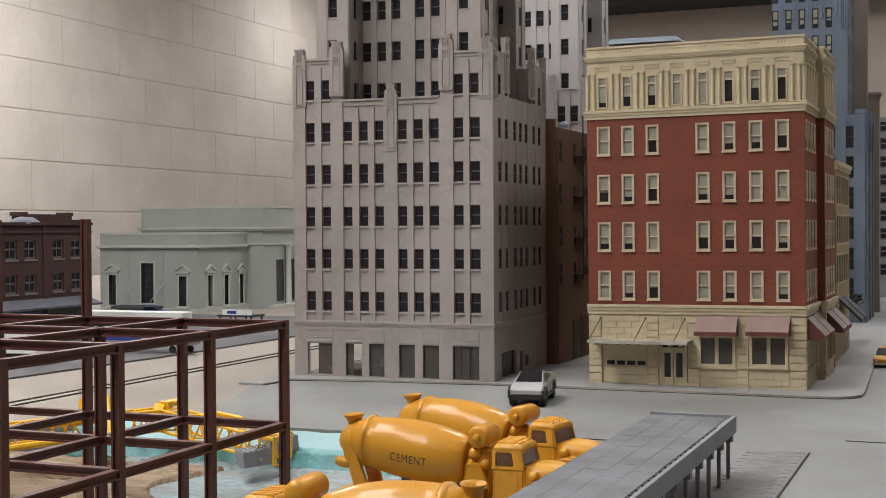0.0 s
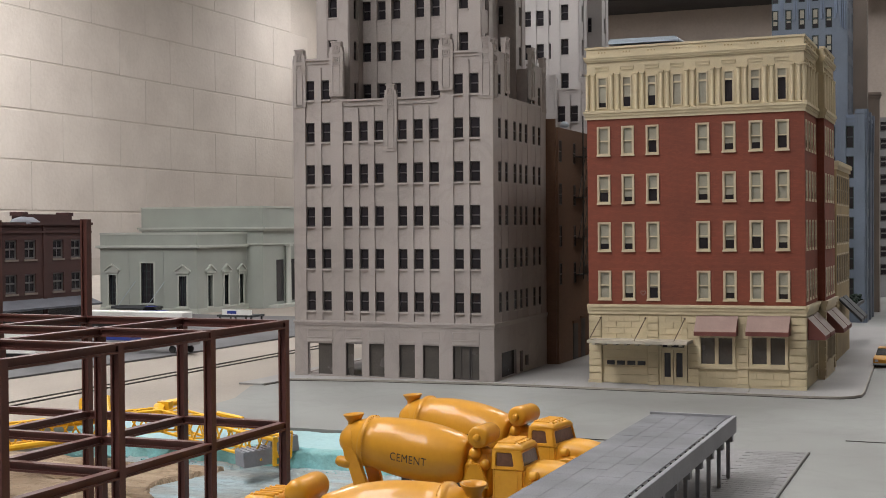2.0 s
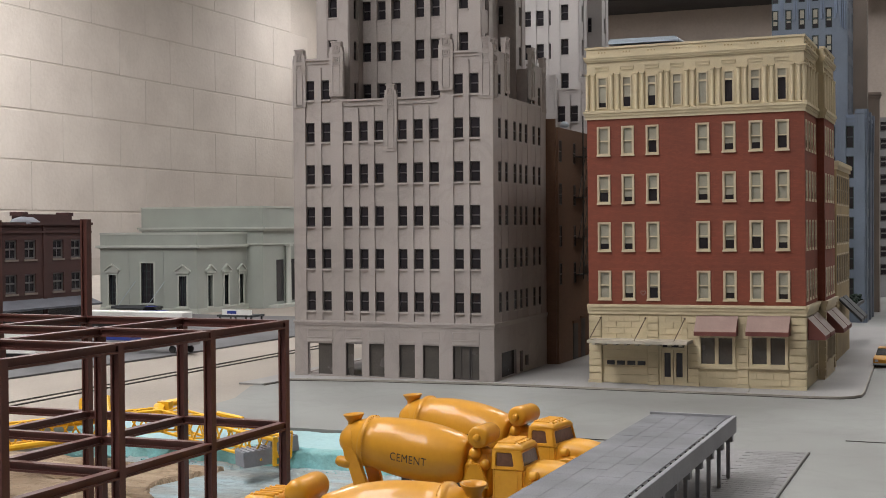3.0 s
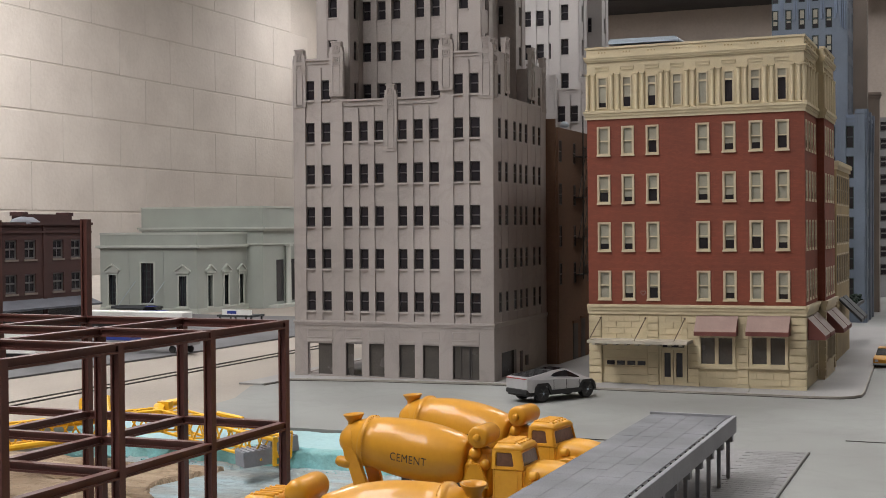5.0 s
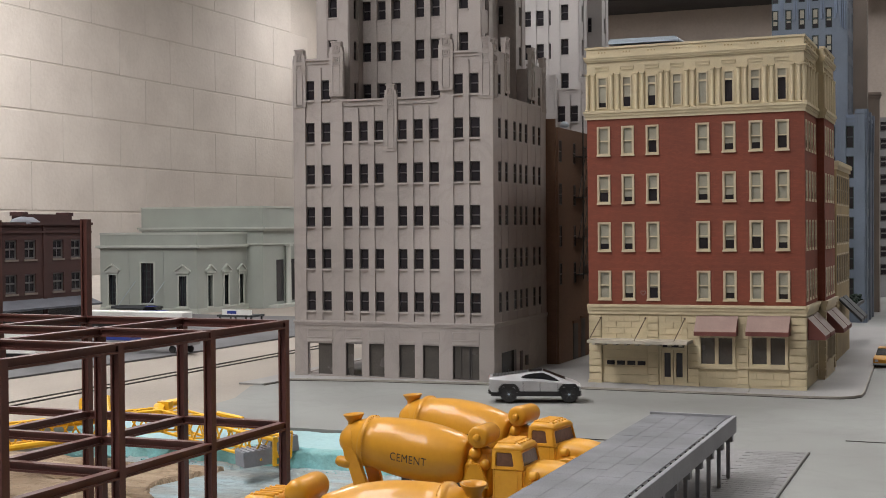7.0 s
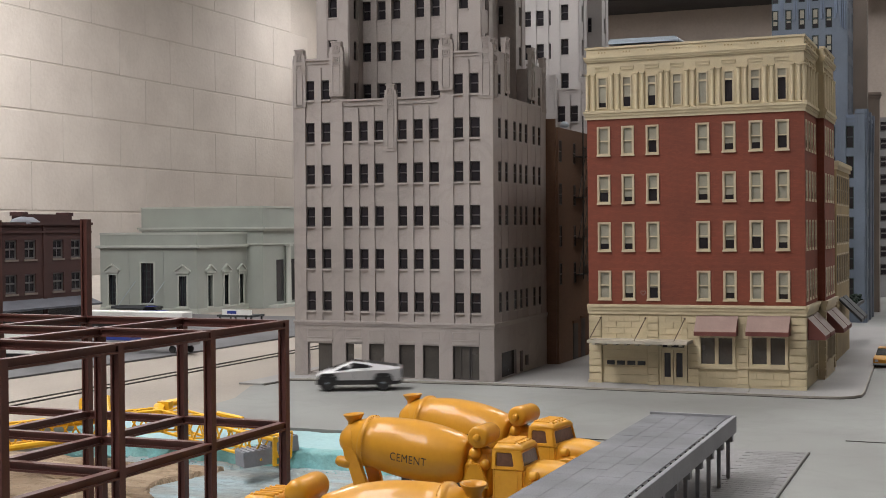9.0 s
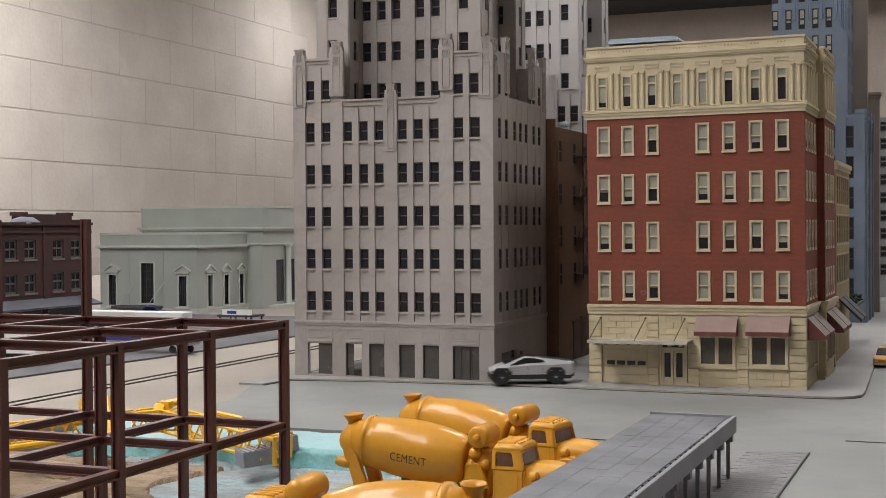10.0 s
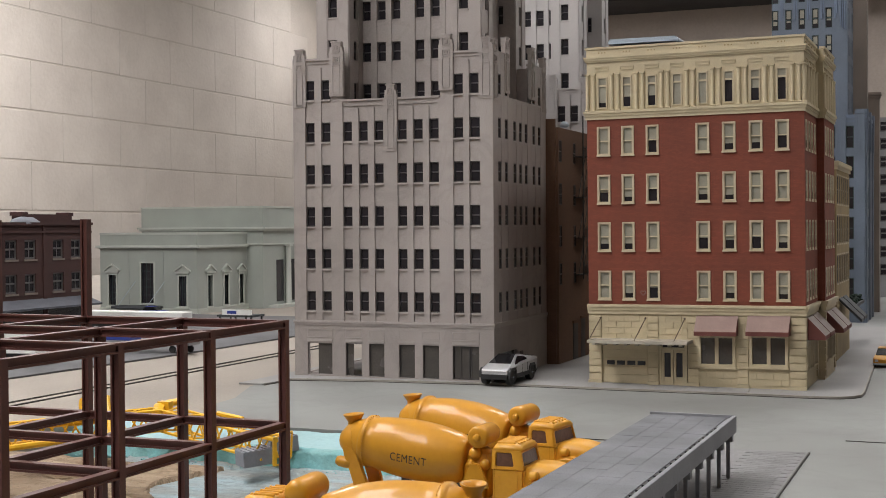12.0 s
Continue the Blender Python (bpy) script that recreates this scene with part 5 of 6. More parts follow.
# ---- loading dock and brick sheet ----
def dock():
    x0, x1, y0, y1, z = -0.1975, -0.1435, 0.30, 0.853, 0.040
    d = thing("loading_dock", pose(0, 0, 0), "long weathered grey concrete loading dock model on legs", "loading dock")
    deck = part("deck", boxed((x0, y0, z - 0.0075, x1, y1, z - 0.0006)), DOCKEDGE, d)
    rng = random.Random(2)
    nx, step = 4, 0.0185
    me = mesh_of("slab_panel", boxed((0.00008, 0.00008, 0, (x1 - x0 - 0.004) / nx - 0.00008, step - 0.00008, 0.0012), bevel=0.00006), DOCK)
    n = int((y1 - y0 - 0.006) / step)
    for j in range(n):
        for i in range(nx):
            part("slab_panel", me, None, deck, at=pose(x0 + (x1 - x0 - 0.004) / nx * i, y1 - 0.003 - (j + 1) * step, z - 0.0012 + rng.uniform(-0.00008, 0.00008)))
    part("end_kerb", boxed((x0 - 0.0005, y1 - 0.0022, z - 0.0075, x1 + 0.0002, y1 + 0.0005, z + 0.0014)), DOCKEDGE, d)
    part("side_beam", boxed((x1 - 0.0012, y0, z - 0.0098, x1 + 0.0014, y1 + 0.0006, z + 0.0010), bevel=0.0003), DOCKEDGE, d)
    part("side_beam", boxed((x0 - 0.0004, y0, z - 0.0120, x0 + 0.0016, y1, z - 0.0014)), DOCKEDGE, d)
    leg = bmesh.new()
    box(leg, -0.0011, -0.0011, 0.0, 0.0011, 0.0011, z - 0.0075)
    box(leg, -0.0028, -0.0028, z - 0.0160, 0.0028, 0.0028, z - 0.0075)
    leg = mesh_of("leg", leg, DOCKEDGE)
    # black blocks stand for the dark gaps along the dock's edge
    clip = mesh_of("bumper_block", boxed((-0.0018, -0.0034, 0, -0.0002, 0.0034, 0.0026)), CARBLACK)
    y = y1 - 0.004
    while y > y0 + 0.01:
        part("leg", leg, None, d, at=pose(x1 - 0.0032, y, 0.0008))
        part("leg", leg, None, d, at=pose(x0 + 0.0032, y, 0.0008))
        y -= 0.0335
    y = y1 - 0.052
    while y > y0 + 0.01:
        part("bumper_block", clip, None, d, at=pose(x1 - 0.0010, y, z - 0.0018))
        y -= 0.0125
    # embossed brick sheet under it
    s = tagged(part("brick_sheet", boxed((-0.205, 0.60, 0.0, -0.1095, 0.966, 0.0008)), PAVER), "grey embossed brick sheet beside the dock", "paving", kind="structure")
    pv = mesh_of("brick", boxed((0, 0, 0, 0.0114, 0.0064, 0.00022)), PAVER)
    nrow = 0
    yy = 0.9585
    while yy > 0.74:
        xx = -0.1465 - (0.0058 if nrow % 2 else 0)
        while xx < -0.1215:
            part("brick", pv, None, s, at=pose(xx, yy, 0.0008))
            xx += 0.0117
        yy -= 0.0067
        nrow += 1
    part("edge_strip", boxed((-0.1099, 0.60, 0.0, -0.1089, 0.966, 0.0013)), RAIL, s)


dock()


# ---- toy cement mixers ----
def loft(bm, sections):
    """Join (x, [(y, z), ...]) outlines into one skin with closed ends."""
    rows = [[bm.verts.new((x, y, z)) for y, z in o] for x, o in sections]
    n = len(rows[0])
    for a, b in zip(rows, rows[1:]):
        for i in range(n):
            bm.faces.new((a[i], a[(i + 1) % n], b[(i + 1) % n], b[i]))
    bm.faces.new(rows[0][::-1])
    bm.faces.new(rows[-1])


def lettering(text, size):
    """Built-in font as a flat mesh."""
    cu = bpy.data.curves.new("print", "FONT")
    cu.body, cu.size, cu.align_x, cu.align_y = text, size, "CENTER", "CENTER"
    cu.space_character = 1.10
    ob = bpy.data.objects.new("print", cu)
    scene.collection.objects.link(ob)
    me = bpy.data.meshes.new_from_object(ob.evaluated_get(bpy.context.evaluated_depsgraph_get()))
    bpy.data.objects.remove(ob)
    return me


def cement_truck():
    """Runs along +X, rear at x = 0, wheels on z = 0."""
    t = thing("cement_truck", Matrix.Identity(4), "glossy yellow toy cement mixer truck with smoked windows", "toy truck", "toy cement trucks")
    drum_m = Matrix.Translation((0.0085, 0, 0.0494)) @ Matrix.Rotation(radians(7.0), 4, "Y")
    prof = [(0.0005, 0.0080), (0.002, 0.0106), (0.0085, 0.0126), (0.0096, 0.0136), (0.0102, 0.0146), (0.0118, 0.0149), (0.0132, 0.0144), (0.0142, 0.0138), (0.020, 0.0150), (0.028, 0.0160), (0.036, 0.0166), (0.044, 0.0167), (0.052, 0.0162), (0.060, 0.0150), (0.066, 0.0137), (0.0705, 0.0124), (0.0718, 0.0112), (0.0722, 0.0070)]
    bm = bmesh.new()
    lathe(bm, prof, 48, drum_m)
    drum = part("drum", bm, YELLOW, t, smooth=True)
    # fine beads along the drum's ring
    bm = bmesh.new()
    for i in range(44):
        a = 2 * math.pi * i / 44
        p = drum_m @ Vector((0.0128, 0.0147 * math.cos(a), 0.0147 * math.sin(a)))
        bmesh.ops.create_icosphere(bm, subdivisions=1, radius=0.00042, matrix=Matrix.Translation(p))
    part("ring_studs", bm, YELLOW, drum)
    # flared charging hopper, leaning back over the rear cowl
    bm = bmesh.new()
    hop = Matrix.Translation((0.0100, 0, 0.0545)) @ Matrix.Rotation(radians(-93), 4, "Y") @ Matrix.Diagonal((1, 1.25, 1.0, 1))
    lathe(bm, [(-0.004, 0.0052), (0.001, 0.0036), (0.0042, 0.0034), (0.0064, 0.0046), (0.0078, 0.0056), (0.0085, 0.0057), (0.0083, 0.0050), (0.0062, 0.0038), (0.0030, 0.0024)], 26, hop, cap=False)
    part("hopper", bm, YELLOW, t, smooth=True)
    # rear cowl: a faceted collar that hangs behind the drum
    bm = bmesh.new()
    sec = []
    for x, w, z0, z1 in ((0.0040, 0.0070, 0.0440, 0.0520), (0.0048, 0.0092, 0.0425, 0.0548), (0.0080, 0.0108, 0.0380, 0.0580), (0.0120, 0.0116, 0.0370, 0.0592), (0.0160, 0.0118, 0.0370, 0.0596)):
        zm = (z0 + z1) / 2
        sec.append((x, [(w * math.cos(k * math.pi / 10), zm + (z1 - z0) / 2 * math.sin(k * math.pi / 10)) for k in range(20)]))
    loft(bm, sec)
    part("rear_cowl", bm, YELLOW, t, smooth=True)
    for z, y in ((0.0385, -0.0090), (0.0385, 0.0090)):
        bm = bmesh.new()
        lathe(bm, [(-0.0042, 0.0010), (-0.0038, 0.0024), (-0.0020, 0.0031), (0.0020, 0.0031), (0.0050, 0.0026), (0.0056, 0.0010)], 16)
        part("knob", bm, YELLOW, t, at=pose(0.0070, y, z - 0.0016, 0, 12, 0), smooth=True)
    for y in (-0.0112, 0.0078):
        bm = bmesh.new()
        prism(bm, [(0.0150, 0.018), (0.0235, 0.018), (0.0222, 0.0270), (0.0190, 0.0340), (0.0170, 0.0410), (0.0130, 0.0470), (0.0075, 0.0460), (0.0085, 0.0400), (0.0125, 0.0330), (0.0142, 0.0260)], y, y + 0.0034)
        bmesh.ops.bevel(bm, geom=bm.edges[:], offset=0.0006, segments=2, affect="EDGES")
        part("rear_stand", bm, YELLOW, t)
    # drive housing between drum and cab
    bm = bmesh.new()
    loft(bm, [(0.0780, [(-0.0105, 0.020), (0.0105, 0.020), (0.0085, 0.040), (-0.0085, 0.040)]), (0.0850, [(-0.0110, 0.020), (0.0110, 0.020), (0.0075, 0.050), (-0.0075, 0.050)]), (0.0940, [(-0.0100, 0.020), (0.0100, 0.020), (0.0060, 0.046), (-0.0060, 0.046)])])
    bmesh.ops.bevel(bm, geom=bm.edges[:], offset=0.0022, segments=3, affect="EDGES")
    part("front_stand", bm, YELLOW, t, smooth=True)
    for y, x, z, r in ((-0.0070, 0.0860, 0.0460, 0.0036), (-0.0066, 0.0915, 0.0400, 0.0032), (-0.0080, 0.0840, 0.0400, 0.0026)):
        bm = bmesh.new()
        bmesh.ops.create_uvsphere(bm, u_segments=14, v_segments=9, radius=r)
        part("housing_lobe", bm, YELLOW, t, at=pose(x, y, z), smooth=True)
    bm = bmesh.new()
    lathe(bm, [(-0.0128, 0.0030), (-0.0126, 0.0048), (-0.0116, 0.0058), (-0.0090, 0.0061), (0.0080, 0.0058), (0.0110, 0.0048), (0.0122, 0.0028)], 28, Matrix.Translation((0.0888, 0.0010, 0.0552)) @ Matrix.Rotation(radians(90), 4, "Z"))
    tank = part("water_tank", bm, YELLOW, t, smooth=True)
    bm = bmesh.new()
    lathe(bm, [(-0.0012, 0.0008), (-0.0010, 0.0019), (0.0010, 0.0022)], 16, Matrix.Translation((0.0888, -0.0124, 0.0552)) @ Matrix.Rotation(radians(90), 4, "Z"))
    part("tank_cap", bm, YELLOW, tank, smooth=True)
    bm = bmesh.new()
    prism(bm, [(0.0806, 0.0285), (0.0965, 0.0285), (0.0955, 0.0322), (0.0905, 0.0415), (0.0862, 0.0420), (0.0812, 0.0302)], -0.0152, -0.0122)
    bmesh.ops.bevel(bm, geom=bm.edges[:], offset=0.0005, segments=2, affect="EDGES")
    part("splash_panel", bm, YELLOW, t)
    # chassis
    bm = bmesh.new()
    box(bm, 0.006, -0.0125, 0.0155, 0.1270, 0.0125, 0.0225)
    bmesh.ops.bevel(bm, geom=bm.edges[:], offset=0.0006, segments=1, affect="EDGES")
    part("chassis", bm, CABYELLOW, t)
    for x in (0.012, 0.040, 0.070):
        part("running_board", boxed((x, -0.0165, 0.0185, x + 0.020, 0.0165, 0.0222), bevel=0.0006), CABYELLOW, t)
    # moulded cab: lower body and a roof carried by pillars round real openings
    hw = 0.0150
    bm = bmesh.new()
    box(bm, 0.0985, -hw, 0.018, 0.1165, hw, 0.0402)
    bmesh.ops.bevel(bm, geom=bm.edges[:], offset=0.0011, segments=3, affect="EDGES")
    cab = part("cab", bm, CABYELLOW, t)

    def taper(mesh):
        """Lean the upper cab inwards and its windscreen back."""
        for v in mesh.verts:
            k = (v.co.z - 0.0395) / 0.0125
            v.co.y *= 1 - 0.11 * k
            if v.co.x > 0.1085:
                v.co.x -= 0.0026 * k
        return mesh

    def hoop(mesh, to, s0, s1, z0, z1, side, d0, d1):
        """A rounded window surround."""
        ring(mesh, to, s0, s1, z0, z1, side, d0, d1)
        bmesh.ops.recalc_face_normals(mesh, faces=mesh.faces[:])

    near, far = (lambda s, d, z: (s, -hw + d, z)), (lambda s, d, z: (s, hw - d, z))
    for to in (near, far):
        bm = bmesh.new()
        hoop(bm, to, 0.0988, 0.1126, 0.0395, 0.0500, 0.0017, 0.0, 0.0016)
        bmesh.ops.bevel(bm, geom=bm.edges[:], offset=0.0004, segments=2, affect="EDGES")
        sw = part("window_frame", taper(bm), CABYELLOW, cab)
        bm = bmesh.new()
        tobox(bm, to, 0.1001, 0.1113, 0.0008, 0.0012, 0.0408, 0.0487)
        part("side_window", taper(bm), SMOKE, sw)
        bm = bmesh.new()
        tobox(bm, to, 0.1116, 0.1163, 0.0, 0.0022, 0.0395, 0.0500)
        bmesh.ops.bevel(bm, geom=bm.edges[:], offset=0.0005, segments=2, affect="EDGES")
        part("pillar", taper(bm), CABYELLOW, cab)
        # door seam and handle
        bm = bmesh.new()
        ring(bm, to, 0.0996, 0.1128, 0.0215, 0.0398, 0.0003, -0.0002, 0.0004)
        part("door_seam", bm, YELLOW, cab)
        bm = bmesh.new()
        tobox(bm, to, 0.1004, 0.1026, -0.0007, 0.0004, 0.0352, 0.0360)
        part("door_handle", bm, CABYELLOW, cab)
    scr = lambda s, d, z: (0.1165 - d, s, z)
    bm = bmesh.new()
    hoop(bm, scr, -hw, hw, 0.0395, 0.0500, 0.0018, 0.0, 0.0016)
    bmesh.ops.bevel(bm, geom=bm.edges[:], offset=0.0004, segments=2, affect="EDGES")
    sf = part("window_frame", taper(bm), CABYELLOW, cab)
    bm = bmesh.new()
    tobox(bm, scr, -hw + 0.0015, hw - 0.0015, 0.0007, 0.0011, 0.0410, 0.0484)
    part("windshield", taper(bm), SMOKE, sf)
    bm = bmesh.new()
    box(bm, 0.0982, -hw * 0.99, 0.0395, 0.0995, hw * 0.99, 0.0500)
    part("back_panel", taper(bm), CABYELLOW, cab)
    part("seat_bench", boxed((0.1000, -0.0115, 0.0395, 0.1050, 0.0115, 0.0450), bevel=0.001), SHADE, cab, "pale seat bench inside the cab")
    bm = bmesh.new()
    sec = []
    for x, w, z0, z1 in ((0.0984, 0.0128, 0.0494, 0.0512), (0.0996, 0.0136, 0.0490, 0.0526), (0.1040, 0.0137, 0.0490, 0.0532), (0.1095, 0.0136, 0.0490, 0.0531), (0.1138, 0.0134, 0.0490, 0.0522), (0.1150, 0.0126, 0.0494, 0.0508)):
        sec.append((x, [(-w, z0), (w, z0), (w, (z0 + z1) / 2), (w * 0.90, z1 - 0.0006), (w * 0.7, z1), (-w * 0.7, z1), (-w * 0.90, z1 - 0.0006), (-w, (z0 + z1) / 2)]))
    loft(bm, sec)
    part("cab_roof", bm, CABYELLOW, cab, smooth=True)
    rib = boxed((-0.0052, -0.0007, -0.0006, 0.0052, 0.0007, 0.0008), bevel=0.0005, seg=2)
    rib = mesh_of("roof_rib", rib, CABYELLOW)
    for y in (-0.0096, -0.0058, -0.0019, 0.0019, 0.0058, 0.0096):
        part("roof_rib", rib, None, cab, at=pose(0.1050, y, 0.0530))
    for y in (-0.0085, -0.0045, 0.0, 0.0045, 0.0085):
        bm = bmesh.new()
        bmesh.ops.create_icosphere(bm, subdivisions=2, radius=0.0008)
        part("roof_lamp", bm, CABYELLOW, cab, at=pose(0.1118, y, 0.0527), smooth=True)
    # rounded bonnet with mudguards
    bm = bmesh.new()
    sec = []
    for x, w, z in ((0.1150, 0.0136, 0.0412), (0.1210, 0.0134, 0.0424), (0.1290, 0.0126, 0.0422), (0.1360, 0.0112, 0.0410), (0.1405, 0.0098, 0.0386), (0.1425, 0.0086, 0.0345)):
        sec.append((x, [(-w, 0.018), (w, 0.018), (w, z - 0.0070), (w * 0.95, z - 0.0035), (w * 0.82, z - 0.0013), (w * 0.5, z), (-w * 0.5, z), (-w * 0.82, z - 0.0013), (-w * 0.95, z - 0.0035), (-w, z - 0.0070)]))
    loft(bm, sec)
    bon = part("bonnet", bm, CABYELLOW, t, smooth=True)
    part("grille", boxed((0.1420, -0.0080, 0.0200, 0.1432, 0.0080, 0.0340), bevel=0.0004), CARBLACK, bon)
    for y in (-0.0146, 0.0146):
        bm = bmesh.new()
        lathe(bm, [(-0.0026, 0.0008), (-0.0023, 0.0020), (-0.001, 0.0026), (0.0012, 0.0026), (0.0024, 0.0020), (0.0027, 0.0008)], 18)
        part("air_filter", bm, CABYELLOW, bon, at=pose(0.1218, y, 0.0372, 0, 0, 0), smooth=True)
    for y0, y1 in ((-0.0192, -0.0110), (0.0110, 0.0192)):
        bm = bmesh.new()
        arc = [(0.1262 + 0.0148 * math.cos(math.radians(a)), 0.0200 + 0.0150 * math.sin(math.radians(a))) for a in range(-5, 186, 10)]
        inn = [(0.1262 + 0.0118 * math.cos(math.radians(a)), 0.0190 + 0.0118 * math.sin(math.radians(a))) for a in range(185, -6, -10)]
        prism(bm, arc + inn, y0, y1)
        bmesh.ops.bevel(bm, geom=[e for e in bm.edges if abs(e.verts[0].co.y - e.verts[1].co.y) < 1e-6 and max(abs(v.co.y) for v in e.verts) > 0.019], offset=0.0012, segments=3, affect="EDGES")
        part("mudguard", bm, CABYELLOW, t)
        bm = bmesh.new()
        lathe(bm, [(-0.001, 0.0010), (0.0, 0.0020), (0.0016, 0.0018), (0.0020, 0.0008)], 14, Matrix.Translation((0.1395, (y0 + y1) / 2, 0.0300)))
        part("headlight", bm, WHITELIGHT, t, smooth=True)
    part("bumper", boxed((0.1415, -0.0175, 0.0110, 0.1450, 0.0175, 0.0175), bevel=0.0008), CABYELLOW, t)
    wheel = bmesh.new()
    lathe(wheel, [(-0.0035, 0.0060), (-0.0037, 0.0095), (-0.0030, 0.0106), (-0.002, 0.0108), (0.002, 0.0108), (0.0030, 0.0106), (0.0037, 0.0095), (0.0035, 0.0060)], 28, Matrix.Rotation(math.pi / 2, 4, "Z"))
    wheel = mesh_of("tyre", wheel, RUBBER)
    hub = bmesh.new()
    lathe(hub, [(-0.0040, 0.0010), (-0.0038, 0.0026), (-0.0030, 0.0030), (-0.0026, 0.0052), (-0.0034, 0.0060), (0.0034, 0.0060), (0.0026, 0.0052), (0.0030, 0.0030), (0.0038, 0.0026), (0.0040, 0.0010)], 20, Matrix.Rotation(math.pi / 2, 4, "Z"))
    hub = mesh_of("rim", hub, PALEMETAL)
    for x in (0.0220, 0.0470, 0.1262):
        for y in (-0.0145, 0.0145):
            w = part("wheel", wheel, None, t, at=pose(x, y, 0.0108))
            part("rim", hub, None, w)
    # printed word wrapped on the drum's side
    for side in (-1, 1):
        me = lettering("CEMENT", 0.0066)
        me.name = "print"
        for v in me.vertices:
            q = v.co.x * side * -1 if side > 0 else v.co.x
            x = 0.0420 + q * 0.80
            r = float(np.interp(x, [p[0] for p in prof], [p[1] for p in prof])) + 0.00014
            a = math.radians(-9) + v.co.y / r
            v.co = drum_m @ Vector((x, side * r * math.cos(a), r * math.sin(a)))
        me.materials.clear()
        me.materials.append(BLACKPRINT)
        part("print", me, None, drum, "black printed word")
    # the toy is about 150 mm long
    size = 1.11
    for ob in t.children_recursive:
        ob.location *= size
    for me in {ob.data for ob in t.children_recursive}:
        me.transform(Matrix.Scale(size, 4))
    return t


truck = cement_truck()
truck.matrix_basis = pose(-0.3741, 0.7451, PIT_Z + 0.0015)
rear_truck = copy_thing(truck, pose(-0.3776, 0.8487, PIT_Z + 0.0015, 0, 0, -8.0))
near_truck = copy_thing(truck, pose(-0.2065, 0.5720, PIT_Z - 0.001, 0, 0, 180.0))


# ---- fallen tower crane ----
def lattice(bm, a, b, w, r=0.0011, bay=None, up=(0, 0, 1)):
    a, b = Vector(a), Vector(b)
    d = (b - a).normalized()
    sx = d.cross(Vector(up)).normalized() * w / 2
    sz = sx.cross(d).normalized() * w / 2
    corners = [sx + sz, sx - sz, -sx - sz, -sx + sz]
    n = max(2, round((b - a).length / (bay or w * 1.05)))
    for c in corners:
        tube(bm, a + c, b + c, r, 6)
    for i in range(n):
        p, q = a + (b - a) * (i / n), a + (b - a) * ((i + 1) / n)
        m = (p + q) / 2
        for k in range(4):
            c0, c1 = corners[k], corners[(k + 1) % 4]
            tube(bm, p + c0, m + c1, r * 0.65, 5)
            tube(bm, m + c1, q + c0, r * 0.65, 5)


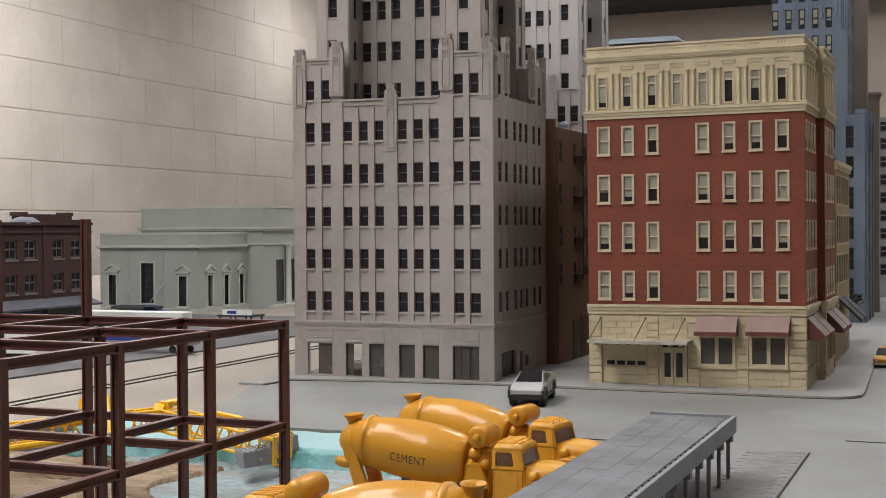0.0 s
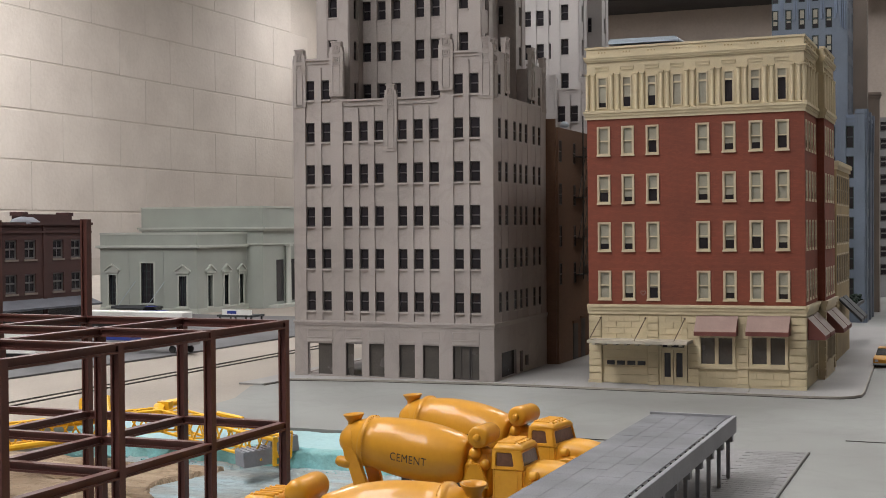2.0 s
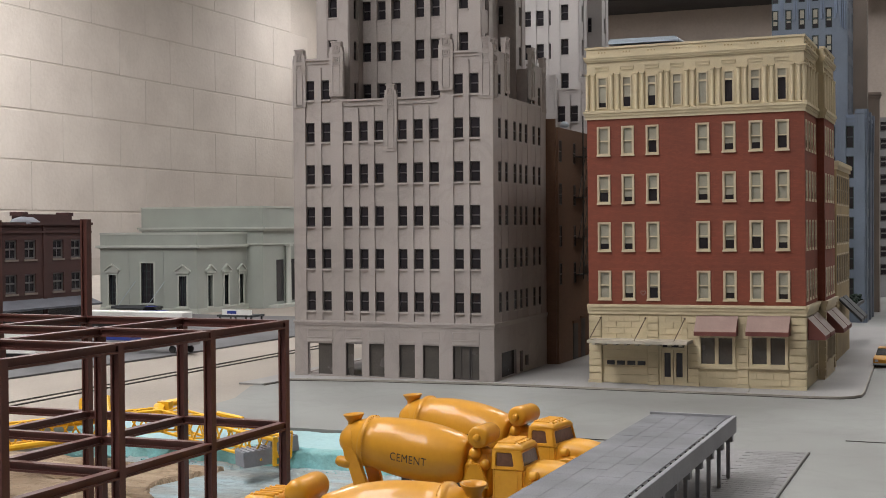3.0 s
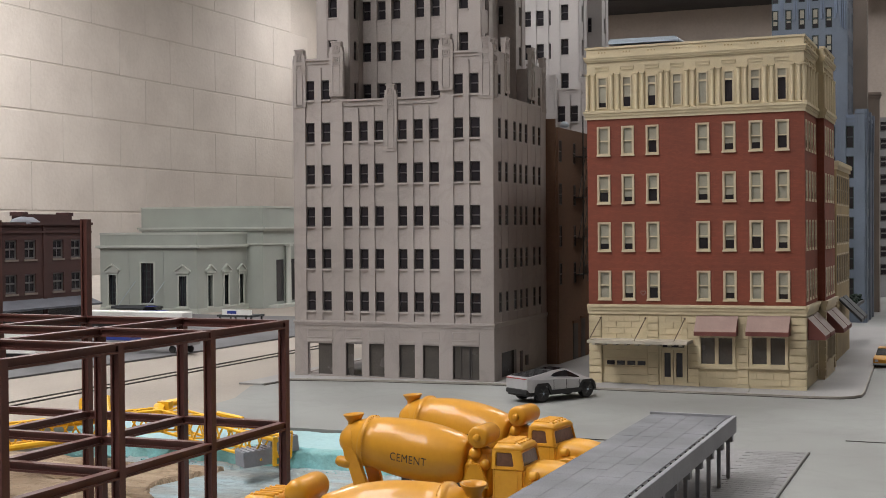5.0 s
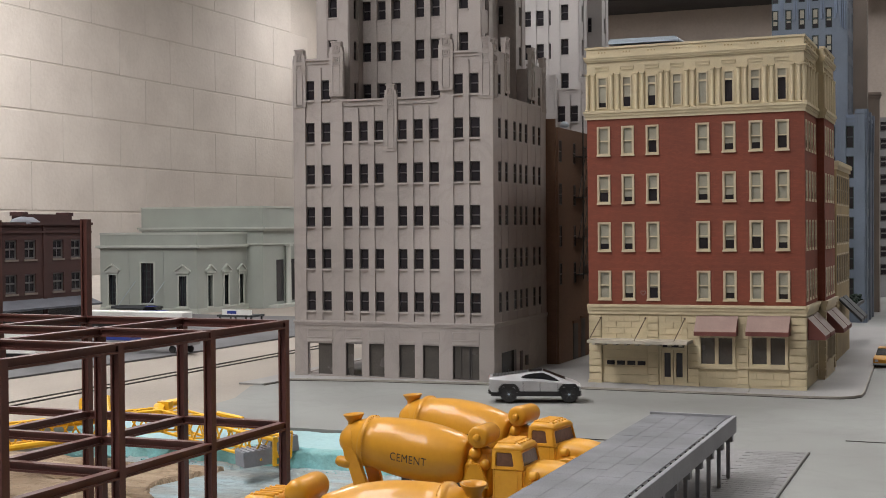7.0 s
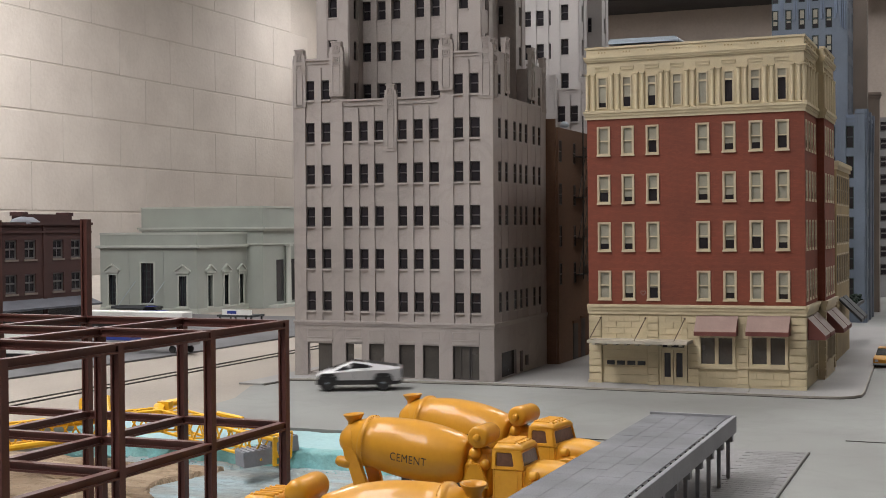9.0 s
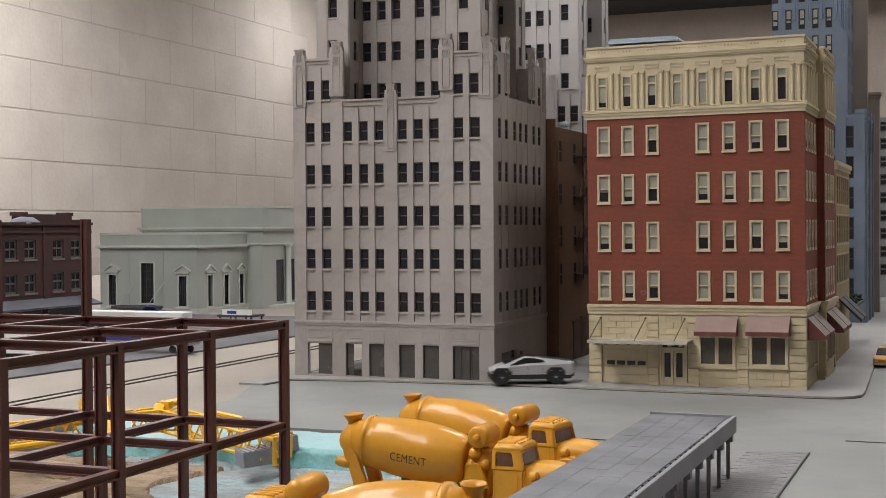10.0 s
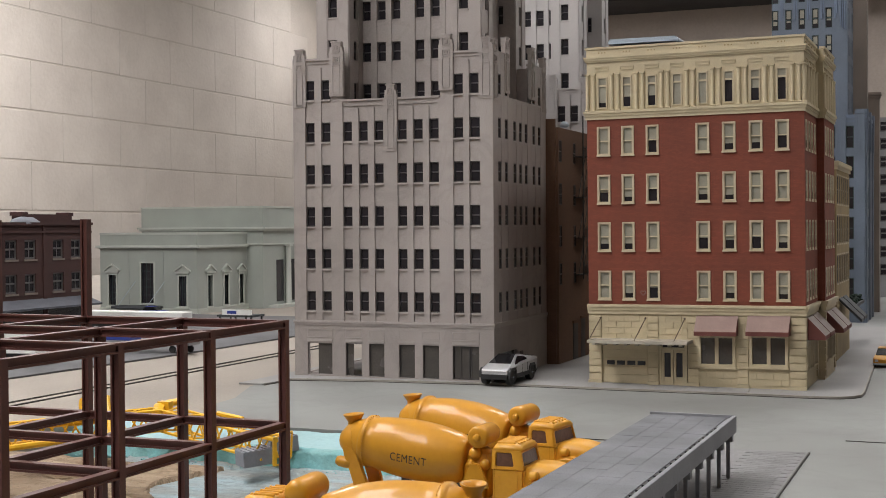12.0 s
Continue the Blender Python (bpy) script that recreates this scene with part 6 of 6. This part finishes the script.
def crane():
    c = thing("toy_crane", pose(0, 0, 0), "yellow plastic toy tower crane lying on its side", "toy crane")
    bm = bmesh.new()
    lattice(bm, (-0.5837, 0.8650, 0.0157), (-0.4699, 0.8256, 0.0063), 0.0160, 0.0012)
    part("counter_jib", bm, CRANE, c)
    bm = bmesh.new()
    lattice(bm, (-0.7096, 0.7435, 0.0081), (-0.5828, 0.8553, 0.0171), 0.0155, 0.0012)
    part("jib", bm, CRANE, c)
    bm = bmesh.new()
    tube(bm, (-0.6762, 0.7469, 0.0020), (-0.5813, 0.8358, 0.0121), 0.0024, 8)
    tube(bm, (-0.6894, 0.7619, 0.0156), (-0.6059, 0.8259, 0.0192), 0.0022, 8)
    part("mast_rail", bm, CRANE, c)
    bm = bmesh.new()
    lathe(bm, [(-0.0040, 0.005), (-0.0040, 0.0090), (0.0, 0.0100), (0.0040, 0.0090), (0.0040, 0.005)], 26, Matrix.Translation((-0.5886, 0.8630, 0.0189)) @ Matrix.Rotation(radians(20), 4, "Z"))
    part("slewing_ring", bm, CRANE, c)
    bm = bmesh.new()
    tube(bm, (-0.5890, 0.8730, 0.0268), (-0.5740, 0.8790, 0.0292), 0.0028, 14)
    box(bm, *[min(p) - 0.002 for p in zip((-0.5882, 0.8633, 0.0277), (-0.5820, 0.8656, 0.0144))], *[max(p) + 0.002 for p in zip((-0.5882, 0.8633, 0.0277), (-0.5820, 0.8656, 0.0144))])
    part("winch_drum", bm, CRANE, c)
    bm = bmesh.new()
    lathe(bm, [(-0.0016, 0.003), (-0.0016, 0.0058), (0.0016, 0.0058), (0.0016, 0.003)], 20, Matrix.Translation((-0.6325, 0.8253, 0.0292)) @ Matrix.Rotation(radians(60), 4, "Z"))
    tube(bm, (-0.6325, 0.8253, 0.0292), (-0.6160, 0.8117, 0.0138), 0.0025, 8)
    tube(bm, (-0.6156, 0.8323, 0.0360), (-0.6018, 0.8173, 0.0095), 0.0022, 8)
    part("pulley", bm, CRANE, c)

    # counterweights: ribbed boxes
    def weight(m):
        me = boxed((-0.0115, -0.0085, -0.0058, 0.0115, 0.0085, 0.0058), bevel=0.0005)
        block = part("counterweight", me, WEIGHT, c, "grey ribbed counterweight", at=m)
        for i in range(6):
            x = -0.0095 + 0.0038 * i
            part("rib", boxed((x - 0.0006, -0.0085, 0.0056, x + 0.0006, 0.0085, 0.0064)), WEIGHT, block)
        return block
    weight(Matrix.Translation((-0.4810, 0.8221, -0.0003)) @ pose(0, 0, 0, 0, -4, 52))
    weight(Matrix.Translation((-0.4833, 0.8644, 0.0024)) @ pose(0, 0, 0, 0, -4, 52))
    bm = bmesh.new()
    pts = [(-0.4657, 0.8232, 0.0134), (-0.4654, 0.8503, 0.0144), (-0.4661, 0.8497, -0.0039), (-0.4647, 0.8394, -0.0080), (-0.4632, 0.8184, -0.0051)]
    for p, q in zip(pts, pts[1:] + pts[:1]):
        tube(bm, p, q, 0.0008, 6)
    part("end_frame", bm, CRANE, c)
    bm = bmesh.new()
    tube(bm, (-0.4625, 0.8191, 0.0150), (-0.4625, 0.8188, -0.0051), 0.0018, 4)
    tube(bm, (-0.4880, 0.8303, 0.0144), (-0.4610, 0.8197, 0.0126), 0.0017, 6)
    part("end_post", bm, CRANE, c)
    bm = bmesh.new()
    tube(bm, (-0.5296, 0.8514, 0.0245), (-0.5067, 0.8499, 0.0216), 0.0020, 6)
    part("walkway", bm, CRANE, c)


crane()


# ---- small vehicles parked in the distance ----
def small_wheels(parent, xs, y, r, z=None):
    w = bmesh.new()
    lathe(w, [(-0.0014, r * 0.5), (-0.0014, r * 0.9), (-0.0008, r), (0.0008, r), (0.0014, r * 0.9), (0.0014, r * 0.5)], 16, Matrix.Rotation(math.pi / 2, 4, "Z"))
    w = mesh_of("tyre", w, RUBBER)
    for x in xs:
        for s in (-1, 1):
            part("wheel", w, None, parent, at=pose(x, s * y, r if z is None else z))


def saloon(m, paint, label, category="toy car", group="parked model cars", L=0.054):
    c = thing("model_car", m, label, category, group)
    k = L / 0.054
    bm = bmesh.new()
    w = 0.0105 * k
    sec = []
    for x, z0, z1, ww in ((0.0, 0.0045, 0.0095, 0.86), (0.003, 0.003, 0.0105, 0.96), (0.014, 0.003, 0.0112, 1), (0.038, 0.003, 0.0112, 1), (0.050, 0.003, 0.0100, 0.96), (0.054, 0.0045, 0.0085, 0.84)):
        sec.append((x * k, [(-w * ww, z0 * k), (w * ww, z0 * k), (w * ww, z1 * k * 0.86), (w * ww * 0.92, z1 * k), (-w * ww * 0.92, z1 * k), (-w * ww, z1 * k * 0.86)]))
    loft(bm, sec)
    part("body", bm, paint, c)
    bm = bmesh.new()
    loft(bm, [(x * k, [(-w * a, 0.0108 * k), (w * a, 0.0108 * k), (w * b, z * k), (-w * b, z * k)]) for x, z, a, b in ((0.010, 0.0112, 0.86, 0.80), (0.016, 0.0170, 0.88, 0.72), (0.031, 0.0172, 0.88, 0.72), (0.039, 0.0112, 0.86, 0.80))])
    part("windows", bm, CARGLASS, c)
    part("roof", boxed((0.0165 * k, -w * 0.71, 0.0170 * k, 0.0308 * k, w * 0.71, 0.0180 * k), bevel=0.0003), paint, c)
    small_wheels(c, (0.010 * k, 0.043 * k), w * 0.9, 0.0042 * k)
    for y in (-w * 0.62, w * 0.62):
        part("headlight", boxed((0.0532 * k, y - 0.0016 * k, 0.0060 * k, 0.0546 * k, y + 0.0016 * k, 0.0082 * k)), WHITELIGHT, c)
    part("bumper", boxed((0.0535 * k, -w * 0.9, 0.0030 * k, 0.0555 * k, w * 0.9, 0.0048 * k)), PALEMETAL, c)
    return c


saloon(pose(-0.0935, 1.640, 0.0, 0, 0, -92), CABYELLOW, "yellow toy taxi parked in the side street", L=0.064)
saloon(pose(-1.45, 2.06, 0.002, 0, 0, 5), BLUEPAINT, "dark blue model car parked by the bank", L=0.06)


def lorry(m, length, height, box_mat, label, cab_mat):
    t = thing("model_truck", m, label, "model truck", "parked model trucks")
    part("cargo_box", boxed((0.0, -0.0150, 0.014, length, 0.0150, height), bevel=0.0012), box_mat, t)
    part("chassis", boxed((0.0, -0.012, 0.008, length + (0.032 if cab_mat else -0.02), 0.012, 0.0135)), CARBLACK, t)
    if cab_mat is None:
        small_wheels(t, (0.016, length - 0.075, length - 0.052), 0.013, 0.0050)
        return t
    bm = bmesh.new()
    prism(bm, [(length + 0.002, 0.010), (length + 0.032, 0.010), (length + 0.032, 0.024), (length + 0.025, 0.038), (length + 0.002, 0.038)], -0.0145, 0.0145)
    cab = part("cab", bm, cab_mat, t)
    part("windows", boxed((length + 0.010, -0.0148, 0.025, length + 0.024, 0.0148, 0.035)), CARGLASS, cab)
    small_wheels(t, (0.012, 0.026, length + 0.022), 0.013, 0.0055)
    return t


lorry(pose(-1.335, 1.755, 0.002, 0, 0, 1.0), 0.188, 0.0322, WHITE, "long low white box trailer on the dark road", None)
lorry(pose(-1.0335, 1.275, 0.002, 0, 0, 181.0), 0.085, 0.0400, WHITE, "white box truck with a dark cab on the dark road", CARBLACK)


def flatcar(m, label):
    f = thing("flat_wagon", m, label, "model wagon")
    part("deck", boxed((0, -0.014, 0.011, 0.16, 0.014, 0.015)), GREYBLD, f)
    part("load", boxed((0.028, -0.012, 0.015, 0.070, 0.012, 0.0205), bevel=0.0008), BLUEPAINT, f)
    small_wheels(f, (0.012, 0.028, 0.132, 0.148), 0.009, 0.0050)


flatcar(pose(-1.105, 1.462, 0.002, 0, 0, 1), "grey flat wagon with a blue crate")


def street_stand():
    s = thing("market_stand", pose(-1.178, 1.915, 0.0), "small stand with a white and blue sign roof", "stand")
    part("roof", boxed((0.0, -0.02, 0.0175, 0.068, 0.02, 0.0210)), BLACK_AWNING, s)
    sign = part("sign_board", boxed((0.010, -0.021, 0.0210, 0.066, -0.018, 0.0300)), WHITE, s)
    part("sign_bar", boxed((0.020, -0.0216, 0.0230, 0.038, -0.021, 0.0280)), BLUEPAINT, sign)
    for x in (0.004, 0.034, 0.064):
        for y in (-0.017, 0.017):
            part("post", boxed((x - 0.0012, y - 0.0012, 0.0, x + 0.0012, y + 0.0012, 0.0175)), DARK_SASH, s)
    part("counter", boxed((0.006, -0.016, 0.0, 0.062, 0.016, 0.009)), GREYBLD, s)


street_stand()


# ---- the silver toy pickup ----
def pickup():
    """Heads along +X, centre at the origin, wheels on z = 0. An angular wedge."""
    L, Wd = 0.0893, 0.0342
    t = thing("toy_pickup", Matrix.Identity(4), "angular silver toy pickup with black glass and black wheels", "toy car")
    h = Wd / 2
    x = lambda f: -L / 2 + f * L
    # cross-sections along the length: sill, shoulder and top edge
    st = [(0.000, 0.0135, 0.0226, 0.0240, 0.93, 0.90), (0.025, 0.0105, 0.0226, 0.0247, 0.97, 0.90), (0.250, 0.0100, 0.0216, 0.0272, 0.99, 0.80), (0.420, 0.0100, 0.0214, 0.0294, 1.0, 0.70), (0.592, 0.0100, 0.0206, 0.0306, 1.0, 0.63),
          (0.800, 0.0100, 0.0192, 0.0232, 0.99, 0.78), (0.930, 0.0102, 0.0176, 0.0192, 0.96, 0.88), (0.985, 0.0110, 0.0162, 0.0170, 0.90, 0.85), (1.000, 0.0118, 0.0152, 0.0158, 0.87, 0.83)]
    bm = bmesh.new()
    loft(bm, [(x(f), [(-h * w, z0), (h * w, z0), (h * w, zs), (h * wt, zt), (-h * wt, zt), (-h * w, zs)]) for f, z0, zs, zt, w, wt in st])
    part("body", bm, STEEL, t)

    def edge(f):
        for a, b in zip(st, st[1:]):
            if a[0] <= f <= b[0]:
                k = (f - a[0]) / (b[0] - a[0])
                return [p + (q - p) * k for p, q in zip(a, b)][1:]

    def strip(name, fs, lo, hi, material, out=0.00035, label=""):
        """Glass laid on the sloping flanks between the shoulder (0) and top edge (1)."""
        for s in (-1, 1):
            bm = bmesh.new()
            a, b = [], []
            for f, l, u in zip(fs, lo, hi):
                z0, zs, zt, w, wt = edge(f)
                for k, lst in ((l, a), (u, b)):
                    lst.append(bm.verts.new((x(f), s * (h * (w + (wt - w) * k) + out), zs + (zt - zs) * k + out * 0.6)))
            for i in range(len(fs) - 1):
                bm.faces.new((a[i], a[i + 1], b[i + 1], b[i]))
            part(name, bm, material, t, label)

    strip("side_window", (0.355, 0.40, 0.48, 0.592, 0.68, 0.765), (0.40, 0.30, 0.28, 0.24, 0.22, 0.30), (0.52, 0.72, 0.80, 0.82, 0.74, 0.44), CARGLASS)

    def lid(name, fs, inset, material, up=0.00035, label=""):
        bm = bmesh.new()
        rows = []
        for f in fs:
            z0, zs, zt, w, wt = edge(f)
            rows.append([bm.verts.new((x(f), s * h * wt * inset, zt + up)) for s in (-1, 1)])
        for a, b in zip(rows, rows[1:]):
            bm.faces.new((a[0], b[0], b[1], a[1]))
        return part(name, bm, material, t, label)

    lid("windshield", (0.590, 0.700, 0.800, 0.835), 0.93, CARGLASS)
    lid("glass_roof", (0.43, 0.50, 0.582), 0.93, CARGLASS)
    lid("bed_cover", (0.035, 0.12, 0.25, 0.42), 0.88, RIM, label="ribbed dark bed cover")
    # black lower cladding and wheel arches
    bm = bmesh.new()
    box(bm, x(0.02), -h * 0.90, 0.0062, x(0.985), h * 0.90, 0.0098)
    part("floor_pan", bm, CARBLACK, t)
    for s in (-1, 1):
        bm = bmesh.new()
        box(bm, x(0.32), s * h - 0.0012, 0.0070, x(0.77), s * h + 0.0005, 0.0112)
        part("sill", bm, CARBLACK, t)
        for f in (0.216, 0.876):
            bm = bmesh.new()
            pts = [(-0.0114, 0.0080), (-0.0098, 0.0150), (-0.0060, 0.0186), (0.0060, 0.0186), (0.0098, 0.0150), (0.0114, 0.0080)]
            inn = [(0.0092, 0.0080), (0.0052, 0.0158), (-0.0052, 0.0158), (-0.0092, 0.0080)]
            prism(bm, [(x(f) + a, z) for a, z in pts + inn], s * h - 0.0010, s * h + 0.0009)
            part("wheel_arch", bm, CARBLACK, t)
    part("front_bumper", boxed((x(0.955), -h * 0.88, 0.0062, x(1.0) + 0.0006, h * 0.88, 0.0122), bevel=0.0008), CARBLACK, t)
    part("rear_bumper", boxed((x(0.0) - 0.0010, -h * 0.94, 0.0085, x(0.045), h * 0.94, 0.0132), bevel=0.0008), CARBLACK, t)
    part("light_bar", boxed((x(0.990), -h * 0.80, 0.0150, x(1.0) + 0.0004, h * 0.80, 0.0158)), WHITELIGHT, t)
    part("tail_strip", boxed((x(0.0) - 0.0004, -h * 0.88, 0.0230, x(0.008), h * 0.88, 0.0238)), REDLIGHT, t, "thin red tail strip")
    r = 0.0084
    tyre = bmesh.new()
    lathe(tyre, [(-0.0034, 0.0050), (-0.0034, r * 0.92), (-0.0025, r), (0.0025, r), (0.0034, r * 0.92), (0.0034, 0.0050)], 24, Matrix.Rotation(math.pi / 2, 4, "Z"))
    tyre = mesh_of("tyre", tyre, RUBBER)
    rim = bmesh.new()
    lathe(rim, [(-0.0036, 0.0012), (-0.0030, 0.0060), (0.0030, 0.0060), (0.0036, 0.0012)], 18, Matrix.Rotation(math.pi / 2, 4, "Z"))
    for i in range(6):
        a = math.pi * i / 3
        for s in (-1, 1):
            tube(rim, (0, s * 0.0034, 0), (0.0050 * math.cos(a), s * 0.0034, 0.0050 * math.sin(a)), 0.0005, 5)
    rim = mesh_of("rim", rim, RIM)
    cap = bmesh.new()
    tube(cap, (0, -0.0040, 0), (0, 0.0040, 0), 0.0011, 10)
    cap = mesh_of("hub_cap", cap, PALEMETAL)
    for f in (0.216, 0.876):
        for s in (-1, 1):
            w = part("wheel", tyre, None, t, at=pose(x(f), s * (h - 0.0030), r))
            part("rim", rim, None, w)
            part("hub_cap", cap, None, w)
    # door and panel seams on the flanks
    for side in (-1, 1):
        for f in (0.375, 0.56, 0.755):
            z0, zs, zt, w, wt = edge(f)
            part("panel_seam", boxed((x(f) - 0.00018, side * h * w - 0.0003, z0 + 0.0012, x(f) + 0.00018, side * h * w + 0.00025, zs - 0.0006)), CARBLACK, t)
    # ribs of the bed cover
    for i in range(9):
        f = 0.06 + 0.038 * i
        z0, zs, zt, w, wt = edge(f)
        part("cover_rib", boxed((x(f) - 0.0004, -h * wt * 0.86, zt + 0.0003, x(f) + 0.0004, h * wt * 0.86, zt + 0.0008)), CARBLACK, t)
    # the toy is 85 mm long
    size = 0.95
    for ob in t.children_recursive:
        ob.location *= size
    for me in {ob.data for ob in t.children_recursive}:
        me.transform(Matrix.Scale(size, 4))
    return t


toy = pickup()


# ---- painted concrete blocks of the long wall ----
def wall_blocks():
    me = {}
    for key, l in (("full", 0.3925), ("half", 0.193)):
        me[key] = mesh_of("block", boxed((0, 0.0012, 0.0032, 0.0058, l + 0.0044, 0.1996), bevel=0.0012), BLOCK)
    z0 = 0.8546 - 0.203 * 4
    for r in range(7):
        y = 3.30 - (0.2 if r % 2 else 0.0)
        z = z0 + 0.203 * r
        if z + 0.2 > CEIL_Z:
            break
        while y < BACK_Y - 0.40:
            part("block", me["full"], None, wall_west, at=pose(WALL_X - 0.0075, y, z))
            y += 0.397


wall_blocks()


# ---- what moves ----
def motions():
    rows = [  # seconds, x, y, heading
        (0.0, -0.3839, 1.1713, -80.7),
        (0.1, -0.3829, 1.1587, -65.3),
        (0.2, -0.3769, 1.1398, -56.2),
        (0.3, -0.3700, 1.1248, -46.2),
        (0.4, -0.3622, 1.0981, -29.7),
        (0.5, -0.3636, 1.0867, -10.9),
        (0.6, -0.3631, 1.0856, -1.7),
        (0.7, -0.3621, 1.0885, -5.2),
        (0.9, -0.3630, 1.0882, -5.2),
        (1.2, -0.3657, 1.0911, -3.9),
        (1.3, -0.3599, 1.0911, 1.1),
        (1.4, -0.3437, 1.0966, 3.6),
        (1.5, -0.3071, 1.0992, 6.8),
        (1.6, -0.2566, 1.0940, 8.5),
        (1.7, -0.1790, 1.0882, 11.1),
        (1.8, -0.1005, 1.1034, 9.3),
        (1.9, -0.0102, 1.1367, 15.6),
        (2.1, 0.1437, 1.2146, 20.3),
        (2.5, 0.1990, 1.2585, 23.8),
        (2.9, 0.1224, 1.2684, 26.3),
        (3.2, -0.0456, 1.2548, 28.4),
        (3.6, -0.1617, 1.2410, 34.2),
        (4.2, -0.2789, 1.2343, 44.2),
        (4.8, -0.3633, 1.2363, 57.5),
        (4.9, -0.3686, 1.2074, 54.7),
        (5.0, -0.3737, 1.1942, 58.5),
        (5.1, -0.3756, 1.1895, 59.0),
        (5.2, -0.3838, 1.1750, 60.1),
        (5.3, -0.3984, 1.1520, 52.6),
        (5.4, -0.4118, 1.1371, 37.0),
        (5.5, -0.4252, 1.1203, 31.7),
        (5.6, -0.4358, 1.1139, 30.1),
        (5.9, -0.4368, 1.1136, 30.1),
        (6.0, -0.4508, 1.1216, 30.8),
        (6.1, -0.4688, 1.1235, 31.8),
        (6.2, -0.4750, 1.1219, 32.7),
        (6.3, -0.4476, 1.1328, 33.4),
        (6.4, -0.4124, 1.1523, 32.9),
        (6.5, -0.3915, 1.1663, 33.9),
        (6.6, -0.3841, 1.1737, 33.9),
        (6.8, -0.3810, 1.1719, 34.0),
        (6.9, -0.3786, 1.1693, 31.2),
        (7.0, -0.3833, 1.1736, 18.2),
        (7.1, -0.3923, 1.2117, -31.3),
        (7.2, -0.3822, 1.2141, -109.4),
        (7.5, -0.4257, 1.2241, -142.9),
        (7.9, -0.5762, 1.1997, -153.9),
        (8.3, -0.6569, 1.1821, -156.0),
        (8.8, -0.6251, 1.1913, -158.9),
        (8.9, -0.6160, 1.1872, -158.7),
        (9.0, -0.5795, 1.2018, -155.7),
        (9.1, -0.5480, 1.2182, -156.1),
        (9.2, -0.5130, 1.2420, -155.8),
        (9.3, -0.4748, 1.2651, -155.5),
        (9.4, -0.4550, 1.2791, -154.4),
        (9.5, -0.4489, 1.2868, -155.7),
        (9.9, -0.4481, 1.2879, -156.7),
        (10.0, -0.4277, 1.2957, -153.1),
        (10.1, -0.4220, 1.3080, -137.3),
        (10.2, -0.4235, 1.3106, -136.6),
        (10.3, -0.4284, 1.3103, -126.1),
        (10.4, -0.4493, 1.3103, -97.6),
        (10.5, -0.4516, 1.3109, -92.2),
        (10.8, -0.4516, 1.3109, -92.2),
        (11.2, -0.4533, 1.3103, -92.2),
        (12.0, -0.4542, 1.3058, -92.4),
    ]
    walk(toy, [(t, pose(x, y, 0.0006 + 0.0012 * min(1.0, max(0.0, (y - 1.255) / 0.04)), 0, 0, a)) for t, x, y, a in rows])


motions()
